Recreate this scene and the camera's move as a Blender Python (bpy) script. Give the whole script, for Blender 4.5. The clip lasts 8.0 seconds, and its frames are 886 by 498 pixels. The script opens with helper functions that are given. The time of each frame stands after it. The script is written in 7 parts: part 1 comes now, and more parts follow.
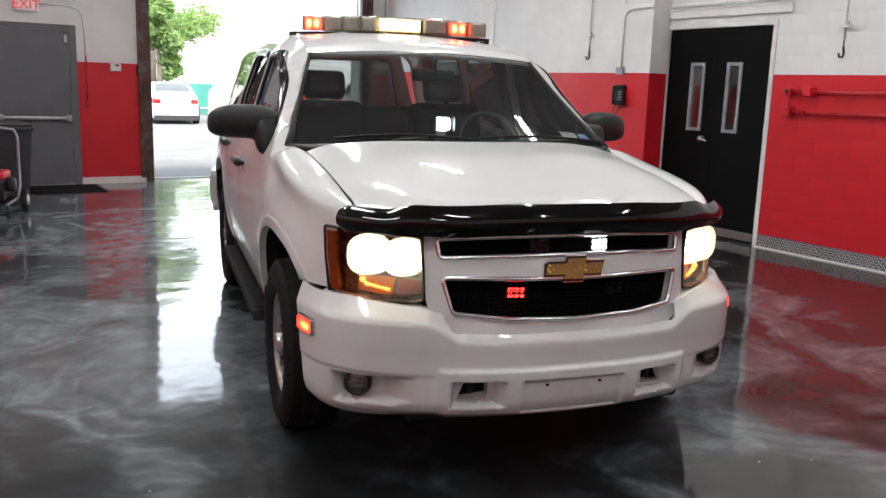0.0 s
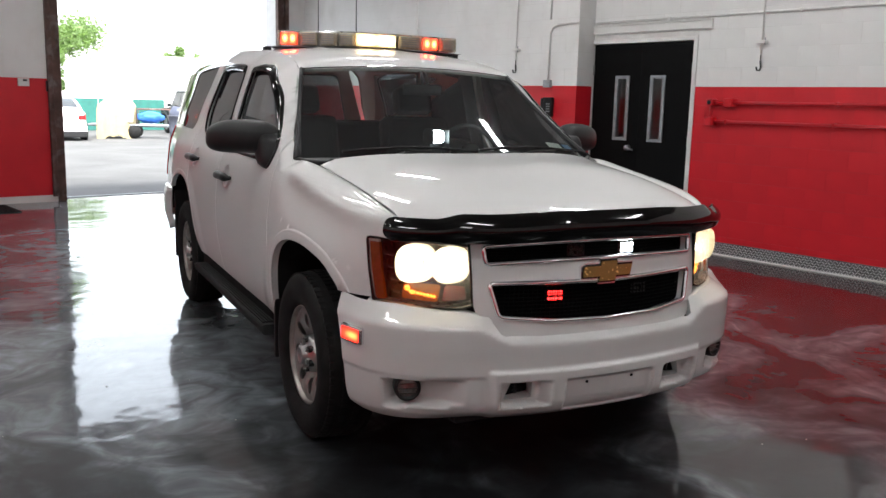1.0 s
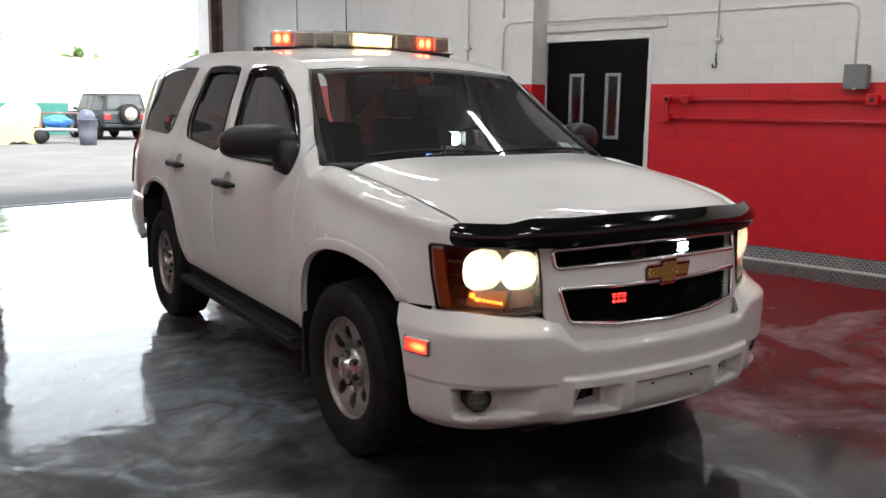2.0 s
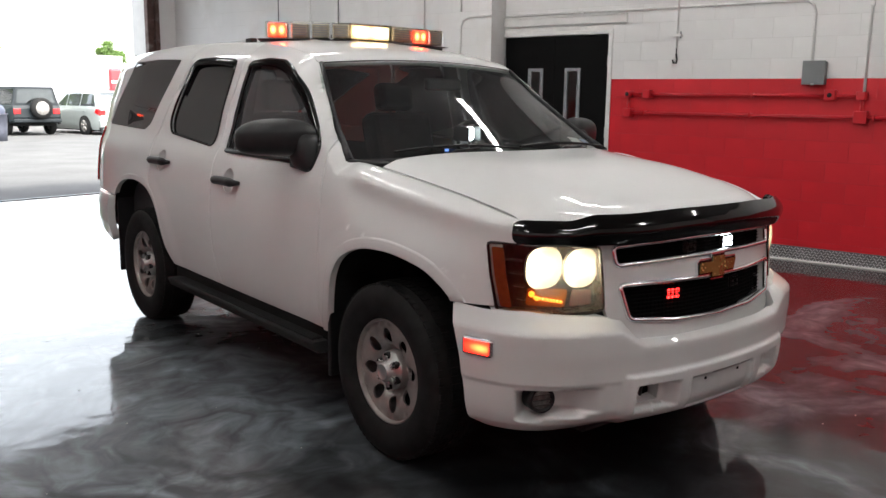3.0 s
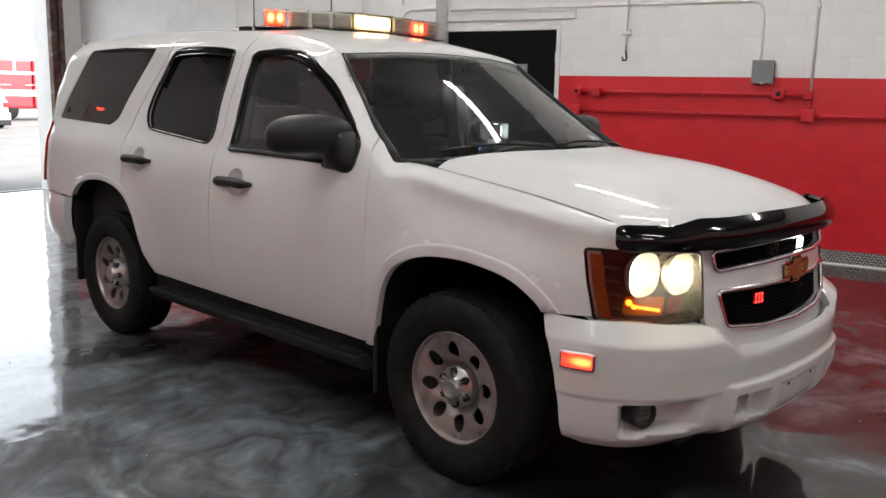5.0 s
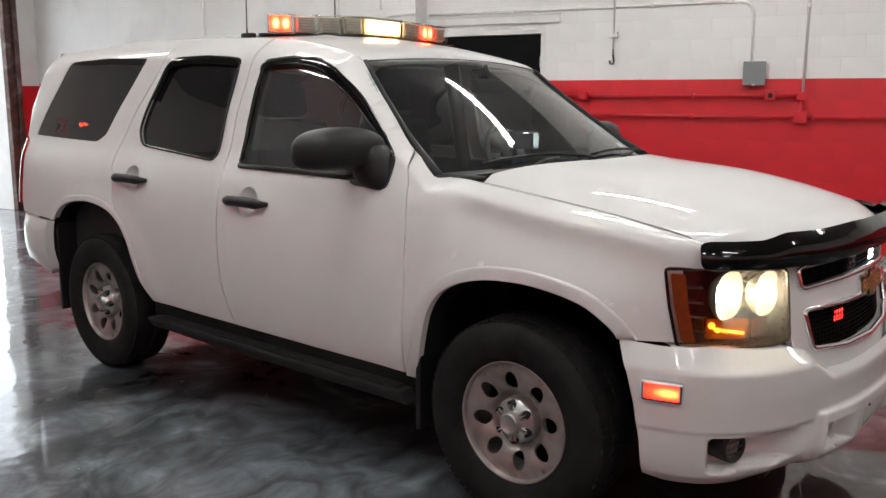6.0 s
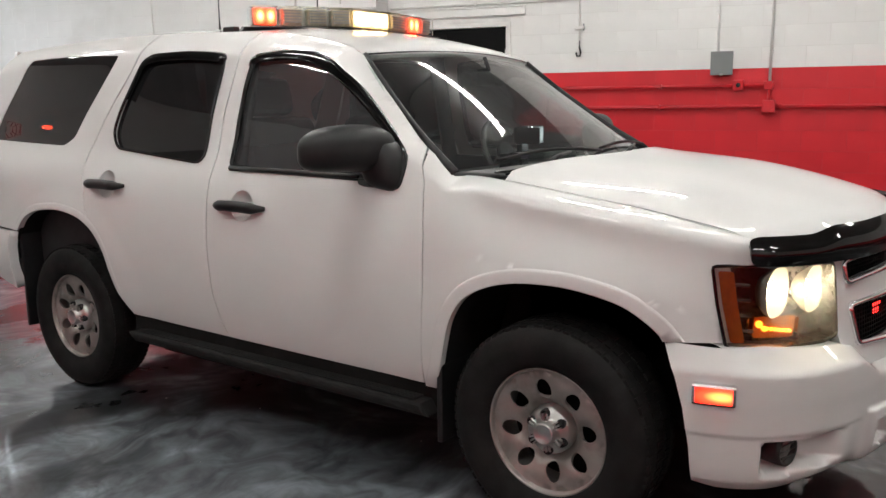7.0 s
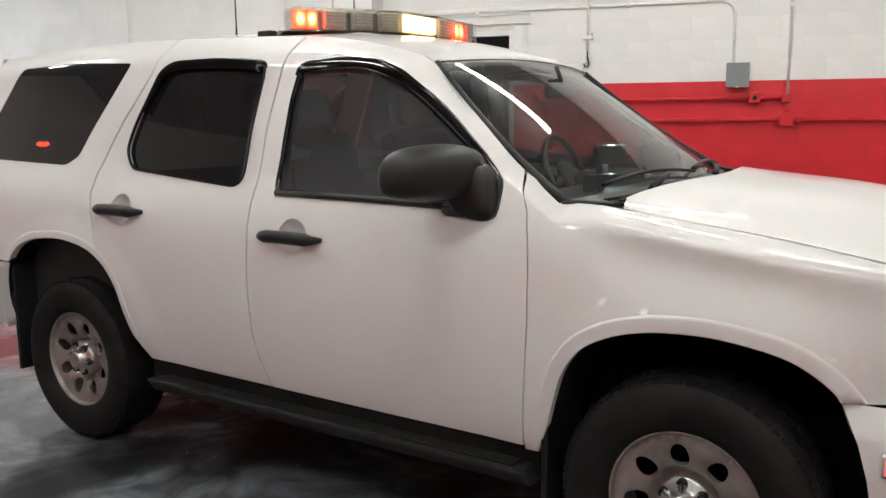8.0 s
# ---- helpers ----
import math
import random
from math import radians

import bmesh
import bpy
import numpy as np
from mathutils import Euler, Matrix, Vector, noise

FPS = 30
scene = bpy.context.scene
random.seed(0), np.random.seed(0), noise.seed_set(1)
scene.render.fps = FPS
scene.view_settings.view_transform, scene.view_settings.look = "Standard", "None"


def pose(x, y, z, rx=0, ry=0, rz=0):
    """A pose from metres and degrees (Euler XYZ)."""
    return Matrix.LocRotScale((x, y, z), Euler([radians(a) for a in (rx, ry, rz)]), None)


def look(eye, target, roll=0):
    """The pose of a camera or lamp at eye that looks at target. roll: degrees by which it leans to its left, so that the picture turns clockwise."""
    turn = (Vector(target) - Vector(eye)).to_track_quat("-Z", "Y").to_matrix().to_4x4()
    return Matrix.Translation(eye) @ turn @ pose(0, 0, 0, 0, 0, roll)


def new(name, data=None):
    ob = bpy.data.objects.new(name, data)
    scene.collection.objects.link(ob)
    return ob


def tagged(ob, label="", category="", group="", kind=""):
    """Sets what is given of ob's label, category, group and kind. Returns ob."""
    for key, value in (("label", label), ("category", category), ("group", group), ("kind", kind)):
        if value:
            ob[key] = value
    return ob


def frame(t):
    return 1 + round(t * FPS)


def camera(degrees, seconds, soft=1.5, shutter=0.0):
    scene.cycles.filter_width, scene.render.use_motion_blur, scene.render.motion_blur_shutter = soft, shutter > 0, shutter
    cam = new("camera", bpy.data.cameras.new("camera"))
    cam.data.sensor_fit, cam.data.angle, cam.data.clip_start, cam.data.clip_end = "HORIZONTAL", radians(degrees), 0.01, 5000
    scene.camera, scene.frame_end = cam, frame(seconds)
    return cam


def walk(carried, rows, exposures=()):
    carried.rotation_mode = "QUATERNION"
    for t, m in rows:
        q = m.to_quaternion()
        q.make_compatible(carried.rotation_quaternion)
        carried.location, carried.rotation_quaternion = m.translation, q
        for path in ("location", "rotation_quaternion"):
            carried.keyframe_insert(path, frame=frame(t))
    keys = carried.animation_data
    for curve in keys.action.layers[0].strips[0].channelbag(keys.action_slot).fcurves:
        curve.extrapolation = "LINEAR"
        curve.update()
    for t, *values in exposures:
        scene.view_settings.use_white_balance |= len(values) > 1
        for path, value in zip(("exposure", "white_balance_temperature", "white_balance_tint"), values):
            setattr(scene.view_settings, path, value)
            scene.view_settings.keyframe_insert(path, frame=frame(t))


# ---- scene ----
cam = camera(55.1, 8.0)
PATH = [
    (0, (-1.497, -3.815, 1.572), (-0.856, -1.958, 1.197), 1.8),
    (0.5, (-1.842, -3.792, 1.584), (-1.026, -1.998, 1.246), 1.7),
    (1, (-2.114, -3.698, 1.56), (-1.227, -1.938, 1.221), 1.4),
    (1.5, (-2.359, -3.507, 1.563), (-1.383, -1.794, 1.224), 0.9),
    (3, (-2.985, -2.906, 1.554), (-1.753, -1.369, 1.206), 0.8),
    (3.5, (-3.124, -2.704, 1.545), (-1.829, -1.223, 1.186), 0.8),
    (4, (-3.273, -2.534, 1.554), (-1.909, -1.118, 1.185), 0.9),
    (4.5, (-3.357, -2.401, 1.541), (-1.953, -1.024, 1.176), 1.4),
    (6, (-3.407, -1.718, 1.547), (-1.897, -0.451, 1.209), 0.3),
    (6.5, (-3.454, -1.557, 1.547), (-1.898, -0.348, 1.201), 0.0),
    (7, (-3.443, -1.374, 1.542), (-1.851, -0.214, 1.194), -0.7),
    (7.5, (-3.368, -1.06, 1.55), (-1.757, 0.076, 1.212), -0.8),
    (8, (-3.326, -0.698, 1.56), (-1.671, 0.377, 1.236), -0.6),
]
walk(cam, [(t, look(eye, target, roll)) for t, eye, target, roll in PATH], [(0, 3.06, 6450, 8), (1.0, 2.8, 6450, 8), (1.5, 2.74, 6500, 8), (4.0, 2.8, 6600, 8), (6.0, 3.06, 6650, 7), (8.0, 3.26, 6750, 6)])

# ---- light and air ----
ROOM = pose(0, 0, 0, 0, 0, 13.85)          # the building stands turned to the parked vehicle
world = bpy.data.worlds.new("sky")
scene.world = world
world.use_nodes = True
sky = world.node_tree.nodes.new("ShaderNodeTexSky")
sky.sky_type, sky.sun_disc = "NISHITA", False
sky.sun_elevation, sky.sun_rotation = radians(52), radians(150)
sky.dust_density, sky.air_density, sky.ozone_density = 3.0, 1.0, 1.0
haze = world.node_tree.nodes.new("ShaderNodeHueSaturation")     # thin overcast: the sky is almost white
haze.inputs["Saturation"].default_value = 0.3
world.node_tree.links.new(sky.outputs[0], haze.inputs["Color"])
world.node_tree.links.new(haze.outputs[0], world.node_tree.nodes["Background"].inputs[0])
world.node_tree.nodes["Background"].inputs[1].default_value = 0.15
sun = new("sun", bpy.data.lights.new("sun", "SUN"))
sun.data.energy, sun.data.angle, sun.data.color = 1.3, radians(12), (1.0, 0.96, 0.9)
sun.matrix_basis = look((0, 0, 0), (0.25, 0.45, -0.85))
TUBE_LIGHT = 9.3                            # the strip lights under the ceiling


# ---- materials ----
def material(name, colour, rough=0.5, metal=0.0, vary=0.12, scale=6.0, bump=0.0, bump_scale=60.0, coat=0.0, dirt=None, dirt_scale=1.2,
             spec=0.5, islands=False):
    """A surface with variation at two scales, and fine relief."""
    m = bpy.data.materials.new(name)
    m.use_nodes = True
    n, l = m.node_tree.nodes, m.node_tree.links
    b = n["Principled BSDF"]
    b.inputs["Metallic"].default_value = metal
    b.inputs["Specular IOR Level"].default_value = spec
    b.inputs["Coat Weight"].default_value = coat
    b.inputs["Coat Roughness"].default_value = 0.03
    co = n.new("ShaderNodeTexCoord")
    big, fine = n.new("ShaderNodeTexNoise"), n.new("ShaderNodeTexNoise")
    big.inputs["Scale"].default_value, big.inputs["Detail"].default_value = scale, 5
    fine.inputs["Scale"].default_value, fine.inputs["Detail"].default_value = bump_scale, 4
    for t in (big, fine):
        l.new(co.outputs["Object"], t.inputs["Vector"])
    ramp = n.new("ShaderNodeMapRange")
    ramp.inputs[1].default_value, ramp.inputs[2].default_value = 0.3, 0.7
    ramp.inputs[3].default_value, ramp.inputs[4].default_value = 1 - vary, 1 + vary
    l.new(big.outputs[0], ramp.inputs[0])
    mix = n.new("ShaderNodeMix")
    mix.data_type, mix.blend_type = "RGBA", "MULTIPLY"
    mix.inputs[0].default_value = 1.0
    mix.inputs[6].default_value = (*colour, 1)
    l.new(ramp.outputs[0], mix.inputs[7])
    out = mix.outputs[2]
    if dirt:
        spot = n.new("ShaderNodeTexNoise")
        spot.inputs["Scale"].default_value, spot.inputs["Detail"].default_value, spot.inputs["Distortion"].default_value = dirt_scale, 8, 0.6
        l.new(co.outputs["Object"], spot.inputs["Vector"])
        cut = n.new("ShaderNodeMapRange")
        cut.inputs[1].default_value, cut.inputs[2].default_value = 0.5, 0.78
        cut.inputs[3].default_value, cut.inputs[4].default_value = 0.0, 0.7
        l.new(spot.outputs[0], cut.inputs[0])
        over = n.new("ShaderNodeMix")
        over.data_type = "RGBA"
        l.new(cut.outputs[0], over.inputs[0])
        l.new(out, over.inputs[6])
        over.inputs[7].default_value = (*dirt, 1)
        out = over.outputs[2]
    if islands:
        info = n.new("ShaderNodeObjectInfo")
        tone = n.new("ShaderNodeMapRange")
        tone.inputs[3].default_value, tone.inputs[4].default_value = 0.99, 1.008
        l.new(info.outputs["Random"], tone.inputs[0])
        last = n.new("ShaderNodeMix")
        last.data_type, last.blend_type = "RGBA", "MULTIPLY"
        last.inputs[0].default_value = 1.0
        l.new(out, last.inputs[6])
        l.new(tone.outputs[0], last.inputs[7])
        out = last.outputs[2]
    l.new(out, b.inputs["Base Color"])
    r = n.new("ShaderNodeMapRange")
    r.inputs[3].default_value, r.inputs[4].default_value = max(0.0, rough * 0.8), min(1.0, rough * 1.2)
    l.new(fine.outputs[0], r.inputs[0])
    l.new(r.outputs[0], b.inputs["Roughness"])
    if bump:
        bm_ = n.new("ShaderNodeBump")
        bm_.inputs["Strength"].default_value, bm_.inputs["Distance"].default_value = 1.0, bump
        l.new(fine.outputs[0], bm_.inputs["Height"])
        l.new(bm_.outputs[0], b.inputs["Normal"])
    return m


def glowing(name, colour, strength):
    m = bpy.data.materials.new(name)
    m.use_nodes = True
    b = m.node_tree.nodes["Principled BSDF"]
    b.inputs["Base Color"].default_value = (*[c * 0.15 for c in colour], 1)
    b.inputs["Emission Color"].default_value = (*colour, 1)
    b.inputs["Emission Strength"].default_value = strength
    b.inputs["Roughness"].default_value = 0.3
    return m


def glass(name, tint, gloss=1.0, rough=0.0, haze_part=0.0, ior=1.5, veil=0.0):
    """A thin pane: tinted straight through, with a mirror part that grows at a grazing angle."""
    m = bpy.data.materials.new(name)
    m.use_nodes = True
    n, l = m.node_tree.nodes, m.node_tree.links
    n.remove(n["Principled BSDF"])
    clear, shine, mix, fr = (n.new(k) for k in ("ShaderNodeBsdfTransparent", "ShaderNodeBsdfGlossy", "ShaderNodeMixShader", "ShaderNodeFresnel"))
    clear.inputs[0].default_value = (*tint, 1)
    shine.inputs["Roughness"].default_value = rough
    shine.inputs[0].default_value = (gloss, gloss, gloss, 1)
    fr.inputs[0].default_value = ior
    l.new(fr.outputs[0], mix.inputs[0])
    l.new(clear.outputs[0], mix.inputs[1])
    l.new(shine.outputs[0], mix.inputs[2])
    last = mix.outputs[0]
    if haze_part:                                    # a clouded plastic lens scatters some of the light
        cloud, both = n.new("ShaderNodeBsdfTranslucent"), n.new("ShaderNodeMixShader")
        cloud.inputs[0].default_value = (0.95, 0.92, 0.86, 1)
        both.inputs[0].default_value = haze_part
        l.new(last, both.inputs[1])
        l.new(cloud.outputs[0], both.inputs[2])
        last = both.outputs[0]
    if veil:                                         # an uneven pale veil: dust, with the panes' grey reflections painted in
        film, over, cloud, r = n.new("ShaderNodeBsdfDiffuse"), n.new("ShaderNodeMixShader"), n.new("ShaderNodeTexNoise"), n.new("ShaderNodeMapRange")
        film.inputs[0].default_value = (0.72, 0.75, 0.79, 1)
        cloud.inputs["Scale"].default_value, cloud.inputs["Detail"].default_value = 2.5, 4
        l.new(n.new("ShaderNodeTexCoord").outputs["Object"], cloud.inputs["Vector"])
        r.inputs[1].default_value, r.inputs[2].default_value, r.inputs[3].default_value, r.inputs[4].default_value = 0.3, 0.7, veil * 0.75, veil * 1.25
        l.new(cloud.outputs[0], r.inputs[0])
        l.new(r.outputs[0], over.inputs[0])
        l.new(last, over.inputs[1])
        l.new(film.outputs[0], over.inputs[2])
        last = over.outputs[0]
    l.new(last, n["Material Output"].inputs[0])
    return m


def epoxy_floor():
    """Poured metallic epoxy: dark grey with pale swirls, under a glossy clear coat."""
    m = bpy.data.materials.new("metallic_epoxy")
    m.use_nodes = True
    n, l = m.node_tree.nodes, m.node_tree.links
    b = n["Principled BSDF"]
    co = n.new("ShaderNodeTexCoord")
    warp = n.new("ShaderNodeTexNoise")
    warp.inputs["Scale"].default_value, warp.inputs["Detail"].default_value = 0.55, 4
    l.new(co.outputs["Object"], warp.inputs["Vector"])
    add = n.new("ShaderNodeVectorMath")
    add.operation = "MULTIPLY_ADD"
    add.inputs[1].default_value = (1.5, 1.1, 1.0)
    l.new(warp.outputs["Color"], add.inputs[0])
    l.new(co.outputs["Object"], add.inputs[2])
    swirl, veins = n.new("ShaderNodeTexNoise"), n.new("ShaderNodeTexNoise")
    swirl.inputs["Scale"].default_value, swirl.inputs["Detail"].default_value, swirl.inputs["Distortion"].default_value = 0.85, 9, 0.9
    veins.inputs["Scale"].default_value, veins.inputs["Detail"].default_value, veins.inputs["Distortion"].default_value = 3.0, 6, 1.5
    for t in (swirl, veins):
        l.new(add.outputs[0], t.inputs["Vector"])
    ramp, ramp2 = n.new("ShaderNodeValToRGB"), n.new("ShaderNodeValToRGB")
    e = ramp.color_ramp.elements
    e[0].position, e[0].color = 0.42, (0.0085, 0.0092, 0.0102, 1)
    e[1].position, e[1].color = 0.65, (0.172, 0.19, 0.204, 1)
    k = e.new(0.485)
    k.color = (0.014, 0.0153, 0.017, 1)
    k = e.new(0.54)
    k.color = (0.04, 0.0445, 0.048, 1)
    # base colour is paler to one side; daylight from the entrance is painted in
    where, side_fade, both = n.new("ShaderNodeSeparateXYZ"), n.new("ShaderNodeMapRange"), n.new("ShaderNodeMath")
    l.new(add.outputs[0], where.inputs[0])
    side_fade.inputs[1].default_value, side_fade.inputs[2].default_value, side_fade.inputs[3].default_value, side_fade.inputs[4].default_value = -1.5, 2.5, 0.02, -0.045
    l.new(where.outputs[0], side_fade.inputs[0])
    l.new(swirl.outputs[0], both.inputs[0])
    # the entrance's daylight, put into the colour as a shift of tone
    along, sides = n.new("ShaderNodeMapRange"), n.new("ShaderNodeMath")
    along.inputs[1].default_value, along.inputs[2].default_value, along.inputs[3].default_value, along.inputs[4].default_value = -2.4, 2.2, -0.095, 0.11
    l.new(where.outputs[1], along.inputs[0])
    l.new(side_fade.outputs[0], sides.inputs[0])
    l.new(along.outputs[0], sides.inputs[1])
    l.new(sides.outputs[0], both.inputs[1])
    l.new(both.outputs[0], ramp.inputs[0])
    e = ramp2.color_ramp.elements
    e[0].position, e[0].color = 0.35, (0.4, 0.39, 0.4, 1)
    e[1].position, e[1].color = 0.65, (1.3, 1.3, 1.3, 1)
    l.new(veins.outputs[0], ramp2.inputs[0])
    mix = n.new("ShaderNodeMix")
    mix.data_type, mix.blend_type = "RGBA", "MULTIPLY"
    mix.inputs[0].default_value = 1.0
    l.new(ramp.outputs[0], mix.inputs[6])
    l.new(ramp2.outputs[0], mix.inputs[7])
    streak, ramp3, mix2 = n.new("ShaderNodeTexNoise"), n.new("ShaderNodeValToRGB"), n.new("ShaderNodeMix")
    streak.inputs["Scale"].default_value, streak.inputs["Detail"].default_value, streak.inputs["Distortion"].default_value = 5.0, 6, 1.3
    streak.inputs["Roughness"].default_value = 0.52
    l.new(add.outputs[0], streak.inputs["Vector"])
    e = ramp3.color_ramp.elements
    e[0].position, e[0].color = 0.34, (0.6, 0.61, 0.63, 1)
    e[1].position, e[1].color = 0.7, (1.4, 1.42, 1.45, 1)
    l.new(streak.outputs[0], ramp3.inputs[0])
    mix2.data_type, mix2.blend_type = "RGBA", "MULTIPLY"
    mix2.inputs[0].default_value = 1.0
    l.new(mix.outputs[2], mix2.inputs[6])
    l.new(ramp3.outputs[0], mix2.inputs[7])
    l.new(mix2.outputs[2], b.inputs["Base Color"])
    b.inputs["Metallic"].default_value = 0.05
    b.inputs["Roughness"].default_value = 0.55
    b.inputs["Specular IOR Level"].default_value = 0.25
    b.inputs["Coat Weight"].default_value = 1.0
    b.inputs["Coat IOR"].default_value = 1.46
    scuff = n.new("ShaderNodeTexNoise")
    scuff.inputs["Scale"].default_value, scuff.inputs["Detail"].default_value = 2.2, 7
    l.new(co.outputs["Object"], scuff.inputs["Vector"])
    r = n.new("ShaderNodeMapRange")
    r.inputs[1].default_value, r.inputs[2].default_value, r.inputs[3].default_value, r.inputs[4].default_value = 0.35, 0.75, 0.03, 0.13
    l.new(scuff.outputs[0], r.inputs[0])
    l.new(r.outputs[0], b.inputs["Coat Roughness"])
    wave = n.new("ShaderNodeTexNoise")
    wave.inputs["Scale"].default_value, wave.inputs["Detail"].default_value = 3.0, 2
    l.new(co.outputs["Object"], wave.inputs["Vector"])
    bump = n.new("ShaderNodeBump")
    bump.inputs["Strength"].default_value, bump.inputs["Distance"].default_value = 1.0, 0.004
    l.new(wave.outputs[0], bump.inputs["Height"])
    l.new(bump.outputs[0], b.inputs["Coat Normal"])
    return m


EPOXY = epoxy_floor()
WALL_WHITE = material("white_wall_paint", (0.78, 0.775, 0.765), 0.5, vary=0.04, scale=2.0, bump=0.0012, bump_scale=140, dirt=(0.62, 0.6, 0.57), islands=True)
WALL_RED = material("red_wall_paint", (0.61, 0.013, 0.024), 0.38, vary=0.07, scale=2.5, bump=0.0012, bump_scale=140, islands=True)
JOINT_WHITE = material("white_painted_joint", (0.70, 0.69, 0.67), 0.6, bump=0.001)
JOINT_RED = material("red_painted_joint", (0.52, 0.012, 0.022), 0.5, bump=0.001)
PIPE_RED = material("red_pipe_paint", (0.58, 0.016, 0.026), 0.3, vary=0.1, scale=9)
PIPE_WHITE = material("white_pipe_paint", (0.76, 0.75, 0.73), 0.4, vary=0.05)
CEILING_GREY = material("ceiling_paint", (0.3, 0.3, 0.3), 0.7, bump=0.002, dirt=(0.2, 0.2, 0.195))
DOOR_BLACK = material("black_door_paint", (0.002, 0.002, 0.0022), 0.6, vary=0.2, spec=0.12)
DOOR_GREY = material("grey_door_paint", (0.13, 0.135, 0.145), 0.4, vary=0.08, scale=3)
STEEL = material("brushed_steel", (0.55, 0.55, 0.54), 0.3, 1.0, vary=0.1)
GALVANISED = material("galvanised_steel", (0.36, 0.38, 0.4), 0.45, 0.5, vary=0.18, scale=25)
# ground and relief of one plate in two tones, for contrast
TREAD_DULL = material("dark_tread_plate", (0.2, 0.2, 0.205), 0.5, 0.6, vary=0.25, scale=9, dirt=(0.1, 0.095, 0.09), dirt_scale=3)
TREAD_BRIGHT = material("pale_tread_relief", (0.7, 0.71, 0.72), 0.3, 0.6, vary=0.12, scale=12)
BOX_GREY = material("grey_box_paint", (0.2, 0.21, 0.215), 0.45, vary=0.06)
RUST = material("worn_brown_steel", (0.1, 0.055, 0.045), 0.55, 0.3, vary=0.4, scale=7, dirt=(0.28, 0.26, 0.25), dirt_scale=5)
PAINT = material("white_car_paint", (0.68, 0.68, 0.675), 0.5, vary=0.02, scale=1.5, coat=0.85, dirt=(0.67, 0.665, 0.65), dirt_scale=2.0, spec=0.3)
BLACK_PLASTIC = material("black_plastic", (0.012, 0.012, 0.013), 0.42, vary=0.2, scale=20, bump=0.0003, bump_scale=400, spec=0.35)
BLACK_GLOSS = material("black_gloss_plastic", (0.0025, 0.0025, 0.0025), 0.06, vary=0.1, spec=0.55)
RUBBER = material("tyre_rubber", (0.013, 0.013, 0.0132), 0.7, vary=0.3, scale=14, bump=0.0008, bump_scale=200, dirt=(0.02, 0.019, 0.018), dirt_scale=6, spec=0.15)
UNDERSIDE = material("dark_underbody", (0.012, 0.012, 0.012), 0.95, vary=0.4, spec=0.1)
SILVER_RIM = material("silver_wheel_paint", (0.36, 0.34, 0.32), 0.36, 0.6, vary=0.12, scale=14, dirt=(0.1, 0.095, 0.09), dirt_scale=9)
CHROME = material("chrome", (0.85, 0.85, 0.86), 0.16, 1.0, vary=0.03)
GOLD = material("gold_emblem", (0.45, 0.3, 0.1), 0.26, 0.7, vary=0.08, scale=40)
MESH_BLACK = material("black_grille_mesh", (0.0015, 0.0015, 0.0015), 0.7, vary=0.3, spec=0.1)
CABIN = material("charcoal_cabin_trim", (0.022, 0.023, 0.025), 0.7, vary=0.2, scale=12, bump=0.0006, bump_scale=300)
CABIN_GREY = material("grey_dashboard", (0.05, 0.055, 0.055), 0.6, vary=0.15)
SEAT_CLOTH = material("dark_seat_cloth", (0.02, 0.02, 0.022), 0.9, vary=0.25, scale=30, bump=0.001, bump_scale=500)
WINDSCREEN = glass("windscreen_glass", (0.7, 0.78, 0.74), ior=1.55, veil=0.018)
TINT = glass("tinted_glass", (0.28, 0.28, 0.29), ior=1.78, veil=0.058)      # both faces of the pane mirror
PRIVACY = glass("privacy_glass", (0.008, 0.0085, 0.01), veil=0.014)
CLEAR = glass("clear_lens", (0.93, 0.94, 0.94))
LAMP_LENS = glass("aged_lamp_lens", (0.9, 0.88, 0.83), 1.0, 0.02, 0.09)
AMBER_LENS = material("amber_reflector", (0.42, 0.11, 0.012), 0.2, vary=0.15, scale=50, coat=1.0)
RED_LENS = material("red_lens", (0.4, 0.006, 0.008), 0.15, vary=0.1, coat=1.0)
LAMP_BOWL = material("lamp_reflector", (0.75, 0.74, 0.72), 0.12, 1.0, vary=0.05)
LAMP_GLOW = material("pebbled_lamp_reflector", (0.3, 0.28, 0.24), 0.62, 0.85, vary=0.12, scale=60, bump=0.0015, bump_scale=90)
LAMP_FLUTE = material("clouded_lamp_reflector", (0.06, 0.058, 0.055), 0.3, 0.8, vary=0.2, scale=30)
FOG_LENS = material("ribbed_fog_lens", (0.32, 0.32, 0.31), 0.22, 0.6, vary=0.3, scale=70)
LAMP_HOUSE = material("lamp_housing", (0.025, 0.023, 0.02), 0.28, 0.5, vary=0.1)
HEADLAMP_ON = glowing("headlamp_bulb_on", (1.0, 0.87, 0.66), 6.5)
TURN_ON = glowing("turn_lamp_on", (1.0, 0.25, 0.02), 0.7)


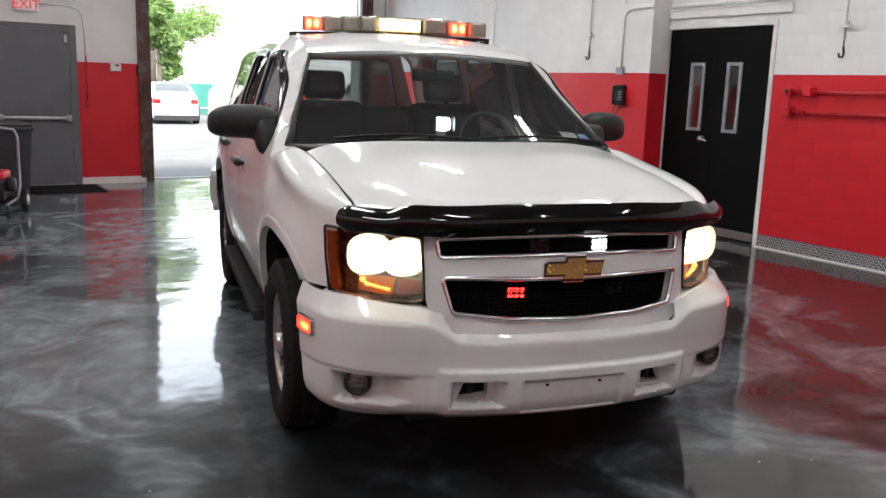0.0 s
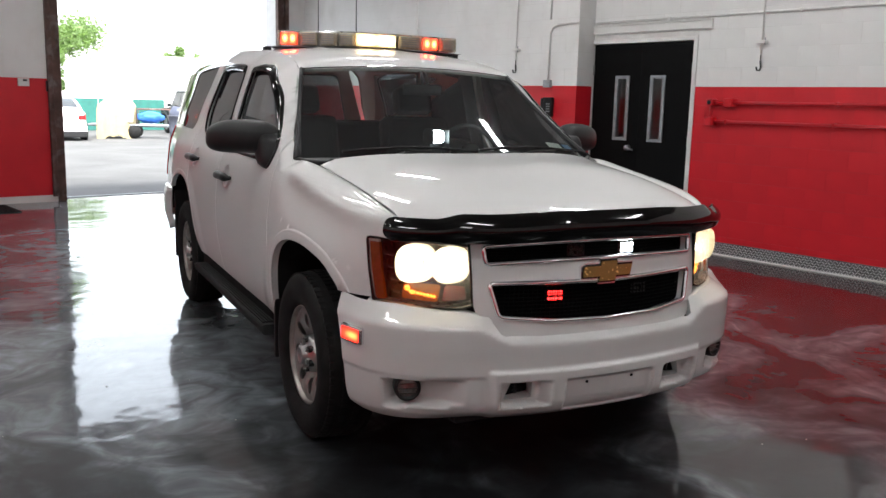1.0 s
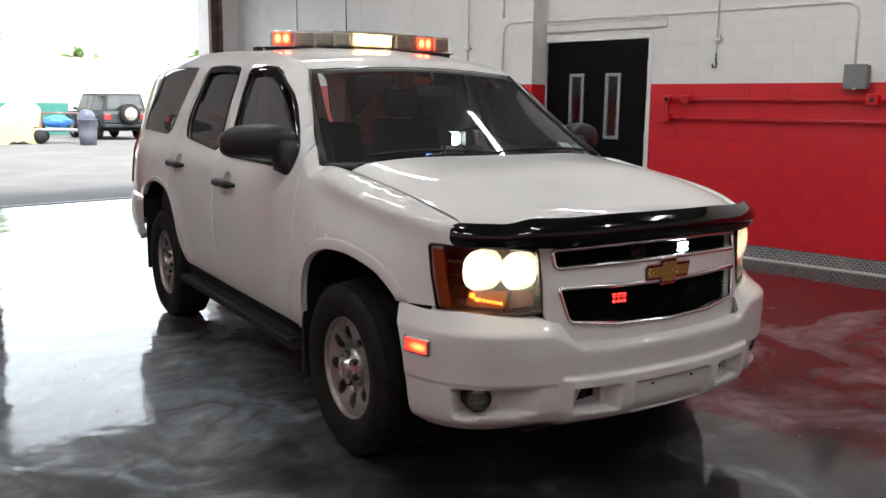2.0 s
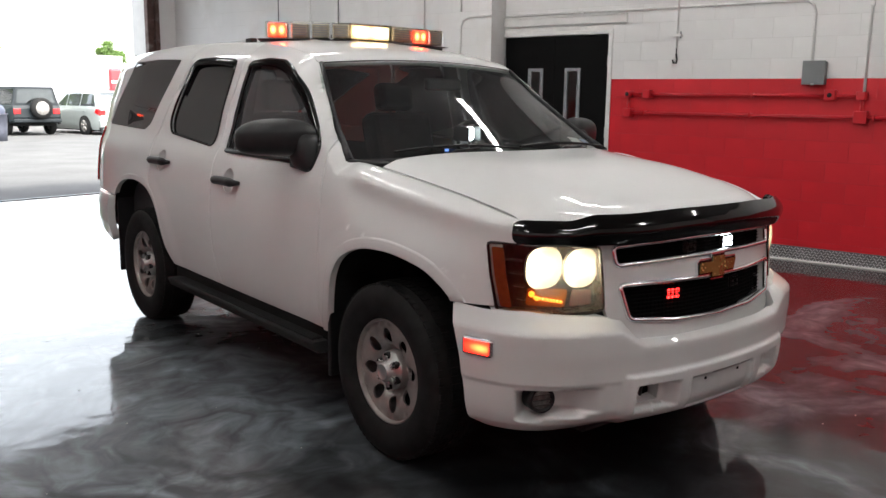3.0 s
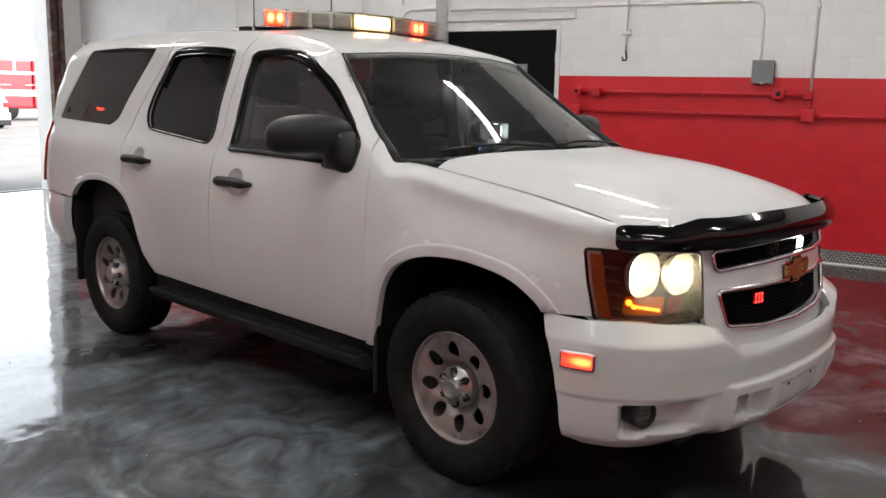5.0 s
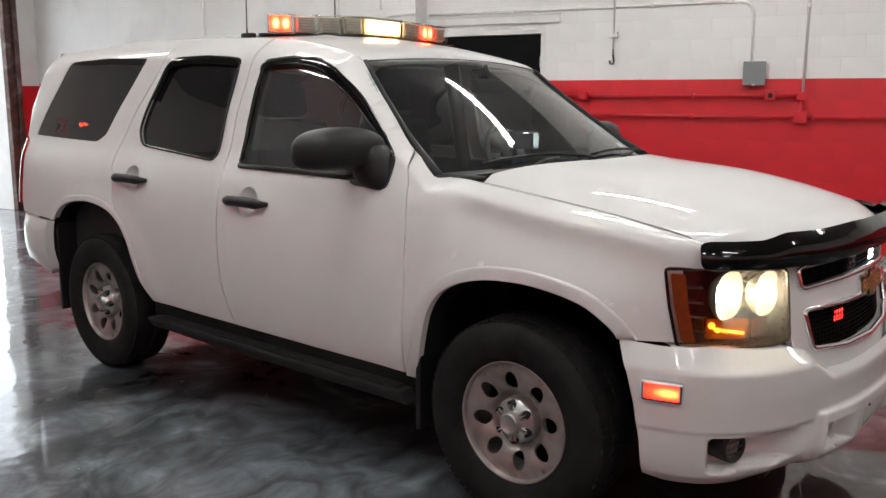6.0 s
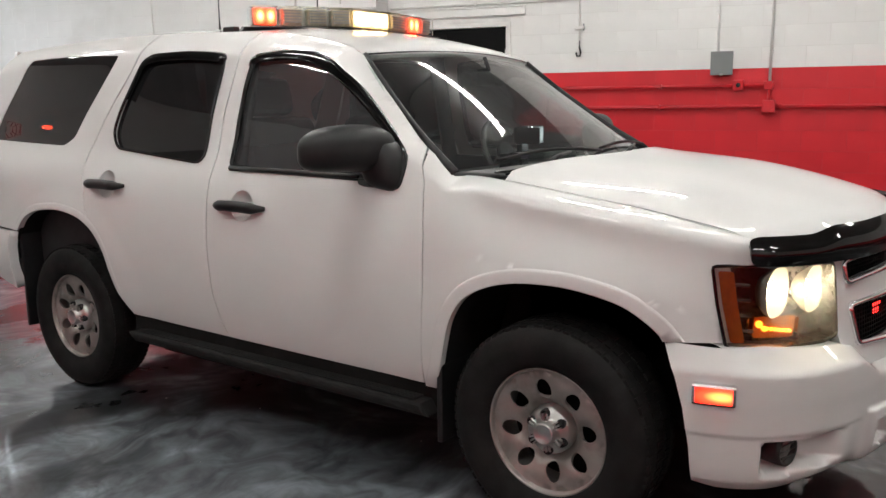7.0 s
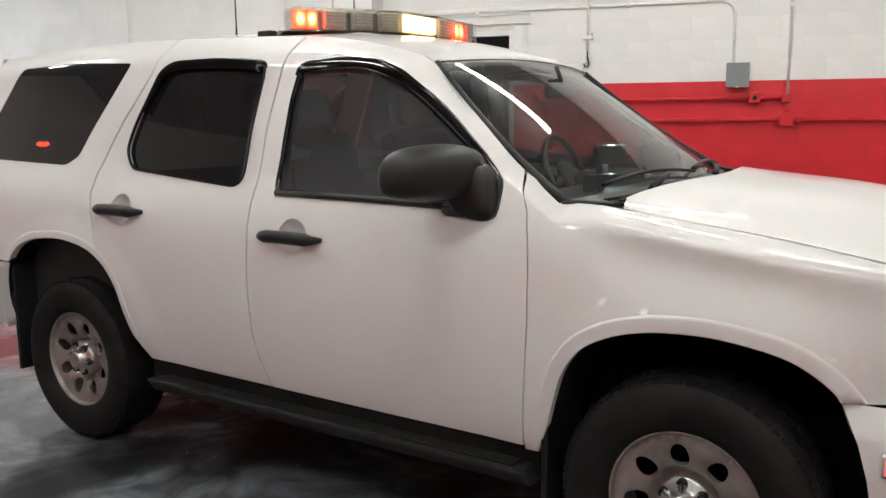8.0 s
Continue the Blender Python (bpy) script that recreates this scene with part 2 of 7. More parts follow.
def glow_spot(name, hot, rim, strength, lobes=1):
    """A lit lens: brightest over its diodes, falling off to its rim; lobes = diodes side by side."""
    m = glowing(name, rim, 1.0)
    n, l = m.node_tree.nodes, m.node_tree.links
    co, split, far, ramp = n.new("ShaderNodeTexCoord"), n.new("ShaderNodeSeparateXYZ"), n.new("ShaderNodeVectorMath"), n.new("ShaderNodeValToRGB")
    l.new(co.outputs["Generated"], split.inputs[0])
    times, frac, join = n.new("ShaderNodeMath"), n.new("ShaderNodeMath"), n.new("ShaderNodeCombineXYZ")
    times.operation, frac.operation = "MULTIPLY", "FRACT"
    times.inputs[1].default_value = lobes * 0.999
    l.new(split.outputs[0], times.inputs[0])
    l.new(times.outputs[0], frac.inputs[0])
    l.new(frac.outputs[0], join.inputs[0])
    l.new(split.outputs[2], join.inputs[1])
    far.operation = "DISTANCE"
    far.inputs[1].default_value = (0.5, 0.5, 0.0)
    l.new(join.outputs[0], far.inputs[0])
    e = ramp.color_ramp.elements
    e[0].position, e[0].color = 0.05, (*hot, 1)
    e[1].position, e[1].color = 0.7, (*[c * 0.15 for c in rim], 1)
    k = e.new(0.36)
    k.color = (*[c * 0.5 + h * 0.1 for c, h in zip(rim, hot)], 1)
    l.new(far.outputs["Value"], ramp.inputs[0])
    b = n["Principled BSDF"]
    l.new(ramp.outputs[0], b.inputs["Emission Color"])
    b.inputs["Emission Strength"].default_value = strength
    return m


RED_HOT = glowing("red_flasher_core", (1.0, 0.02, 0.018), 1.5)
WHITE_ON = glowing("white_flasher_on", (0.85, 0.93, 1.0), 4.0)
WARM_ON = glow_spot("warm_white_flasher_on", (1.0, 0.85, 0.6), (1.0, 0.6, 0.25), 1.6, 2)
RED_SPOT = glow_spot("red_flasher_spot", (1.0, 0.17, 0.045), (1.0, 0.008, 0.006), 3.6, 2)
RED_CORNER = glow_spot("red_corner_flasher_spot", (1.0, 0.085, 0.02), (1.0, 0.006, 0.006), 2.0)
TUBE_ON = glowing("fluorescent_tube", (0.99, 0.98, 0.98), TUBE_LIGHT)
EXIT_RED = glowing("exit_sign_letters", (1.0, 0.06, 0.05), 0.1)
ASPHALT = material("grey_asphalt", (0.08, 0.079, 0.078), 0.85, vary=0.2, scale=0.8, bump=0.004, bump_scale=60, dirt=(0.11, 0.108, 0.105), dirt_scale=0.4)


# ---- building tools ----
def part(name, bm, mat, parent=None, label="", smooth=None):
    """Links a bmesh as one mesh object, under a thing or a part where one is given."""
    me = bpy.data.meshes.new(name)
    if smooth is not None:
        for f in bm.faces:
            f.smooth = smooth
    bm.to_mesh(me)
    bm.free()
    if "sheet_normal" in me.attributes:              # shade pressed sheets by the surface that they were laid on
        n = len(me.vertices)
        normals = np.zeros(n * 3, dtype=np.float32)
        me.attributes["sheet_normal"].data.foreach_get("vector", normals)
        normals = normals.reshape(n, 3)
        at = np.zeros(len(me.loops), dtype=np.int32)
        me.loops.foreach_get("vertex_index", at)
        loops = normals[at]
        if "lip" in me.attributes:
            lips = np.zeros(len(me.polygons), dtype=np.int32)
            me.attributes["lip"].data.foreach_get("value", lips)
            count = np.zeros(len(me.polygons), dtype=np.int32)
            me.polygons.foreach_get("loop_total", count)
            loops[np.repeat(lips, count) > 0] = 0
        me.normals_split_custom_set([tuple(map(float, k)) for k in loops])
    me.materials.append(mat)
    ob = new(name, me)
    if parent:
        ob.parent = parent
    return tagged(ob, label)


def thing(name, label, category, m=None, group="", kind=""):
    """An Empty at the base of a thing, for its parts."""
    ob = new(name)
    ob.empty_display_size = 0.1
    if m is not None:
        ob.matrix_basis = m
    return tagged(ob, label, category, group, kind)


def spline(pts, soft=False):
    """A smooth curve through (x, y) pairs, as a function of x."""
    xs, ys = [p[0] for p in pts], [p[1] for p in pts]
    n = len(xs)
    d = [(ys[i + 1] - ys[i]) / (xs[i + 1] - xs[i]) for i in range(n - 1)]
    if soft:                                          # curvature without jumps
        a = np.zeros((n, n))
        r = np.zeros(n)
        a[0, 0], a[0, 1], r[0] = 2, 1, 3 * d[0]
        a[-1, -1], a[-1, -2], r[-1] = 2, 1, 3 * d[-1]
        for i in range(1, n - 1):
            h0, h1 = xs[i] - xs[i - 1], xs[i + 1] - xs[i]
            a[i, i - 1], a[i, i], a[i, i + 1] = h1, 2 * (h0 + h1), h0
            r[i] = 3 * (h1 * d[i - 1] + h0 * d[i])
        s = [float(k) for k in np.linalg.solve(a, r)]
    else:
        s = [d[0]] + [0.0 if d[i - 1] * d[i] <= 0 else 2 * d[i - 1] * d[i] / (d[i - 1] + d[i]) for i in range(1, n - 1)] + [d[-1]]

    def at(x):
        if x <= xs[0]:
            return ys[0] + s[0] * (x - xs[0])
        if x >= xs[-1]:
            return ys[-1] + s[-1] * (x - xs[-1])
        i = max(j for j in range(n - 1) if xs[j] <= x)
        h = xs[i + 1] - xs[i]
        t = (x - xs[i]) / h
        return (ys[i] * (2 * t**3 - 3 * t**2 + 1) + s[i] * h * (t**3 - 2 * t**2 + t) + ys[i + 1] * (3 * t**2 - 2 * t**3) + s[i + 1] * h * (t**3 - t**2))
    return at


def step01(a, b, x):
    t = min(1.0, max(0.0, (x - a) / (b - a)))
    return t * t * (3 - 2 * t)


def rounded(pts, r, n=4):
    """A closed outline with its corners rounded."""
    out = []
    for i, p in enumerate(pts):
        p, a, b = Vector(p), Vector(pts[i - 1]), Vector(pts[(i + 1) % len(pts)])
        da, db = (a - p), (b - p)
        k = min(r, da.length * 0.45, db.length * 0.45)
        q0, q1 = p + da.normalized() * k, p + db.normalized() * k
        for j in range(n + 1):
            t = j / n
            out.append(tuple(q0 * (1 - t) ** 2 + p * 2 * t * (1 - t) + q1 * t * t))
    return out


def offset_loop(pts, d):
    """A closed outline moved outwards by d (inwards for d below 0)."""
    area = sum(pts[i - 1][0] * p[1] - p[0] * pts[i - 1][1] for i, p in enumerate(pts))
    s = 1 if area > 0 else -1
    out = []
    for i, p in enumerate(pts):
        a, b = Vector(pts[i - 1]), Vector(pts[(i + 1) % len(pts)])
        t = (b - a).normalized()
        out.append((p[0] + s * t.y * d, p[1] - s * t.x * d))
    return out


def panel(outline, fn, out, step=0.05, holes=(), lip=0.012, back=False):
    """A pressed sheet: a flat outline with holes, cut into a fine net, laid on the surface fn(a, b), its rims turned inwards by lip."""
    bm = bmesh.new()
    edges = []
    keep = bm.verts.layers.float_vector.new("sheet_normal")
    mark = bm.faces.layers.int.new("lip")
    for loop in (outline, *holes):
        vs = [bm.verts.new((a, b, 0)) for a, b in loop]
        edges += [bm.edges.new((vs[i - 1], vs[i])) for i in range(len(vs))]
    bmesh.ops.triangle_fill(bm, use_beauty=True, edges=edges)
    steps = step if isinstance(step, tuple) else (step, step)
    for axis in (0, 1):
        lo, hi = min(v.co[axis] for v in bm.verts), max(v.co[axis] for v in bm.verts)
        no = Vector((1, 0, 0)) if axis == 0 else Vector((0, 1, 0))
        for i in range(math.ceil(lo / steps[axis] + 1e-6), math.ceil(hi / steps[axis] - 1e-6)):
            bmesh.ops.bisect_plane(bm, geom=bm.verts[:] + bm.edges[:] + bm.faces[:], dist=1e-5, plane_co=no * i * steps[axis], plane_no=no)
    h = 0.0015
    for v in bm.verts:
        a, b = v.co.x, v.co.y
        da = Vector(fn(a + h, b)) - Vector(fn(a - h, b))
        db = Vector(fn(a, b + h)) - Vector(fn(a, b - h))
        v.co = fn(a, b)
        v[keep] = da.cross(db).normalized()
    bm.normal_update()
    if sum(f.normal.dot(out) * f.calc_area() for f in bm.faces) < 0:
        bmesh.ops.reverse_faces(bm, faces=bm.faces[:])
    bm.normal_update()
    for v in bm.verts:
        if v[keep].dot(v.normal) < 0:
            v[keep] = -v[keep]
    for f in bm.faces:
        f.smooth = True
    if lip:
        rim = [e for e in bm.edges if len(e.link_faces) == 1]
        for e in rim:
            e.smooth = False
        n = {tuple(round(c, 6) for c in v.co): v.normal.copy() for v in bm.verts}
        got = bmesh.ops.extrude_edge_only(bm, edges=rim)["geom"]
        for g in got:
            if isinstance(g, bmesh.types.BMFace):
                g[mark] = 1
        for v in got:
            if isinstance(v, bmesh.types.BMVert):
                v.co -= n[tuple(round(c, 6) for c in v.co)] * lip
    return bm


def box(bm, lo, hi, bevel=0.0, seg=2, m=None):
    lo, hi = Vector(lo), Vector(hi)
    made = bmesh.ops.create_cube(bm, size=1.0, matrix=Matrix.LocRotScale((lo + hi) / 2, None, hi - lo))["verts"]
    if bevel:
        edges = list({e for v in made for e in v.link_edges})
        made = list({v for f in bmesh.ops.bevel(bm, geom=edges, offset=bevel, segments=seg, affect="EDGES", profile=0.5)["faces"] for v in f.verts})
    if m is not None:
        bmesh.ops.transform(bm, matrix=m, verts=[v for v in made if v.is_valid])
    return bm


def block(lo, hi, bevel=0.0, seg=2, m=None):
    return box(bmesh.new(), lo, hi, bevel, seg, m)


def tube(bm, pts, r, n=8, closed=False, flat=1.0):
    """A bar of round section along a line of points."""
    pts = [Vector(p) for p in pts]
    m = len(pts)
    rings = []
    up, last = Vector((0, 0, 1)), None
    for i, p in enumerate(pts):
        a = pts[i - 1] if (i or closed) else p
        b = pts[(i + 1) % m] if (i < m - 1 or closed) else p
        t = (b - a).normalized()
        side = t.cross(up if abs(t.dot(up)) < 0.95 else Vector((1, 0, 0))) if last is None else last - t * last.dot(t)
        side = last = side.normalized()
        top = side.cross(t)
        k = r[i] if isinstance(r, (list, tuple)) else r
        rings.append([bm.verts.new(p + side * math.cos(2 * math.pi * j / n) * k + top * math.sin(2 * math.pi * j / n) * k * flat) for j in range(n)])
    for i in range(m if closed else m - 1):
        a, b = rings[i], rings[(i + 1) % m]
        for j in range(n):
            bm.faces.new((a[j], a[(j + 1) % n], b[(j + 1) % n], b[j])).smooth = True
    if not closed:
        bm.faces.new(rings[0][::-1])
        bm.faces.new(rings[-1])
    return bm


def lathe(bm, profile, n=48, axis="x", centre=(0, 0, 0), smooth=True):
    """A turned form: (radius, distance along the axis) pairs swung round the axis."""
    rings = []
    for r, h in profile:
        ring = []
        for j in range(n):
            a = 2 * math.pi * j / n
            c, s = r * math.cos(a), r * math.sin(a)
            p = {"x": (h, c, s), "y": (c, h, s), "z": (c, s, h)}[axis]
            ring.append(bm.verts.new(Vector(p) + Vector(centre)))
        rings.append(ring)
    for a, b in zip(rings, rings[1:]):
        for j in range(n):
            bm.faces.new((a[j], a[(j + 1) % n], b[(j + 1) % n], b[j])).smooth = smooth
    bmesh.ops.remove_doubles(bm, verts=bm.verts[:], dist=1e-6)
    bmesh.ops.recalc_face_normals(bm, faces=bm.faces[:])
    return bm


def prism(bm, outline, x0, x1, taper=None, bevel=0.0):
    """A side view (y, z) drawn out from x0 to x1; taper(y, z) narrows it."""
    k = taper or (lambda y, z: 1.0)
    a = [bm.verts.new((x0 * k(y, z), y, z)) for y, z in outline]
    b = [bm.verts.new((x1 * k(y, z), y, z)) for y, z in outline]
    faces = [bm.faces.new(a), bm.faces.new(b[::-1])]
    for i in range(len(a)):
        faces.append(bm.faces.new((a[i - 1], a[i], b[i], b[i - 1])))
    bmesh.ops.recalc_face_normals(bm, faces=faces)
    if bevel:
        bmesh.ops.bevel(bm, geom=[e for e in faces[0].edges] + [e for e in faces[1].edges], offset=bevel, segments=3, affect="EDGES", profile=0.5)
    return bm


# ---- the workshop: floor, walls, ceiling ----
WALL_U, PROUD_U, STEP_V, BACK_V = 5.29, 5.0, 3.79, 10.0     # right wall, its proud length, where that begins, back wall
LEFT_U, FRONT_V, CEIL = -6.0, -8.0, 4.4
RED_TOP = 1.8
OPEN_L, OPEN_R, OPEN_TOP = 0.88, 4.53, 3.7                  # the vehicle entrance
DOOR_V0, DOOR_V1, DOOR_H = 2.39, 3.79, 2.3                   # the black double door


def setting(name, bm, mat, label, category):
    ob = part(name, bm, mat)
    ob.matrix_basis = ROOM
    return tagged(ob, label, category, "", "structure")


def slab(boxes):
    bm = bmesh.new()
    for lo, hi in boxes:
        box(bm, lo, hi)
    return bm


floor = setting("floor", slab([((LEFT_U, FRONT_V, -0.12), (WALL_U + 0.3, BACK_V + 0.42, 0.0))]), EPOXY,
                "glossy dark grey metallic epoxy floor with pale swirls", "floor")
setting("ceiling", slab([((LEFT_U - 0.2, FRONT_V - 0.2, CEIL), (WALL_U + 0.5, BACK_V + 0.3, CEIL + 0.2))]), CEILING_GREY, "grey painted workshop ceiling", "ceiling")
T = 0.0013                                                  # how far the faces of the blocks stand out of the joints
def east_wall(z0, z1):
    """The right wall between two heights, with the double door's opening and the proud length."""
    boxes = [((WALL_U + T, FRONT_V, z0), (WALL_U + 0.25, DOOR_V0, z1)), ((PROUD_U + T, STEP_V + T, z0), (WALL_U + 0.25, BACK_V + 0.25, z1))]
    if z1 > DOOR_H:
        boxes += [((WALL_U + T, DOOR_V0, DOOR_H), (WALL_U + 0.25, DOOR_V1, z1))]
    return slab(boxes)


bm = east_wall(RED_TOP, CEIL)
box(bm, (WALL_U + T, DOOR_V1, RED_TOP), (WALL_U + 0.25, STEP_V + T, CEIL))
wall_east = setting("wall_east", bm, JOINT_WHITE, "painted concrete block wall, white upper part", "wall")
wall_east_dado = setting("wall_east_dado", east_wall(0, RED_TOP), JOINT_RED, "painted concrete block wall, red lower part", "wall")
BACK_RED = 1.765                                            # the red paint ends a little lower on the back wall
wall_north = setting("wall_north", slab([((LEFT_U, BACK_V, BACK_RED), (-1.25, BACK_V + 0.25, CEIL)), ((-1.25, BACK_V, 2.27), (-0.09, BACK_V + 0.25, CEIL)),
                                         ((-0.09, BACK_V, BACK_RED), (OPEN_L, BACK_V + 0.25, CEIL)), ((OPEN_L, BACK_V, OPEN_TOP), (OPEN_R, BACK_V + 0.25, CEIL)),
                                         ((OPEN_R, BACK_V, BACK_RED), (PROUD_U, BACK_V + 0.25, CEIL))]), WALL_WHITE, "white painted upper part of the back wall", "wall")
setting("wall_north_dado", slab([((LEFT_U, BACK_V, 0), (-1.25, BACK_V + 0.25, BACK_RED)), ((-0.09, BACK_V, 0), (OPEN_L, BACK_V + 0.25, BACK_RED)),
                                 ((OPEN_R, BACK_V, 0), (PROUD_U, BACK_V + 0.25, BACK_RED))]), WALL_RED, "red painted lower part of the back wall", "wall")
for name, lo, hi in (("wall_west", (LEFT_U - 0.2, FRONT_V, 0), (LEFT_U, BACK_V + 0.25, CEIL)), ("wall_south", (LEFT_U - 0.2, FRONT_V - 0.2, 0), (WALL_U + 0.25, FRONT_V, CEIL))):
    # unseen walls; dado heights set for the light they bounce onto the vehicle
    top = 1.55 if name == "wall_west" else 1.0
    setting(name, slab([((*lo[:2], top), hi)]), WALL_WHITE, "white painted workshop wall", "wall")
    setting(name + "_dado", slab([(lo, (*hi[:2], top))]), WALL_RED, "red painted lower workshop wall", "wall")
setting("wall_corridor", slab([((WALL_U + 1.6, 1.5, 0), (WALL_U + 1.7, 4.7, 2.6)), ((WALL_U + 0.25, 1.5, 0), (WALL_U + 1.6, 1.6, 2.6)), ((WALL_U + 0.25, 4.6, 0), (WALL_U + 1.6, 4.7, 2.6)),
                               ((WALL_U + 0.25, 1.5, 2.6), (WALL_U + 1.7, 4.7, 2.7))]), WALL_WHITE, "dim white corridor behind the double door", "wall")
setting("baseboard", slab([((-0.09, BACK_V - 0.012, 0), (OPEN_L - 0.06, BACK_V - 0.001, 0.1)), ((LEFT_U, BACK_V - 0.012, 0), (-1.25, BACK_V - 0.001, 0.1))]), PIPE_WHITE,
        "pale grey painted baseboard", "baseboard")

# strip lights under the ceiling
def strip_light(u, v, turn=0):
    t = thing("ceiling_light", "white fluorescent strip light with two bare tubes", "ceiling light", ROOM @ pose(u, v, CEIL, 0, 0, turn), "workshop strip lights")
    part("frame", block((-0.08, -0.66, -0.07), (0.08, 0.66, -0.002), 0.012), PIPE_WHITE, t)
    for x in (-0.04, 0.04):
        part("tube", tube(bmesh.new(), [(x, -0.62, -0.095), (x, 0.62, -0.095)], 0.02, 10), TUBE_ON, t)
    return t


# v 5.1 and 7.1 are added, unseen, to brighten the back wall
for u, row in ((-4.05, (-4.9, -0.9, 3.1)), (-1.8, (-2.9, 1.1, 5.1)), (0.45, (-4.9, -0.9, 3.1, 7.1)), (2.7, (-3.5, 0.5, 4.5))):
    for v in row:
        strip_light(u, v)

# the frame of the vehicle entrance and its guide rails
def entrance_frame():
    t = thing("door_frame", "worn brown steel frame of the open vehicle door", "door frame", ROOM, "", "structure")
    for u, s in ((OPEN_L, 1), (OPEN_R, -1)):
        part("jamb", block((u - 0.06, BACK_V - 0.03, 0), (u + 0.06, BACK_V + 0.06, OPEN_TOP), 0.008), RUST, t)
        part("reveal", block((u - 0.058, BACK_V + 0.06, 0), (u + 0.058, BACK_V + 0.40, OPEN_TOP), 0.006), PIPE_WHITE, t, "white painted reveal")
        part("guide_rail", block((u - s * 0.13, BACK_V - 0.07, 0.08), (u - s * 0.06, BACK_V - 0.003, OPEN_TOP + 0.3), 0.006), RUST, t)
    part("lintel", block((OPEN_L - 0.06, BACK_V - 0.03, OPEN_TOP), (OPEN_R + 0.06, BACK_V + 0.27, OPEN_TOP + 0.1), 0.008), RUST, t)
    return t


entrance_frame()
setting("threshold", slab([((OPEN_L, BACK_V + 0.40, -0.1), (OPEN_R, BACK_V + 0.46, 0.012))]), GALVANISED, "worn steel threshold strip", "threshold")


# ---- the yard outside ----
bm = bmesh.new()
for a, b in (((-400, BACK_V + 0.41), (400, 900)), ((-400, -900), (LEFT_U - 0.2, BACK_V + 0.41)), ((WALL_U + 1.75, -900), (400, BACK_V + 0.41)), ((LEFT_U - 0.2, -900), (WALL_U + 1.75, FRONT_V - 0.2))):
    vs = [bm.verts.new(c) for c in ((a[0], a[1], -0.02), (b[0], a[1], -0.02), (b[0], b[1], -0.02), (a[0], b[1], -0.02))]
    bm.faces.new(vs)
setting("ground", bm, ASPHALT, "pale grey patched asphalt yard", "ground")


# ---- the white utility vehicle ----
suv = thing("utility_vehicle", "white full-size utility vehicle with emergency lights, parked on the epoxy floor", "car", Matrix.Translation((0.033, 0, 0)) @ Matrix.Diagonal((1.033, 1, 1, 1)))
WHEELBASE, TYRE_R = 2.946, 0.388

W0 = spline([(0.30, 0.915), (0.40, 0.944), (0.5, 0.968), (0.62, 0.987), (0.8, 1.0), (0.95, 0.998), (1.05, 0.988), (1.15, 0.97), (1.22, 0.945), (1.28, 0.915),
             (1.45, 0.866), (1.62, 0.815), (1.75, 0.775), (1.9, 0.73)], True)
TAPER = spline([(-0.75, -0.26), (-0.62, -0.185), (-0.53, -0.125), (-0.45, -0.085), (-0.35, -0.05), (-0.2, -0.022), (0.0, -0.006), (0.3, 0), (3.3, 0), (3.7, -0.02), (3.95, -0.055), (4.08, -0.1)], False)
EDGE_Z = spline([(0.42, 1.262), (0.6, 1.362), (0.8, 1.511), (1.0, 1.675), (1.07, 1.735), (1.2, 1.785), (1.4, 1.825), (1.6, 1.852), (1.95, 1.872), (2.6, 1.89), (3.3, 1.88), (4.05, 1.845)], True)
EDGE_X = spline([(0.42, 0.845), (0.55, 0.842), (0.8, 0.757), (1.07, 0.664), (1.3, 0.653), (3.5, 0.645), (4.05, 0.63)])


def flare(y, z):
    k = 0.0
    for c, rr in ((0.0, 0.625), (WHEELBASE, 0.665)):
        r = math.hypot(y - c, (z - 0.40) * 1.04)
        k = max(k, 0.011 * step01(rr + 0.07, rr - 0.07, r))
    return k


def half_width(y, z):
    """How far the vehicle's side stands from its middle."""
    w = W0(z) + TAPER(y) * (1.0 - 0.4 * step01(1.05, 1.35, z)) + flare(y, z) * step01(0.4, 0.55, z)
    if y > 0.40 and z > 1.0:
        e, x = EDGE_Z(y), EDGE_X(y)
        base = step01(0.95, 0.55, y)                              # the pillar's foot flows into the side
        t = min(1.0, max(0.0, 1 - (e - z) / (0.14 - 0.08 * base)))
        w = w - (w - x) * t ** (2.6 - 0.6 * base)
    return w


def side(sx, inset=0.0):
    return lambda y, z: (sx * (half_width(y, z) - inset), y, z)


# plan of the nose at the height of the lamps, and of the bumper
NOSE = [(0, -0.93), (0.15, -0.925), (0.3, -0.902), (0.45, -0.865), (0.55, -0.825), (0.66, -0.765), (0.75, -0.695), (0.82, -0.615), (0.868, -0.535), (0.905, -0.45)]
BUMPER = [(0, -1.0), (0.15, -0.995), (0.3, -0.98), (0.45, -0.95), (0.58, -0.912), (0.70, -0.862), (0.80, -0.795), (0.875, -0.715), (0.922, -0.625), (0.948, -0.53), (0.962, -0.43), (0.97, -0.36)]


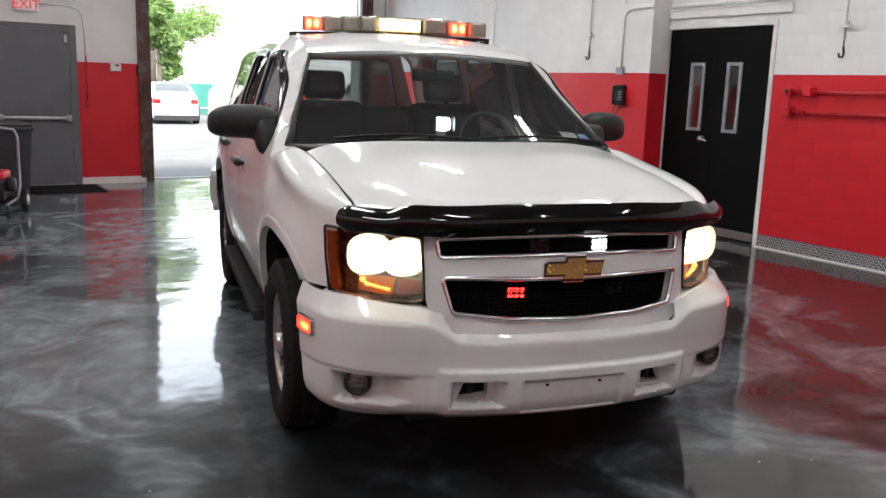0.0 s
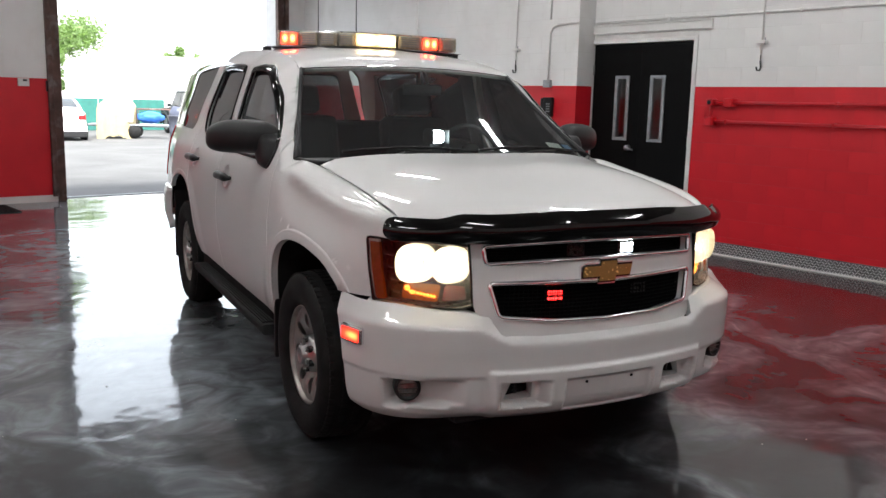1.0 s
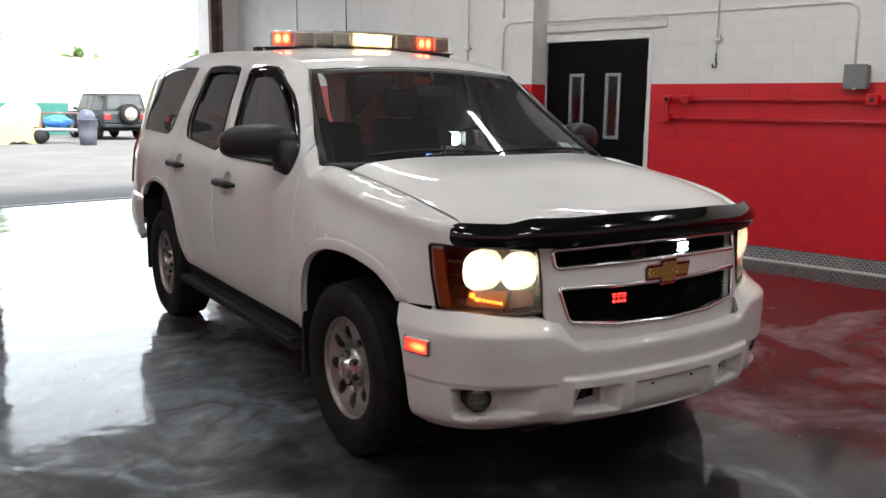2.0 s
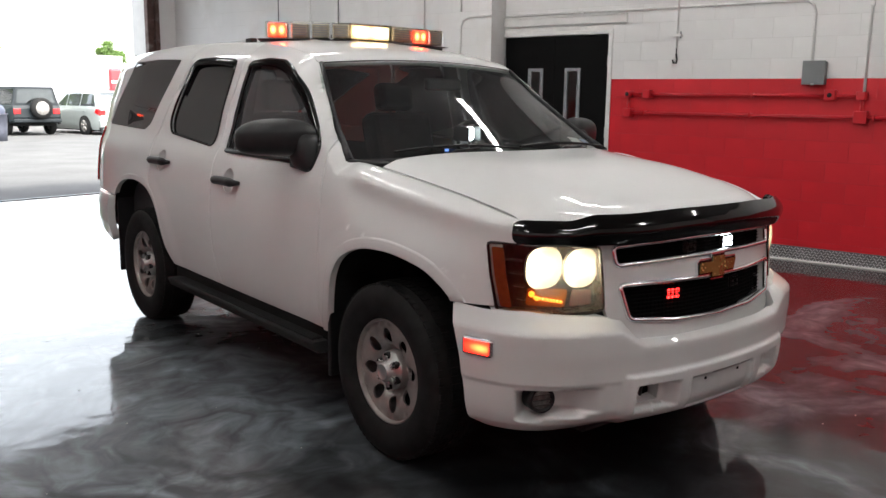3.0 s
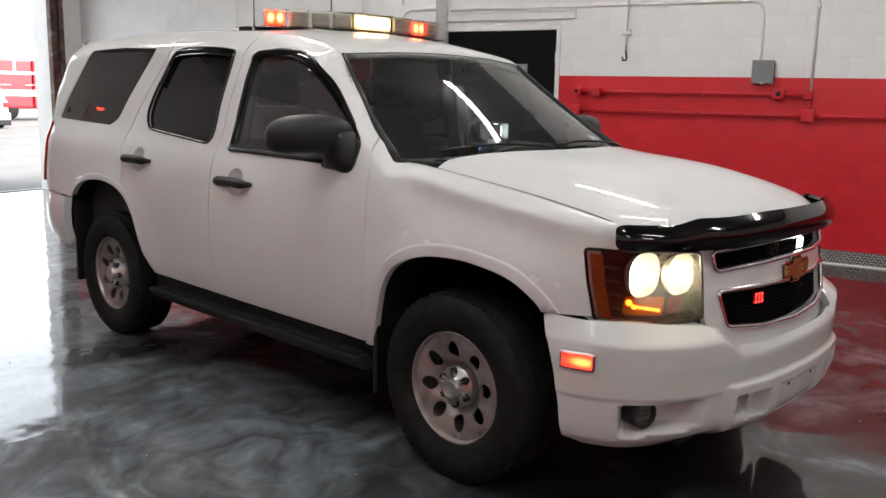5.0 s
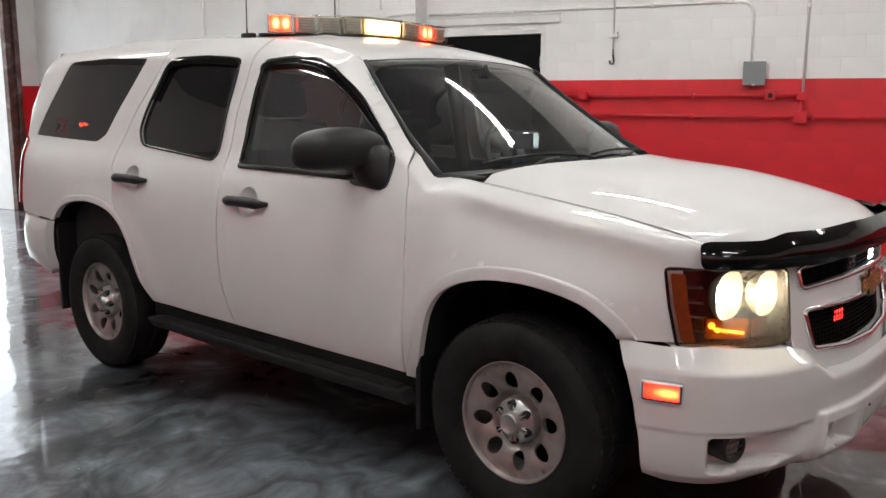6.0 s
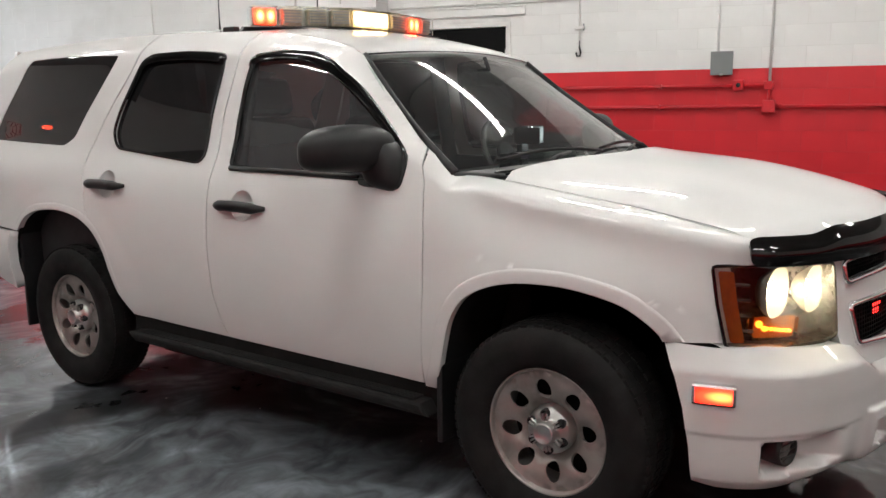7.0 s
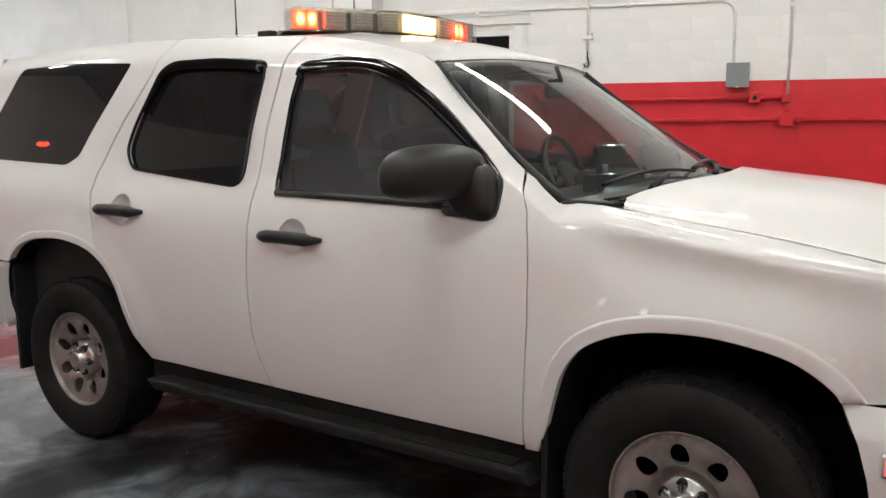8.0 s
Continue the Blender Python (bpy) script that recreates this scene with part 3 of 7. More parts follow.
def plan_curve(pts):
    """Distance along a plan curve to its point and outward direction; mirrored for distances below 0."""
    s = [0.0]
    for a, b in zip(pts, pts[1:]):
        s.append(s[-1] + math.hypot(b[0] - a[0], b[1] - a[1]))
    fx, fy = spline(list(zip(s, [p[0] for p in pts]))), spline(list(zip(s, [p[1] for p in pts])))
    to_s = spline(list(zip([p[0] for p in pts], s)))

    def at(d):
        q, m = abs(d), (1 if d >= 0 else -1)
        p, p2 = (fx(q), fy(q)), (fx(q + 0.01), fy(q + 0.01))
        t = Vector((p2[0] - p[0], p2[1] - p[1])).normalized()
        return m * p[0], p[1], m * t.y, -t.x
    return at, to_s, s[-1]


nose_at, nose_s, nose_len = plan_curve(NOSE)
bump_at, bump_s, bump_len = plan_curve(BUMPER)


def nose(off=0.0, lean=0.0, z0=0.9):
    """A surface round the nose: distance from the middle, height."""
    def fn(s, z):
        x, y, nx, ny = nose_at(s)
        o = off - lean * (z - z0)
        return x + nx * o, y + ny * o, z
    return fn


HOOD_SEAM = spline([(-0.85, 1.04), (-0.7, 1.076), (-0.6, 1.102), (-0.4, 1.147), (-0.2, 1.181), (0.0, 1.209), (0.2, 1.237), (0.44, 1.27)], True)
SEAM_X = spline([(-0.75, 0.735), (-0.5, 0.77), (0, 0.785), (0.3, 0.805), (0.5, 0.825)])


def hood(x, y):
    a = abs(x) / SEAM_X(y)
    z = HOOD_SEAM(y) + (0.096 - 0.028 * step01(-0.35, 0.3, y)) * (1 - a**4)
    x0, y0 = nose_at(nose_s(min(abs(x), 0.9)))[:2]
    z -= 0.055 * step01(0.16, -0.02, y - y0) ** 1.5
    return x, y, z


def fender(sx):
    """The wing: straight up by height, then rolled over to the hood's seam."""
    def fn(y, q):
        top = HOOD_SEAM(y) - 0.004
        low = top - 0.25
        if q <= low:
            return sx * half_width(y, q), y, q
        t = min(1.0, (q - low) / 0.354)
        a = t * math.pi / 2
        x1, edge = SEAM_X(y), top - 0.045
        drawn = step01(0.47, 0.12, y) * step01(-0.72, -0.3, y)         # the side stands upright under the crest, above the flared arch
        foot_x, head_x = half_width(y, low), half_width(y, edge) - 0.014

        def flank(h):
            upright = foot_x + (head_x - foot_x) * step01(-0.1, 0.85, (h - low) / (edge - low))
            return half_width(y, h) + (upright - half_width(y, h)) * drawn
        if t < 0.6:
            z = low + (edge - low) * t / 0.6
            x = flank(z)
        else:
            w = flank(edge)
            lean = (w - flank(edge - 0.02)) / 0.02
            out_by = min(0.075, (w - x1) * 0.55)
            crest = (x1 + out_by, top + 0.006 * step01(-0.8, -0.5, y))
            if t < 0.85:
                u = (t - 0.6) / 0.25
                ctrl = ((w, edge), (w + lean * 0.03, edge + 0.03), (crest[0] + 0.6 * (w - crest[0]), crest[1] - 0.01), crest)
                m = ((1 - u) ** 3, 3 * u * (1 - u) ** 2, 3 * u * u * (1 - u), u ** 3)
            else:
                u = (t - 0.85) / 0.15
                ctrl = (crest, (crest[0] - 0.45 * out_by, crest[1] + 0.01), (x1, top))
                m = ((1 - u) ** 2, 2 * u * (1 - u), u * u)
            x, z = (sum(k * c[i] for k, c in zip(m, ctrl)) for i in (0, 1))
        k = step01(0.24, 0.42, y)
        if k > 0:
            z2 = low + (EDGE_Z(max(y, 0.42)) - low) * math.sin(a)
            z = z + (z2 - z) * k
            x = x + (half_width(max(y, 0.421), z2) - x) * k
        return sx * x, y, z
    return fn


ARCH_F = [(-0.508, 0.336), (-0.494, 0.484), (-0.455, 0.66), (-0.41, 0.775), (-0.34, 0.845), (-0.25, 0.892), (-0.1, 0.921), (0.02, 0.924), (0.13, 0.913), (0.235, 0.882), (0.32, 0.83), (0.375, 0.75), (0.405, 0.66), (0.44, 0.54), (0.475, 0.457)]
ARCH_R = [(2.383, 0.477), (2.47, 0.58), (2.515, 0.68), (2.555, 0.79), (2.62, 0.875), (2.704, 0.93), (2.8, 0.962), (2.939, 0.98), (3.06, 0.977), (3.19, 0.96), (3.30, 0.918), (3.375, 0.85), (3.42, 0.76), (3.45, 0.66)]


def smoothed(pts, n=4):
    """A line through the points, rounded between them."""
    got = []
    for i in range(len(pts) - 1):
        a, b, c, d = (Vector(pts[max(0, min(len(pts) - 1, i + k))]) for k in (-1, 0, 1, 2))
        for j in range(n):
            t = j / n
            got.append(tuple(0.5 * (2 * b + (c - a) * t + (2 * a - 5 * b + 4 * c - d) * t * t + (3 * b - a - 3 * c + d) * t**3)))
    return got + [tuple(pts[-1])]


ARCH_F, ARCH_R = smoothed(ARCH_F), smoothed(ARCH_R)
WIN_F = [(1.632, 1.258), (1.629, 1.416), (1.626, 1.615), (1.605, 1.742), (1.42, 1.755), (1.26, 1.742), (1.13, 1.695), (1.0, 1.612), (0.86, 1.505), (0.73, 1.402), (0.655, 1.335), (0.665, 1.235), (0.843, 1.236), (1.2, 1.245)]
WIN_R = [(1.829, 1.262), (1.82, 1.5), (1.80, 1.757), (2.094, 1.78), (2.37, 1.777), (2.444, 1.743), (2.542, 1.519), (2.578, 1.39), (2.526, 1.316), (2.2, 1.29)]
WIN_Q = [(3.83, 1.336), (3.02, 1.317), (2.93, 1.36), (2.662, 1.786), (3.1, 1.80), (3.55, 1.79)]
CUP_F, CUP_R = (1.505, 1.092), (2.53, 1.139)


def oval(c, ry, rz, n=24):
    return [(c[0] + ry * math.cos(2 * math.pi * i / n), c[1] + rz * math.sin(2 * math.pi * i / n)) for i in range(n)]


DOOR_FRONT = [(0.598, EDGE_Z(0.598)), (0.570, 1.295), (0.537, 1.235), (0.519, 1.15), (0.507, 1.05), (0.504, 0.9)]


def wing_edge(y, z):
    """The wing's own height along its skin for a point of the door's front edge."""
    low = HOOD_SEAM(y) - 0.254
    if z <= low:
        return y - 0.004, z
    return y - 0.004, low + 0.354 * math.asin(min(1.0, (z - low) / (EDGE_Z(y - 0.004) - low))) * 2 / math.pi


for sx in (-1, 1):
    out = Vector((sx, 0, 0))
    # wing
    arch = [p for p in ARCH_F if p[1] > 0.776]
    top = lambda y: HOOD_SEAM(y) + 0.10
    line = [(0.475, 0.457)] + [p for p in reversed(ARCH_F) if 0.776 < p[1] or p[0] > 0][1:] + [(-0.405, 0.778), (-0.598, 0.776), (-0.59, 0.9), (-0.572, 1.024), (-0.645, 1.032), (-0.665, top(-0.665))]
    line += [(y, top(y)) for y in (-0.6, -0.5, -0.35, -0.2, 0.0, 0.2, 0.36, 0.43, 0.5, 0.55, 0.594)] + [wing_edge(*p) for p in DOOR_FRONT[1:]] + [(0.505, 0.74), (0.515, 0.6), (0.523, 0.457)]
    part("wing", panel(line, fender(sx), out + Vector((0, 0, 0.3)), 0.018), PAINT, suv)
    # front door
    line = [(0.528, 0.47), (1.1, 0.47), (1.657, 0.473), (1.69, 0.56), (1.72, 0.674), (1.732, 0.91), (1.74, 1.238), (1.735, 1.5), (1.71, 1.72), (1.69, EDGE_Z(1.69))]
    line += [(y, EDGE_Z(y)) for y in (1.5, 1.35, 1.2, 1.12, 1.06, 1.0, 0.9, 0.8, 0.7, 0.65)] + DOOR_FRONT + [(0.508, 0.74), (0.518, 0.6)]
    fdoor = part("front_door", panel(line, side(sx), out, 0.026, [rounded(WIN_F, 0.03, 2), oval(CUP_F, 0.072, 0.068)]), PAINT, suv)
    # rear door
    line = [(1.665, 0.474), (2.02, 0.476), (2.38, 0.482)] + ARCH_R[4:17] + [(2.66, 0.91), (2.70, 1.0), (2.733, 1.115), (2.757, 1.2), (2.757, 1.287), (2.70, 1.40), (2.60, 1.57), (2.50, 1.73), (2.44, EDGE_Z(2.44))]
    line += [(y, EDGE_Z(y)) for y in (2.2, 1.95, 1.8, 1.70)] + [(1.718, 1.72), (1.742, 1.5), (1.747, 1.238), (1.739, 0.91), (1.727, 0.674), (1.697, 0.56)]
    rdoor = part("rear_door", panel(line, side(sx), out, 0.024, [rounded(WIN_R, 0.06, 4), oval(CUP_R, 0.072, 0.068)]), PAINT, suv)
    # rear quarter
    line = [(2.45, EDGE_Z(2.45)), (2.51, 1.73), (2.61, 1.57), (2.71, 1.40), (2.766, 1.287), (2.766, 1.2), (2.742, 1.115), (2.708, 1.0), (2.675, 0.918)] + ARCH_R[20:45] + [(3.40, 0.835), (3.9, 0.845), (3.93, 0.92), (3.93, 1.3), (3.99, 1.33)]
    line += [(4.0, 1.5), (3.93, 1.7), (3.86, EDGE_Z(3.86))] + [(y, EDGE_Z(y)) for y in (3.5, 3.2, 2.9, 2.65)]
    part("quarter_panel", panel(line, side(sx), out, 0.02, [rounded(WIN_Q, 0.025, 2)]), PAINT, suv)
    # side glass
    part("quarter_window", panel(rounded(offset_loop(WIN_Q, 0.004), 0.025, 2), side(sx, 0.004), out, 0.03, lip=0), PRIVACY, suv, "dark privacy glass")
    part("window", panel(rounded(offset_loop(WIN_F, 0.012), 0.03, 2), side(sx, 0.012), out, 0.03, lip=0), TINT, fdoor, "tinted glass")
    part("window", panel(rounded(offset_loop(WIN_R, 0.012), 0.06, 4), side(sx, 0.012), out, 0.03, lip=0), PRIVACY, rdoor, "dark privacy glass")
    for c, door, bar in ((CUP_F, fdoor, (1.36, 1.665)), (CUP_R, rdoor, (2.38, 2.69))):
        bowl = lambda y, z, c=c: (sx * (half_width(y, z) - 0.003 - 0.042 * max(0.0, 1 - ((y - c[0]) / 0.072) ** 2 - ((z - c[1]) / 0.068) ** 2)), y, z)
        part("handle_cup", panel(oval(c, 0.072, 0.068), bowl, out, 0.02, lip=0), PAINT, door)
        z0 = c[1] - 0.003
        x0 = half_width(c[0], z0)
        bm = bmesh.new()
        n = 13
        tube(bm, [(sx * (x0 - 0.004 + 0.034 * min(1, 3.2 * math.sin(math.pi * i / (n - 1)))), bar[0] + (bar[1] - bar[0]) * i / (n - 1), z0 + 0.004 * math.sin(math.pi * i / (n - 1))) for i in range(n)],
             [0.009 + 0.016 * min(1, 2.2 * math.sin(math.pi * i / (n - 1))) for i in range(n)], 10)
        part("door_handle", bm, BLACK_PLASTIC, door, "black door handle")
    for line, door in ((WIN_F, fdoor), (WIN_R, rdoor)):
        part("window_seal", tube(bmesh.new(), [side(sx, -0.001)(*p) for p in rounded(offset_loop(line, 0.0), 0.03 if line is WIN_F else 0.06, 4)], 0.011 if line is WIN_F else 0.0075, 6, True), BLACK_GLOSS, door, "black rubber window seal")

# raised lips round the wheel arches
def arch_lip(sx, line, surface, wide, rise, foot):
    line = [Vector(p) for p in line]
    bm = bmesh.new()
    rows = []
    for i, p in enumerate(line):
        t = (line[min(i + 1, len(line) - 1)] - line[max(i - 1, 0)]).normalized()
        n = Vector((t.y, -t.x))
        n = n if n.dot(p - Vector((sum(q.x for q in line) / len(line), 0.45))) > 0 else -n
        row = []
        for d, h in ((0.001, -0.03), (0.0, 0.0005 * rise), (0.003, 0.002 * rise), (wide - 0.006, 0.009 * rise), (wide, 0.008 * rise), (wide + 0.005, -0.001)):
            q = p + n * d
            x, y, z = surface(q.x, max(q.y, foot) if q.x < 0 or q.x > 3.2 else q.y)
            row.append(bm.verts.new((x + sx * h, y, z)))
        rows.append(row)
    for a, b in zip(rows, rows[1:]):
        for j in range(len(a) - 1):
            f = bm.faces.new((a[j], a[j + 1], b[j + 1], b[j]))
            f.smooth = True
    bmesh.ops.recalc_face_normals(bm, faces=bm.faces[:])
    if bm.faces[len(bm.faces) // 2 // 5 * 5 + 2].normal.x * sx < 0:
        bmesh.ops.reverse_faces(bm, faces=bm.faces[:])
    return bm


for sx in (-1, 1):
    part("arch_lip", arch_lip(sx, [p for p in ARCH_F if p[1] > 0.70 or p[0] > 0], side(sx), 0.046, 0.4, 0.779), PAINT, suv)
    part("arch_lip", arch_lip(sx, [p for p in ARCH_R if p[1] > 0.84 or 2.45 < p[0] < 2.9], side(sx), 0.034, 0.3, 0.84), PAINT, suv)

# roof, hood, windscreen, rear
xs = [-1 + i / 8 for i in range(17)]
front_edge = [(EDGE_X(1.06) * a, 1.06 - 0.052 * (1 - a * a)) for a in xs]
roof_line = front_edge + [(EDGE_X(y), y) for y in (1.2, 1.5, 2.0, 2.6, 3.2, 3.6, 3.9)] + [(0.3, 4.0), (-0.3, 4.0)] + [(-EDGE_X(y), y) for y in (3.9, 3.6, 3.2, 2.6, 2.0, 1.5, 1.2)]


def roof(x, y):
    a = x / EDGE_X(y)
    yy = max(y, 1.06)
    e = EDGE_Z(yy) + (y - yy) * 0.3
    ribs = 0.006 * step01(1.5, 1.7, y) * sum(step01(0.028, 0.012, abs(abs(x) - c)) for c in (0.12, 0.36))
    return x, y, e + 0.046 * (1 - a * a) + ribs


part("roof", panel(roof_line, roof, Vector((0, 0, 1)), 0.035, lip=0.02), PAINT, suv)
hood_line = [(x, nose_at(nose_s(abs(x)))[1] + 0.0) for x in [-0.72 + 0.06 * i for i in range(25)]]
hood_line = hood_line + [(SEAM_X(y) - 0.003, y) for y in (-0.6, -0.4, -0.2, 0.0, 0.16, 0.27)] + [(0.72 - 0.12 * i, 0.315 - 0.13 * (1 - ((0.72 - 0.12 * i) / 0.8) ** 2)) for i in range(13)] + [(-SEAM_X(y) + 0.003, y) for y in (0.27, 0.16, 0.0, -0.2, -0.4, -0.6)]
part("hood", panel(hood_line, hood, Vector((0, 0, 1)), 0.04, lip=0.02), PAINT, suv)


def screen(a, b):
    """The windscreen: a across from -1 to 1, b from the cowl up to the roof."""
    k = 1 - a * a
    lo = Vector((0.874 * a, 0.452 - 0.14 * k, 1.26 + 0.012 * k))
    hi = Vector((0.662 * a, 1.066 - 0.045 * k, 1.73 + 0.03 * k))
    p = lo.lerp(hi, b)
    bulge = 4 * b * (1 - b) * (0.04 * k - 0.017)
    return p.x, p.y - bulge * 0.6, p.z + bulge * 0.8


SQ = [(-1.015, 0), (1.015, 0), (1.015, 1), (-1.015, 1)]
windscreen = part("windscreen", panel(SQ, screen, Vector((0, -1, 1)), (0.08, 0.1), lip=0), WINDSCREEN, suv, "clear windscreen glass")
bm = bmesh.new()
for sx in (-1, 1):
    tube(bm, [Vector(screen(sx * 0.985, i / 10)) + Vector((0, -0.002, 0.002)) for i in range(11)], [0.011 + 0.009 * step01(0.4, 0.0, i / 10) for i in range(11)], 8)
tube(bm, [Vector(screen(-1 + i / 10, 1.0)) for i in range(21)], 0.007, 6)
for sx in (-1, 1):                                            # the rubber runs round the foot of the pillar to the hood
    foot = [Vector(screen(sx * 0.985, 0.06)), Vector(screen(sx * 0.985, 0.0)), Vector((sx * 0.81, 0.385, 1.256)), Vector((sx * 0.78, 0.345, 1.254)), Vector((sx * 0.735, 0.315, 1.253))]
    tube(bm, foot, [0.019, 0.017, 0.015, 0.015, 0.013], 8)
part("screen_trim", bm, BLACK_PLASTIC, windscreen)
part("cowl", panel([(-0.825, 0.0), (0.825, 0.0), (0.825, 1.15), (-0.825, 1.15)], lambda x, b: (x, 0.29 - 0.13 * (1 - (x / 0.8) ** 2) + b * 0.13, 1.214 + 0.014 * (1 - (x / 0.8) ** 2) + b * 0.05), Vector((0, -0.3, 1)), (0.05, 0.4)), BLACK_PLASTIC, suv, "black slotted cowl")

# bumper
BUMP_OFF = spline([(0.29, -0.14), (0.315, -0.085), (0.35, -0.03), (0.40, -0.008), (0.48, 0.0), (0.56, 0.002), (0.62, 0.006), (0.66, 0.006), (0.70, 0.006), (0.735, 0.005), (0.78, 0.003)])


def bumper_surface(s, z):
    x, y, nx, ny = bump_at(s)
    a = abs(x)
    o = BUMP_OFF(z) * (1 - 0.85 * step01(0.74, 0.93, a) if z > 0.5 else 1 - 0.55 * step01(0.55, 0.95, a))
    crease = 0.632 + 0.068 * step01(0.42, 0.57, a)
    d = z - crease
    o -= (1.35 - 0.85 * step01(0.86, 0.95, a)) * 0.5 * (d + math.sqrt(d * d + 0.00005))                                                   # bevel along the upper edge
    o += 0.022 * step01(0.53, 0.485, a) * step01(0.533, 0.521, z)                       # the ledge under the face
    o -= 0.0045 * step01(0.507, 0.493, z) * step01(0.52, 0.55, a)                       # crease towards the corners
    o -= 0.02 * step01(0.215, 0.202, a) * step01(0.482, 0.471, z) * step01(0.33, 0.345, z)   # number plate recess
    o -= 0.06 * step01(0.262, 0.315, a) * step01(0.475, 0.462, a) * step01(0.485, 0.47, z) * step01(0.365, 0.385, z)   # pockets for the hooks
    lift = 0.05 * (0.77 - a)
    o -= 0.085 * step01(0.882, 0.862, a) * step01(0.585, 0.74, a) * step01(0.487, 0.470, z - lift) * step01(0.366, 0.388, z - lift * 1.5)                                                 # scoops for the fog lamps
    return x + nx * o, y + ny * o, z


def bx(x):
    return bump_s(abs(x)) * (1 if x >= 0 else -1)


right = [(0.0, 0.655), (0.30, 0.655), (0.455, 0.66), (0.475, 0.67), (0.515, 0.73), (0.60, 0.75), (0.70, 0.755), (0.86, 0.768), (0.9645, 0.777), (0.959, 0.68), (0.9555, 0.58), (0.9525, 0.45), (0.951, 0.33), (0.935, 0.312), (0.8, 0.308), (0.5, 0.308), (0.2, 0.308), (0.0, 0.308)]
line = [(bx(x), z) for x, z in right] + [(bx(-x), z) for x, z in reversed(right[1:-1])]
hooks = [[(bx(sx * x), z) for x, z in ((0.335, 0.395), (0.45, 0.392), (0.425, 0.462), (0.335, 0.462))] for sx in (-1, 1)]
bumper = part("front_bumper", panel(line, bumper_surface, Vector((0, -1, 0)), 0.0125, hooks, lip=0.07), PAINT, suv)
for sx in (-1, 1):
    bm = bmesh.new()
    rows = []
    for i in range(15):
        x = 0.50 + 0.43 * i / 14
        z = 0.72 + 0.03 * step01(0.50, 0.60, x) + 0.018 * step01(0.60, 0.93, x)
        a, b = Vector(bumper_surface(bx(sx * x), z - 0.004)), Vector(nose(-0.03)(sx * nose_s(min(x - 0.02, 0.87)), z))
        rows.append([bm.verts.new(p) for p in (a, a.lerp(b, 0.5) + Vector((0, 0, 0.004)), b)])
    for a, b in zip(rows, rows[1:]):
        for j in (0, 1):
            bm.faces.new((a[j], a[j + 1], b[j + 1], b[j])).smooth = True
    bmesh.ops.recalc_face_normals(bm, faces=bm.faces[:])
    part("bumper_top", bm, PAINT, bumper)
part("air_dam", block((-0.60, -0.80, 0.27), (0.60, -0.68, 0.33), 0.02), BLACK_PLASTIC, bumper)
for sx in (-1, 1):
    part("tow_pocket", block((min(sx * 0.32, sx * 0.46), -0.88, 0.385), (max(sx * 0.32, sx * 0.46), -0.80, 0.47)), UNDERSIDE, bumper)
    part("tow_hook", tube(bmesh.new(), [(sx * 0.38, -0.82, 0.41), (sx * 0.38, -0.89, 0.415), (sx * 0.38, -0.895, 0.44), (sx * 0.38, -0.82, 0.447)], 0.009, 8), BLACK_PLASTIC, bumper)
    # fog lamp at the outer end of its scoop
    x, y, z = sx * 0.778, -0.747, 0.44
    m = look((x, y, z), (x + sx * 0.3, y - 1, z)) @ pose(0, 0, 0, 180) @ Matrix.Scale(1.1, 4)
    bm = lathe(bmesh.new(), [(0.0, 0.0), (0.034, 0.0), (0.038, 0.014), (0.046, 0.016), (0.048, 0.0), (0.049, -0.06), (0.0, -0.06)], 24, "z")
    bmesh.ops.transform(bm, matrix=m, verts=bm.verts[:])
    fog = part("fog_lamp", bm, BLACK_PLASTIC, bumper, "round fog lamp with clear ribbed lens")
    bm = lathe(bmesh.new(), [(0.0, 0.012), (0.02, 0.011), (0.036, 0.004)], 20, "z")
    bmesh.ops.transform(bm, matrix=m, verts=bm.verts[:])
    part("lens", bm, FOG_LENS, fog)
    bm = bmesh.new()
    for h in (-0.018, 0.0, 0.018):
        box(bm, (-math.sqrt(0.035**2 - h * h), h - 0.0015, 0.009), (math.sqrt(0.035**2 - h * h), h + 0.0015, 0.0145), m=m)
    part("rib", bm, LAMP_FLUTE, fog)
    # flasher on the corner of the bumper
    x, y, nx, ny = bump_at(bx(sx * 0.938))
    m = look((x, y, 0.635), (x + nx, y + ny, 0.635)) @ pose(0, 0, 0, 0, 180)
    flash = part("corner_flasher", block((-0.068, -0.036, -0.02), (0.068, 0.036, 0.016), 0.01, 2, m), CHROME, suv, "corner flasher in a chrome bezel, lit red")
    part("lens", block((-0.056, -0.026, 0.01), (0.056, 0.026, 0.022), 0.005, 2, m), RED_CORNER, flash, "lit red lens")
    part("cable", tube(bmesh.new(), [m @ Vector((0.06, 0.03, -0.01)), m @ Vector((0.075, 0.034, -0.015))], 0.004, 6), BLACK_PLASTIC, flash)

# grille
nx_ = lambda x: nose_s(abs(x)) * (1 if x >= 0 else -1)
UP_G = [(nx_(x), z) for x, z in ((-0.515, 1.008), (-0.25, 1.022), (0.0, 1.026), (0.25, 1.022), (0.515, 1.008), (0.502, 0.936), (0.25, 0.948), (0.0, 0.95), (-0.25, 0.948), (-0.502, 0.936))]
LO_G = [(nx_(x), z) for x, z in ((-0.49, 0.862), (-0.25, 0.862), (0.0, 0.858), (0.25, 0.862), (0.49, 0.862), (0.452, 0.728), (0.25, 0.708), (0.0, 0.702), (-0.25, 0.708), (-0.452, 0.728))]
UP_G, LO_G = rounded(UP_G, 0.02, 3), rounded(LO_G, 0.02, 3)
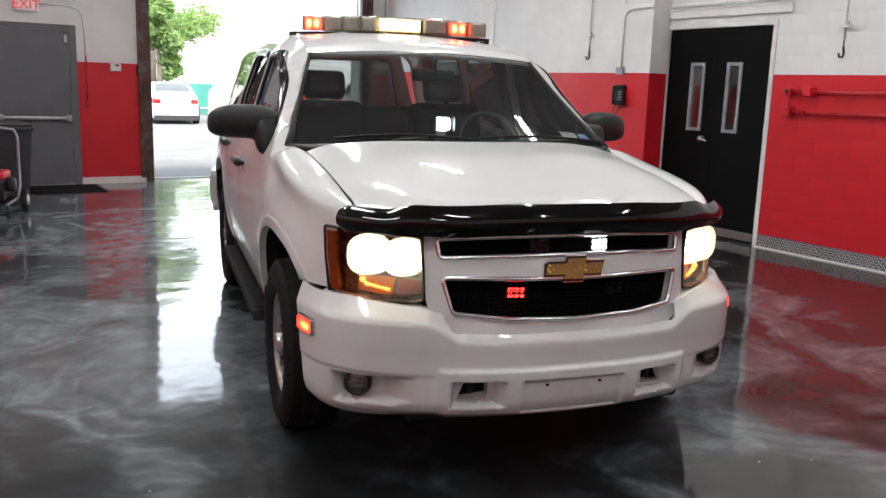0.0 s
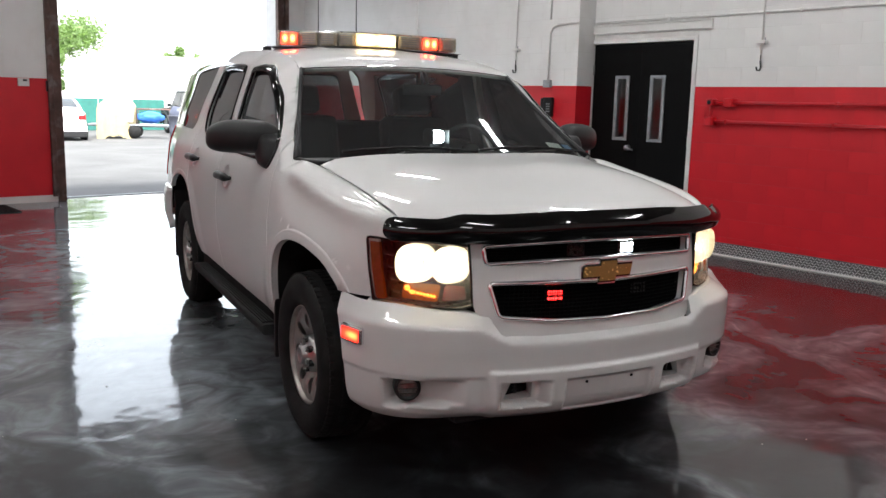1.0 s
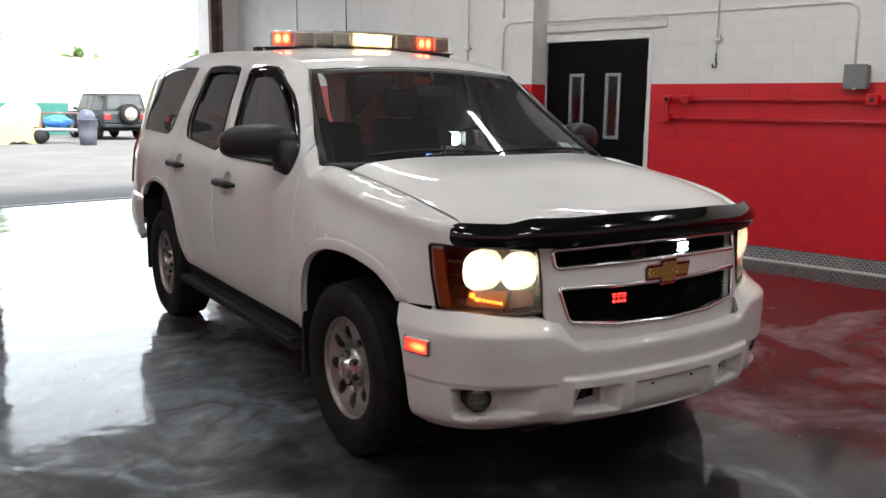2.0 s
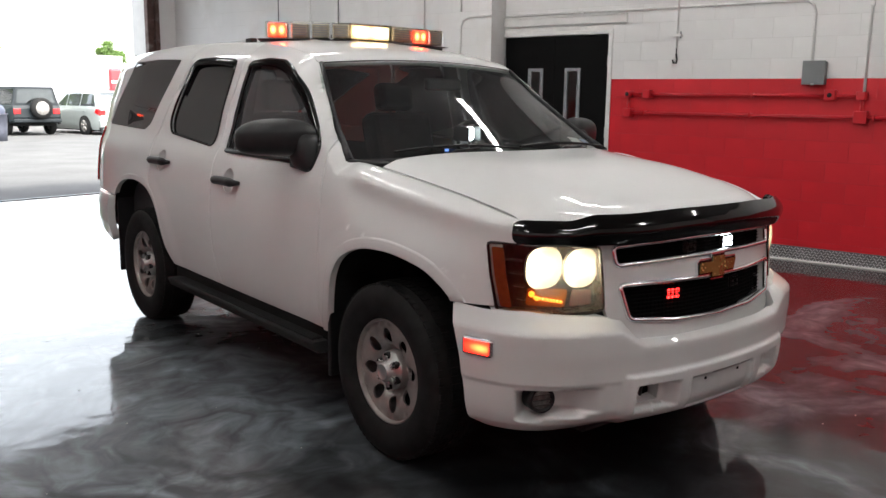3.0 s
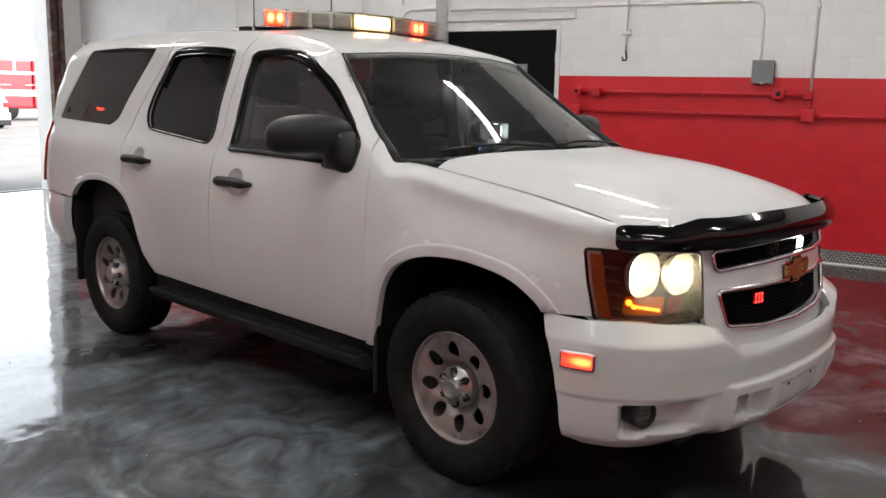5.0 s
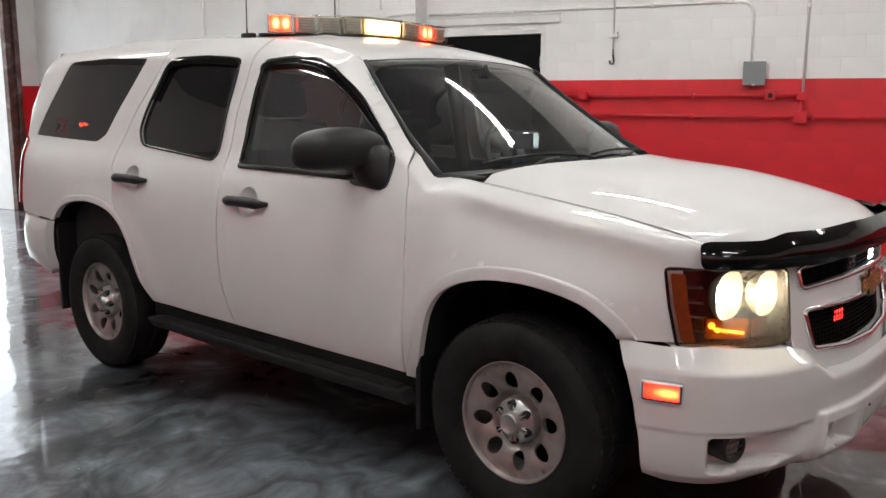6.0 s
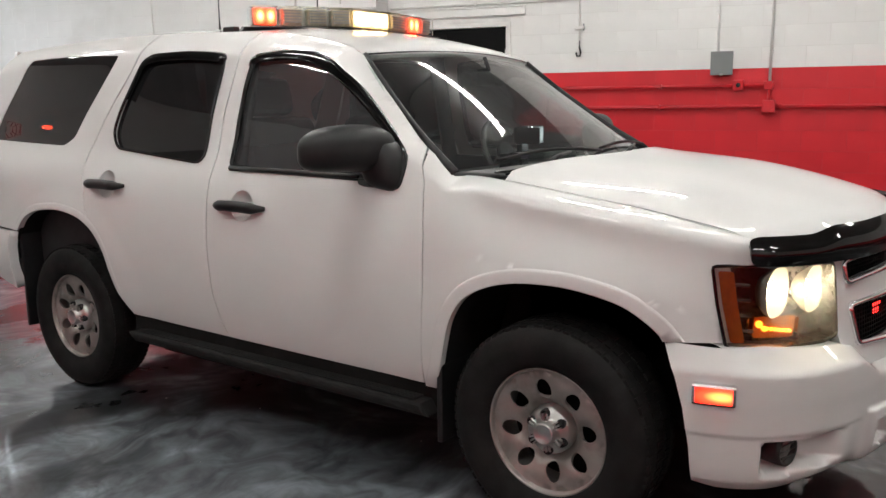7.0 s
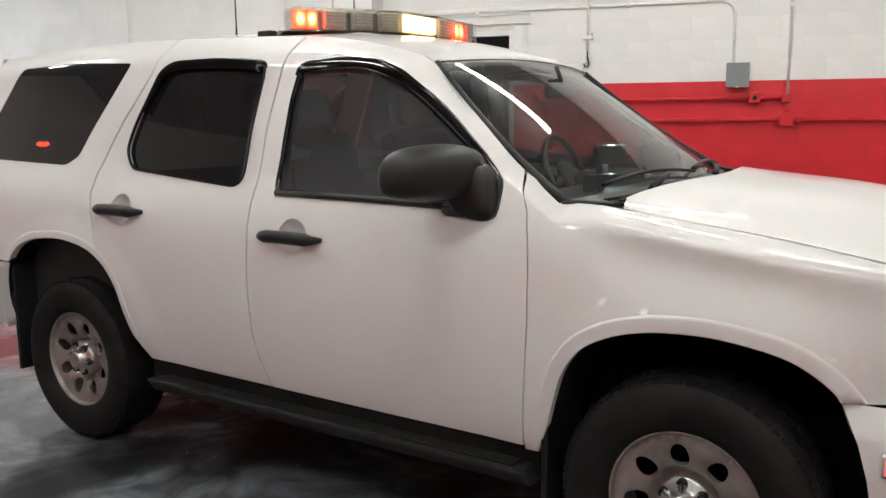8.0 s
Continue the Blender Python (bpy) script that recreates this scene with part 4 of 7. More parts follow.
right = [(0.0, 1.06), (0.3, 1.056), (0.56, 1.04), (0.553, 0.9), (0.542, 0.77), (0.525, 0.715), (0.475, 0.655), (0.44, 0.635), (0.2, 0.63), (0.0, 0.63)]
line = [(nx_(x), z) for x, z in right] + [(nx_(-x), z) for x, z in reversed(right[1:-1])]
grille = part("grille_surround", panel(line, nose(0.0, 0.12, 0.86), Vector((0, -1, 0)), 0.03, [UP_G, LO_G], lip=0.03), PAINT, suv)
for loop, rows in ((UP_G, 5), (LO_G, 9)):
    part("chrome_trim", tube(bmesh.new(), [nose(0.004, 0.12, 0.86)(*p) for p in loop], 0.0105, 6, True), CHROME, grille, "chrome grille trim")
    part("grille_backing", panel(offset_loop(loop, 0.012), nose(-0.05, 0.12, 0.86), Vector((0, -1, 0)), 0.06, lip=0), MESH_BLACK, grille)
    s0, s1 = min(p[0] for p in loop) + 0.02, max(p[0] for p in loop) - 0.02
    z0, z1 = min(p[1] for p in loop) + 0.012, max(p[1] for p in loop) - 0.012
    bm = bmesh.new()
    for j in range(rows):
        z = z0 + (z1 - z0) * (j + 0.5) / rows
        k = 0.035 * (z1 - z) / (z1 - z0) if loop is LO_G else 0.01
        tube(bm, [nose(-0.022, 0.12, 0.86)(s0 + k + (s1 - s0 - 2 * k) * i / 24, z) for i in range(25)], 0.0025, 4)
    for i in range(46):
        s = s0 + 0.04 + (s1 - s0 - 0.08) * i / 45
        tube(bm, [nose(-0.024, 0.12, 0.86)(s - 0.006, z0), nose(-0.024, 0.12, 0.86)(s + 0.006, z1)], 0.0022, 4)
    part("grille_mesh", bm, MESH_BLACK, grille)
# emblem: a plain gold cross form in a chrome rim
def emblem(k, off, thick):
    pts = [(-0.118, 0.018), (-0.105, 0.024), (-0.036, 0.024), (-0.031, 0.043), (0.047, 0.043), (0.042, 0.024), (0.122, 0.024), (0.105, -0.024), (0.036, -0.024), (0.031, -0.043), (-0.047, -0.043), (-0.042, -0.024), (-0.122, -0.024)]
    fn = nose(off, 0.12, 0.86)
    return panel(offset_loop(pts, k), lambda a, b: fn(a + 0.005, 0.898 + b), Vector((0, -1, 0)), 0.03, lip=thick)


plate = part("emblem", emblem(0.011, 0.014, 0.016), CHROME, grille, "plain gold emblem with a chrome rim")
part("emblem_ground", emblem(0.005, 0.0175, 0.006), BLACK_GLOSS, plate)
part("emblem_face", emblem(-0.003, 0.022, 0.006), GOLD, plate)
# flashers behind the grille
for x, z, mat_ in ((0.125, 0.982, WHITE_ON), (-0.125, 0.982, LAMP_HOUSE), (-0.215, 0.80, RED_HOT), (0.215, 0.80, LAMP_HOUSE)):
    px, py, qx, qy = nose_at(nx_(x))
    m = look((px - qx * 0.03, py - qy * 0.03, z), (px + qx, py + qy, z)) @ pose(0, 0, 0, 0, 180)
    f = part("grille_flasher", block((-0.039, -0.024, -0.012), (0.039, 0.024, 0.002), 0.004, 1, m), LAMP_HOUSE, suv, "small flasher behind the grille mesh")
    bm = bmesh.new()
    for i in range(3):
        for j in (-1, 1):
            box(bm, (-0.022 + i * 0.022 - 0.0085, j * 0.011 - 0.008, 0.001), (-0.022 + i * 0.022 + 0.0085, j * 0.011 + 0.008, 0.005), 0.003, 1, m)
    part("diode", bm, mat_, f)

# head lamps
for sx in (-1, 1):
    S = lambda x: sx * nose_s(x)
    out = Vector((sx, -1, 0))
    LAMP = [(S(0.565), 1.012), (S(0.72), 1.02), (sx * 1.010, 1.022), (sx * 0.993, 0.9), (sx * 0.962, 0.762), (S(0.75), 0.752), (S(0.60), 0.758), (S(0.546), 0.772), (S(0.553), 0.9)]
    face = nose(0.008, 0.06, 0.86)
    lamp = part("head_lamp", panel(rounded(offset_loop(LAMP, -0.004), 0.012, 2), nose(-0.085, 0.06, 0.86), out, 0.03, lip=-0.088), LAMP_HOUSE, suv, "lit head lamp with clear lens and amber corner")
    part("lens", panel(rounded(offset_loop(LAMP, -0.003), 0.012, 2), face, out, 0.04, lip=0), LAMP_LENS, lamp)
    part("rim", tube(bmesh.new(), [nose(0.003, 0.06, 0.86)(*p) for p in rounded(offset_loop(LAMP, -0.002), 0.012, 2)], 0.006, 6, True), BLACK_GLOSS, lamp)
    amber = [(sx * 0.944, 1.004), (sx * 0.992, 1.006), (sx * 0.976, 0.9), (sx * 0.948, 0.780), (sx * 0.904, 0.778), (sx * 0.930, 0.9)]
    part("amber_reflector", panel(rounded(amber, 0.008, 2), nose(0.0055, 0.06, 0.86), out, 0.03, lip=0.015), AMBER_LENS, lamp, "amber side reflector")
    for x, z, r in ((0.74, 0.93, 0.084), (0.624, 0.93, 0.078)):
        px, py, qx, qy = nose_at(S(x))
        m = look((px - qx * 0.02, py - qy * 0.02, z), (px - qx * 0.02 + sx * 0.12, py - 1, z)) @ pose(0, 0, 0, 0, 180)
        bm = lathe(bmesh.new(), [(r, 0.0), (r * 0.92, -0.02), (r * 0.6, -0.05), (0.02, -0.065), (0.0, -0.065)], 28, "z")
        for v in bm.verts:                                # the bowls are rounded squares
            d = math.hypot(v.co.x, v.co.y)
            if d > 0.03:
                f = (abs(v.co.x / d) ** 2.7 + abs(v.co.y / d) ** 2.7) ** (-1 / 2.7)
                v.co.x, v.co.y = v.co.x * f * 1.0, v.co.y * f * 0.95
        bmesh.ops.transform(bm, matrix=m, verts=bm.verts[:])
        part("reflector", bm, LAMP_GLOW, lamp)
        bm = lathe(bmesh.new(), [(0.0, -0.008), (r * 0.2, -0.011), (r * 0.36, -0.024), (r * 0.34, -0.04), (0.0, -0.046)], 24, "z")
        bmesh.ops.transform(bm, matrix=m, verts=bm.verts[:])
        part("bulb", bm, HEADLAMP_ON, lamp, "bright warm head lamp")
    # bright fluted reflector between the bulbs and the amber strip
    for i in range(4):
        z = 0.80 + 0.05 * i
        flute = [(S(0.79) + sx * 0.006 * i, z), (S(0.812) + sx * 0.016 * i, z + 0.004), (S(0.812) + sx * 0.016 * i, z + 0.012), (S(0.79) + sx * 0.006 * i, z + 0.009)]
        part("flute", panel(flute, nose(-0.03, 0.4, z), out, 0.03, lip=0.012), LAMP_FLUTE, lamp)
    turn = [(S(0.66), 0.842), (S(0.785), 0.846), (S(0.79), 0.778), (S(0.67), 0.772)]
    part("turn_lamp", panel(rounded(turn, 0.012, 2), nose(-0.05, 0.06, 0.86), out, 0.03, lip=0.03), AMBER_LENS, lamp, "amber turn lamp")
    bm = bmesh.new()
    for x, z, r in [(0.682 + 0.0115 * i, 0.793 + 0.0022 * i, 0.0068) for i in range(8)] + [(0.773, 0.822, 0.012), (0.758, 0.806, 0.009)]:
        p = Vector(nose(-0.048, 0.06, 0.86)(S(x), z))
        bmesh.ops.create_icosphere(bm, subdivisions=2, radius=r, matrix=Matrix.Translation(p))
    part("turn_bulb", bm, TURN_ON, lamp)
    clear = [(S(0.575), 0.838), (S(0.645), 0.842), (S(0.655), 0.775), (S(0.565), 0.785)]
    part("park_reflector", panel(rounded(clear, 0.01, 2), nose(-0.05, 0.06, 0.86), out, 0.03, lip=0.03), LAMP_BOWL, lamp)

# black deflector along the hood's edge
def deflector(s, h):
    x, y, nx, ny = nose_at(s)
    k = h / 0.125
    a = abs(x)
    o = 0.034 + 0.024 * math.sin(math.pi * 0.9 * k) - 0.03 * k * k - 0.018 * step01(nose_s(0.775), nose_s(0.818), abs(s)) ** 2
    foot = 1.038 - 0.014 * step01(0.12, 0.5, a) - 0.003 * step01(0.62, 0.82, a)
    top = 1.15 - 0.012 * step01(0.2, 0.52, a) - 0.023 * step01(0.58, 0.68, a)     # stepped down towards its ends
    return x + nx * o, y + ny * o, foot + (top - foot) * k


e = nose_s(0.818)
line = rounded([(-e, 0.0), (e, 0.0), (e, 0.11), (e - 0.03, 0.125), (-e + 0.03, 0.125), (-e, 0.11)], 0.05, 5)
part("hood_deflector", panel(line, deflector, Vector((0, -1, 0)), (0.02, 0.0125), lip=0.016), BLACK_GLOSS, suv, "glossy black hood deflector")

# cowl slots and wipers
bm = bmesh.new()
for j in range(5):
    tube(bm, [(x, 0.305 - 0.13 * (1 - (x / 0.8) ** 2) + 0.022 * j, 1.226 + 0.014 * (1 - (x / 0.8) ** 2) + 0.0085 * j) for x in [-0.72 + 0.09 * i for i in range(17)]], 0.0045, 5)
part("cowl_slat", bm, BLACK_GLOSS, suv)
for x0, x1, b1 in ((-0.42, -0.05, 0.05), (0.30, 0.78, 0.05)):
    k0 = 1 - (x0 / 0.8) ** 2
    base = Vector((x0, 0.36 - 0.13 * k0 + 0.05, 1.262 + 0.012 * k0))
    tip = Vector(screen((x0 + 0.62 * (x1 - x0)) / 0.86, b1)) + Vector((0, -0.018, 0.014))
    w = part("wiper", tube(bmesh.new(), [base, base.lerp(tip, 0.3) + Vector((0, -0.01, 0.018)), tip], [0.016, 0.011, 0.007], 8), BLACK_PLASTIC, suv, "black wiper arm")
    xa, xb = x0 - 0.22, x1 + 0.12
    blade = [Vector(screen(max(-0.97, min(0.97, (xa + (xb - xa) * i / 10) / 0.86)), 0.022 + 0.055 * math.sin(math.pi * (0.15 + 0.8 * i / 10)) ** 1.0)) + Vector((0, -0.014, 0.016)) for i in range(11)]
    part("blade", tube(bmesh.new(), blade, 0.007, 6), BLACK_PLASTIC, w)

# wind visors over the door windows
for sx in (-1, 1):
    for line, cut in ((WIN_F, (3, 10)), (WIN_R, (1, 7))):
        path = ([(1.632, 1.70), (1.622, 1.73)] if line is WIN_F else [(1.803, 1.73), (1.81, 1.762)]) + list(line[cut[0] + (0 if line is WIN_F else 2):cut[1]])
        if line is WIN_R:
            path += [(2.455, 1.715), (2.475, 1.67)]
        fine = []
        for i in range(len(path) - 1):
            for j in range(4):
                fine.append(Vector(path[i]).lerp(Vector(path[i + 1]), j / 4))
        fine.append(Vector(path[-1]))
        for _ in range(3):
            fine = [fine[0]] + [(fine[i - 1] + fine[i] * 2 + fine[i + 1]) / 4 for i in range(1, len(fine) - 1)] + [fine[-1]]
        bm = bmesh.new()
        rows = []
        for i, p in enumerate(fine):
            t = (fine[min(i + 1, len(fine) - 1)] - fine[max(i - 1, 0)]).normalized()
            n = Vector((-t.y, t.x))
            if n.y < 0 and abs(n.y) > 0.3:
                n = -n
            if (p + n * 0.05 - Vector((1.3 if line is WIN_F else 2.1, 1.5))).length < (p - Vector((1.3 if line is WIN_F else 2.1, 1.5))).length:
                n = -n
            fade = min(1.0, 0.35 + min(i, len(fine) - 1 - i) / 4) * (1 - (0.45 if line is WIN_F else 0.0) * step01(0.45, 0.9, i / len(fine)))
            row = []
            for o, h in ((0.008, 0.0), (0.004, 0.007), (-0.008, 0.012), (-0.022, 0.013), (-0.035, 0.01)):
                q = p + n * o * (1.0 if o > 0 else fade)
                row.append(bm.verts.new((sx * (half_width(min(q.x, 4), min(q.y, EDGE_Z(q.x) - 0.03)) + h * fade), q.x, q.y)))
            rows.append(row)
        for a, b in zip(rows, rows[1:]):
            for j in range(len(a) - 1):
                bm.faces.new((a[j], a[j + 1], b[j + 1], b[j])).smooth = True
        bmesh.ops.solidify(bm, geom=bm.faces[:], thickness=0.003)
        part("wind_visor", bm, BLACK_GLOSS, suv, "glossy black wind visor")

# mirrors
for sx in (-1, 1):
    bm = bmesh.new()
    bmesh.ops.create_uvsphere(bm, u_segments=32, v_segments=20, radius=1.0)
    for v in bm.verts:
        x, y, z = v.co
        x, z = (math.copysign(abs(x) ** 0.66, x), math.copysign(abs(z) ** 0.66, z))
        y = math.copysign(abs(y) ** (0.7 if y > 0 else 1.0), y)
        v.co = (sx * (1.032 - x * 0.178), 0.83 + y * (0.06 if y > 0 else 0.105) - 0.06 * x, 1.345 + z * (0.098 if z > 0 else 0.09) * (1 - 0.10 * (1 - x) / 2) + 0.012 * (1 - x * x))
    for f in bm.faces:
        f.smooth = True
    bmesh.ops.recalc_face_normals(bm, faces=bm.faces[:])
    mir = part("mirror", bm, BLACK_PLASTIC, suv, "large black door mirror")
    bm = bmesh.new()
    bmesh.ops.create_uvsphere(bm, u_segments=24, v_segments=16, radius=1.0)
    for v in bm.verts:
        x, y, z = (math.copysign(abs(c) ** 0.62, c) for c in v.co)
        v.co = (sx * (0.92 + 0.068 * x), 0.745 + 0.094 * y + 0.02 * z, 1.297 + 0.099 * z + 0.012 * y)
    bmesh.ops.recalc_face_normals(bm, faces=bm.faces[:])
    part("mirror_arm", bm, BLACK_PLASTIC, mir, smooth=True)
    part("mirror_foot", panel(rounded([(0.64, 1.207), (0.86, 1.215), (0.84, 1.29), (0.72, 1.395), (0.64, 1.335)], 0.035, 4), side(sx, -0.012), Vector((sx, 0, 0)), 0.03, lip=0.03), BLACK_PLASTIC, mir)
    part("mirror_glass", lathe(bmesh.new(), [(0.0, 0.896), (0.078, 0.896), (0.08, 0.89)], 24, "y", (sx * 1.065, 0.0, 1.35)), CHROME, mir)
    part("belt_trim", tube(bmesh.new(), [(sx * (half_width(y, 1.243) + 0.004), y, 1.243 + 0.012 * (y - 0.9)) for y in (0.86, 1.0, 1.2, 1.4, 1.62)], 0.013, 6), BLACK_PLASTIC, suv)

# wheels
def wheel(y, sx):
    bm = bmesh.new()
    R = TYRE_R
    prof = [(0.222, -0.105), (0.26, -0.122), (0.31, -0.131), (0.35, -0.126), (R - 0.018, -0.112), (R - 0.004, -0.095), (R, -0.06), (R, 0.06), (R - 0.004, 0.095), (R - 0.018, 0.112), (0.35, 0.126), (0.31, 0.131), (0.262, 0.123), (0.236, 0.106), (0.224, 0.088)]
    holes = []
    for i in range(8):
        a = 2 * math.pi * (i + 0.3) / 8
        c, s = math.cos(a), math.sin(a)
        holes.append([(0.148 * c + u * 0.036 * c - w * 0.029 * s, 0.148 * s + u * 0.036 * s + w * 0.029 * c) for u, w in [(math.cos(2 * math.pi * j / 14) * (1.15 if math.cos(2 * math.pi * j / 14) > 0 else 0.95), math.sin(2 * math.pi * j / 14)) for j in range(14)]])
    ring = [(0.221 * math.cos(2 * math.pi * j / 56), 0.221 * math.sin(2 * math.pi * j / 56)) for j in range(56)]
    dish = spline([(0.0, 0.03), (0.07, 0.03), (0.088, 0.034), (0.10, 0.05), (0.12, 0.07), (0.15, 0.08), (0.18, 0.086), (0.205, 0.088), (0.216, 0.082), (0.221, 0.084)])

    def face(a, b):
        r = math.hypot(a, b)
        swell = 0.006 * math.cos(8 * math.atan2(b, a) - 2 * math.pi * 0.3) * step01(0.1, 0.14, r) * step01(0.2, 0.165, r)
        return dish(r) - swell, a, b
    disc = panel(ring, face, Vector((1, 0, 0)), 0.024, holes, lip=0.012)
    rim = part("wheel", disc, SILVER_RIM, suv, "silver steel wheel with eight oval holes and a black tyre")
    rim.matrix_basis = pose(sx * 0.863, y, R, 0, 0, 0) @ Matrix.Diagonal((sx, 1, 1, 1)) @ pose(0, 0, 0, 24 if y == 0 else 5)
    bm2 = lathe(bmesh.new(), [(0.219, 0.08), (0.222, 0.092), (0.225, 0.101), (0.230, 0.103), (0.233, 0.098), (0.228, 0.086), (0.205, 0.02), (0.20, -0.1)], 56)
    part("rim_flange", bm2, SILVER_RIM, rim)
    tread = bmesh.new()
    for k in range(72):
        a = 2 * math.pi * k / 72
        for x0, x1 in ((-0.105, -0.062), (0.062, 0.105), (-0.05, -0.01), (0.01, 0.05)):
            t = pose(0, 0, 0, math.degrees(a) + (2.5 if x0 > 0 else 0))
            box(tread, (x0, -0.012, R - 0.01 - (0.007 if abs(x0 + x1) > 0.12 else 0)), (x1, 0.012, R + 0.0045 - (0.007 if abs(x0 + x1) > 0.12 else 0)), m=t)
    tagged(part("tread", tread, RUBBER, rim), kind="stuff")
    part("tyre", lathe(bmesh.new(), prof, 72), RUBBER, rim, "black all-season tyre")
    inner = lathe(bmesh.new(), [(0.0, -0.03), (0.21, -0.03), (0.21, -0.04), (0.0, -0.04)], 32)
    part("brake_disc", inner, UNDERSIDE, rim)
    cap = lathe(bmesh.new(), [(0.0, 0.119), (0.030, 0.119), (0.032, 0.122), (0.038, 0.122), (0.041, 0.117), (0.046, 0.1), (0.056, 0.088), (0.078, 0.082), (0.086, 0.074), (0.09, 0.03)], 32)
    c = part("hub_cap", cap, STEEL, rim, "steel hub cap")
    for i in range(6):
        a = 2 * math.pi * i / 6
        part("lug_nut", lathe(bmesh.new(), [(0.0, 0.086), (0.006, 0.086), (0.0125, 0.1), (0.0165, 0.098), (0.0185, 0.04)], 12, "x", (0, 0.066 * math.cos(a), 0.066 * math.sin(a))), BLACK_PLASTIC, rim)
        fins = bmesh.new()
        for k in (-1, 0, 1):
            box(fins, (0.07, -0.003, 0.038), (0.108 - 0.004 * abs(k), 0.003, 0.07), 0.001, 1, pose(0, 0, 0, math.degrees(a) + 30 + 11 * k))
        part("rib", fins, STEEL, c)


for y in (0.0, WHEELBASE):
    for sx in (-1, 1):
        wheel(y, sx)

# wheel houses, underbody, running boards, mud flaps
for sx in (-1, 1):
    for c, line, z_in in ((0.0, ARCH_F, 0.93), (WHEELBASE, ARCH_R, 0.98)):
        bm = bmesh.new()
        rows = []
        for y, z in line:
            rows.append([bm.verts.new((sx * x, y, z + 0.004)) for x in (half_width(y, z) - 0.008, 0.60)])
        for a, b in zip(rows, rows[1:]):
            bm.faces.new((a[0], a[1], b[1], b[0]))
        bm.faces.new([r[1] for r in rows])
        part("wheel_house", bm, UNDERSIDE, suv)
        part("axle", tube(bmesh.new(), [(sx * 0.6, c, TYRE_R), (sx * 0.84, c, TYRE_R)], 0.05, 10), UNDERSIDE, suv)
    bd = part("running_board", prism(bmesh.new(), [(0.47, 0.36), (0.44, 0.30), (0.50, 0.41), (2.28, 0.415), (2.36, 0.405), (2.30, 0.365)][2:] + [(0.47, 0.362)], sx * 0.80, sx * 1.035, bevel=0.018), RUBBER, suv, "black ribbed running board")
    bm = bmesh.new()
    for i in range(6):
        box(bm, (sx * (0.93 + 0.016 * i) - 0.005, 0.54, 0.41), (sx * (0.93 + 0.016 * i) + 0.005, 2.26, 0.418))
    part("tread_rib", bm, RUBBER, bd)
    part("sill", block((min(sx * 0.84, sx * 0.955), 0.46, 0.36), (max(sx * 0.84, sx * 0.955), 2.40, 0.475), 0.012), UNDERSIDE, suv)
    part("mud_flap", block((min(sx * 0.72, sx * 0.985), 3.40, 0.27), (max(sx * 0.72, sx * 0.985), 3.425, 0.86), 0.006), BLACK_PLASTIC, suv, "black mud flap")
    part("mud_flap", block((min(sx * 0.72, sx * 0.98), 0.435, 0.25), (max(sx * 0.72, sx * 0.98), 0.46, 0.66), 0.006), BLACK_PLASTIC, suv, "black mud flap")
for name, lo, hi in (("engine_sump", (-0.50, -0.76, 0.32), (0.50, 0.36, 0.62)), ("engine_block", (-0.60, -0.66, 0.60), (0.60, 0.30, 1.02)), ("floor_pan", (-0.84, 0.52, 0.26), (0.84, 2.36, 0.52)),
                     ("fuel_tank", (-0.60, 2.36, 0.30), (0.60, 3.5, 0.62)), ("spare_well", (-0.6, 3.5, 0.35), (0.6, 4.0, 0.65))):
    part(name, block(lo, hi, 0.02), UNDERSIDE, suv)

# rear bumper, tail lamps, tailgate
def rear(off):
    pts = [(0.0, 4.08), (0.4, 4.06), (0.7, 4.01), (0.86, 3.93), (0.93, 3.80), (0.965, 3.62), (0.985, 3.40)]
    at, to, ln = plan_curve([(x, -y) for x, y in pts])

    def fn(s, z):
        x, y, nx, ny = at(s)
        o = off + 0.02 + 0.03 * step01(0.48, 0.66, z) - 0.02 * step01(0.75, 0.86, z)
        return x + nx * o, -(y + ny * o), z
    return fn, to(0.984)


fn, ln = rear(0.02)
part("rear_bumper", panel([(-ln, 0.50), (-ln + 0.3, 0.56), (-ln + 0.5, 0.54), (ln - 0.5, 0.54), (ln - 0.3, 0.56), (ln, 0.50), (ln, 0.835), (-ln, 0.835)], fn, Vector((0, 1, 0)), 0.05, lip=0.05), PAINT, suv)
REAR_TINT = glass("rear_window_glass", (0.14, 0.14, 0.145))
gate = part("tailgate", panel([(-0.80, 0.84), (0.80, 0.84), (0.82, 1.30), (0.64, 1.86), (-0.64, 1.86), (-0.82, 1.30)], lambda x, z: (x, 4.08 - 0.07 * (x / 0.8) ** 2 - 0.10 * step01(1.25, 1.95, z), z), Vector((0, 1, 0)), 0.07,
              [rounded([(-0.66, 1.30), (0.66, 1.30), (0.54, 1.78), (-0.54, 1.78)], 0.05)], lip=0.02), PAINT, suv)
part("rear_window", panel(rounded([(-0.67, 1.29), (0.67, 1.29), (0.55, 1.79), (-0.55, 1.79)], 0.05), lambda x, z: (x, 4.07 - 0.07 * (x / 0.8) ** 2 - 0.10 * step01(1.25, 1.95, z), z), Vector((0, 1, 0)), 0.1, lip=0), REAR_TINT, gate)
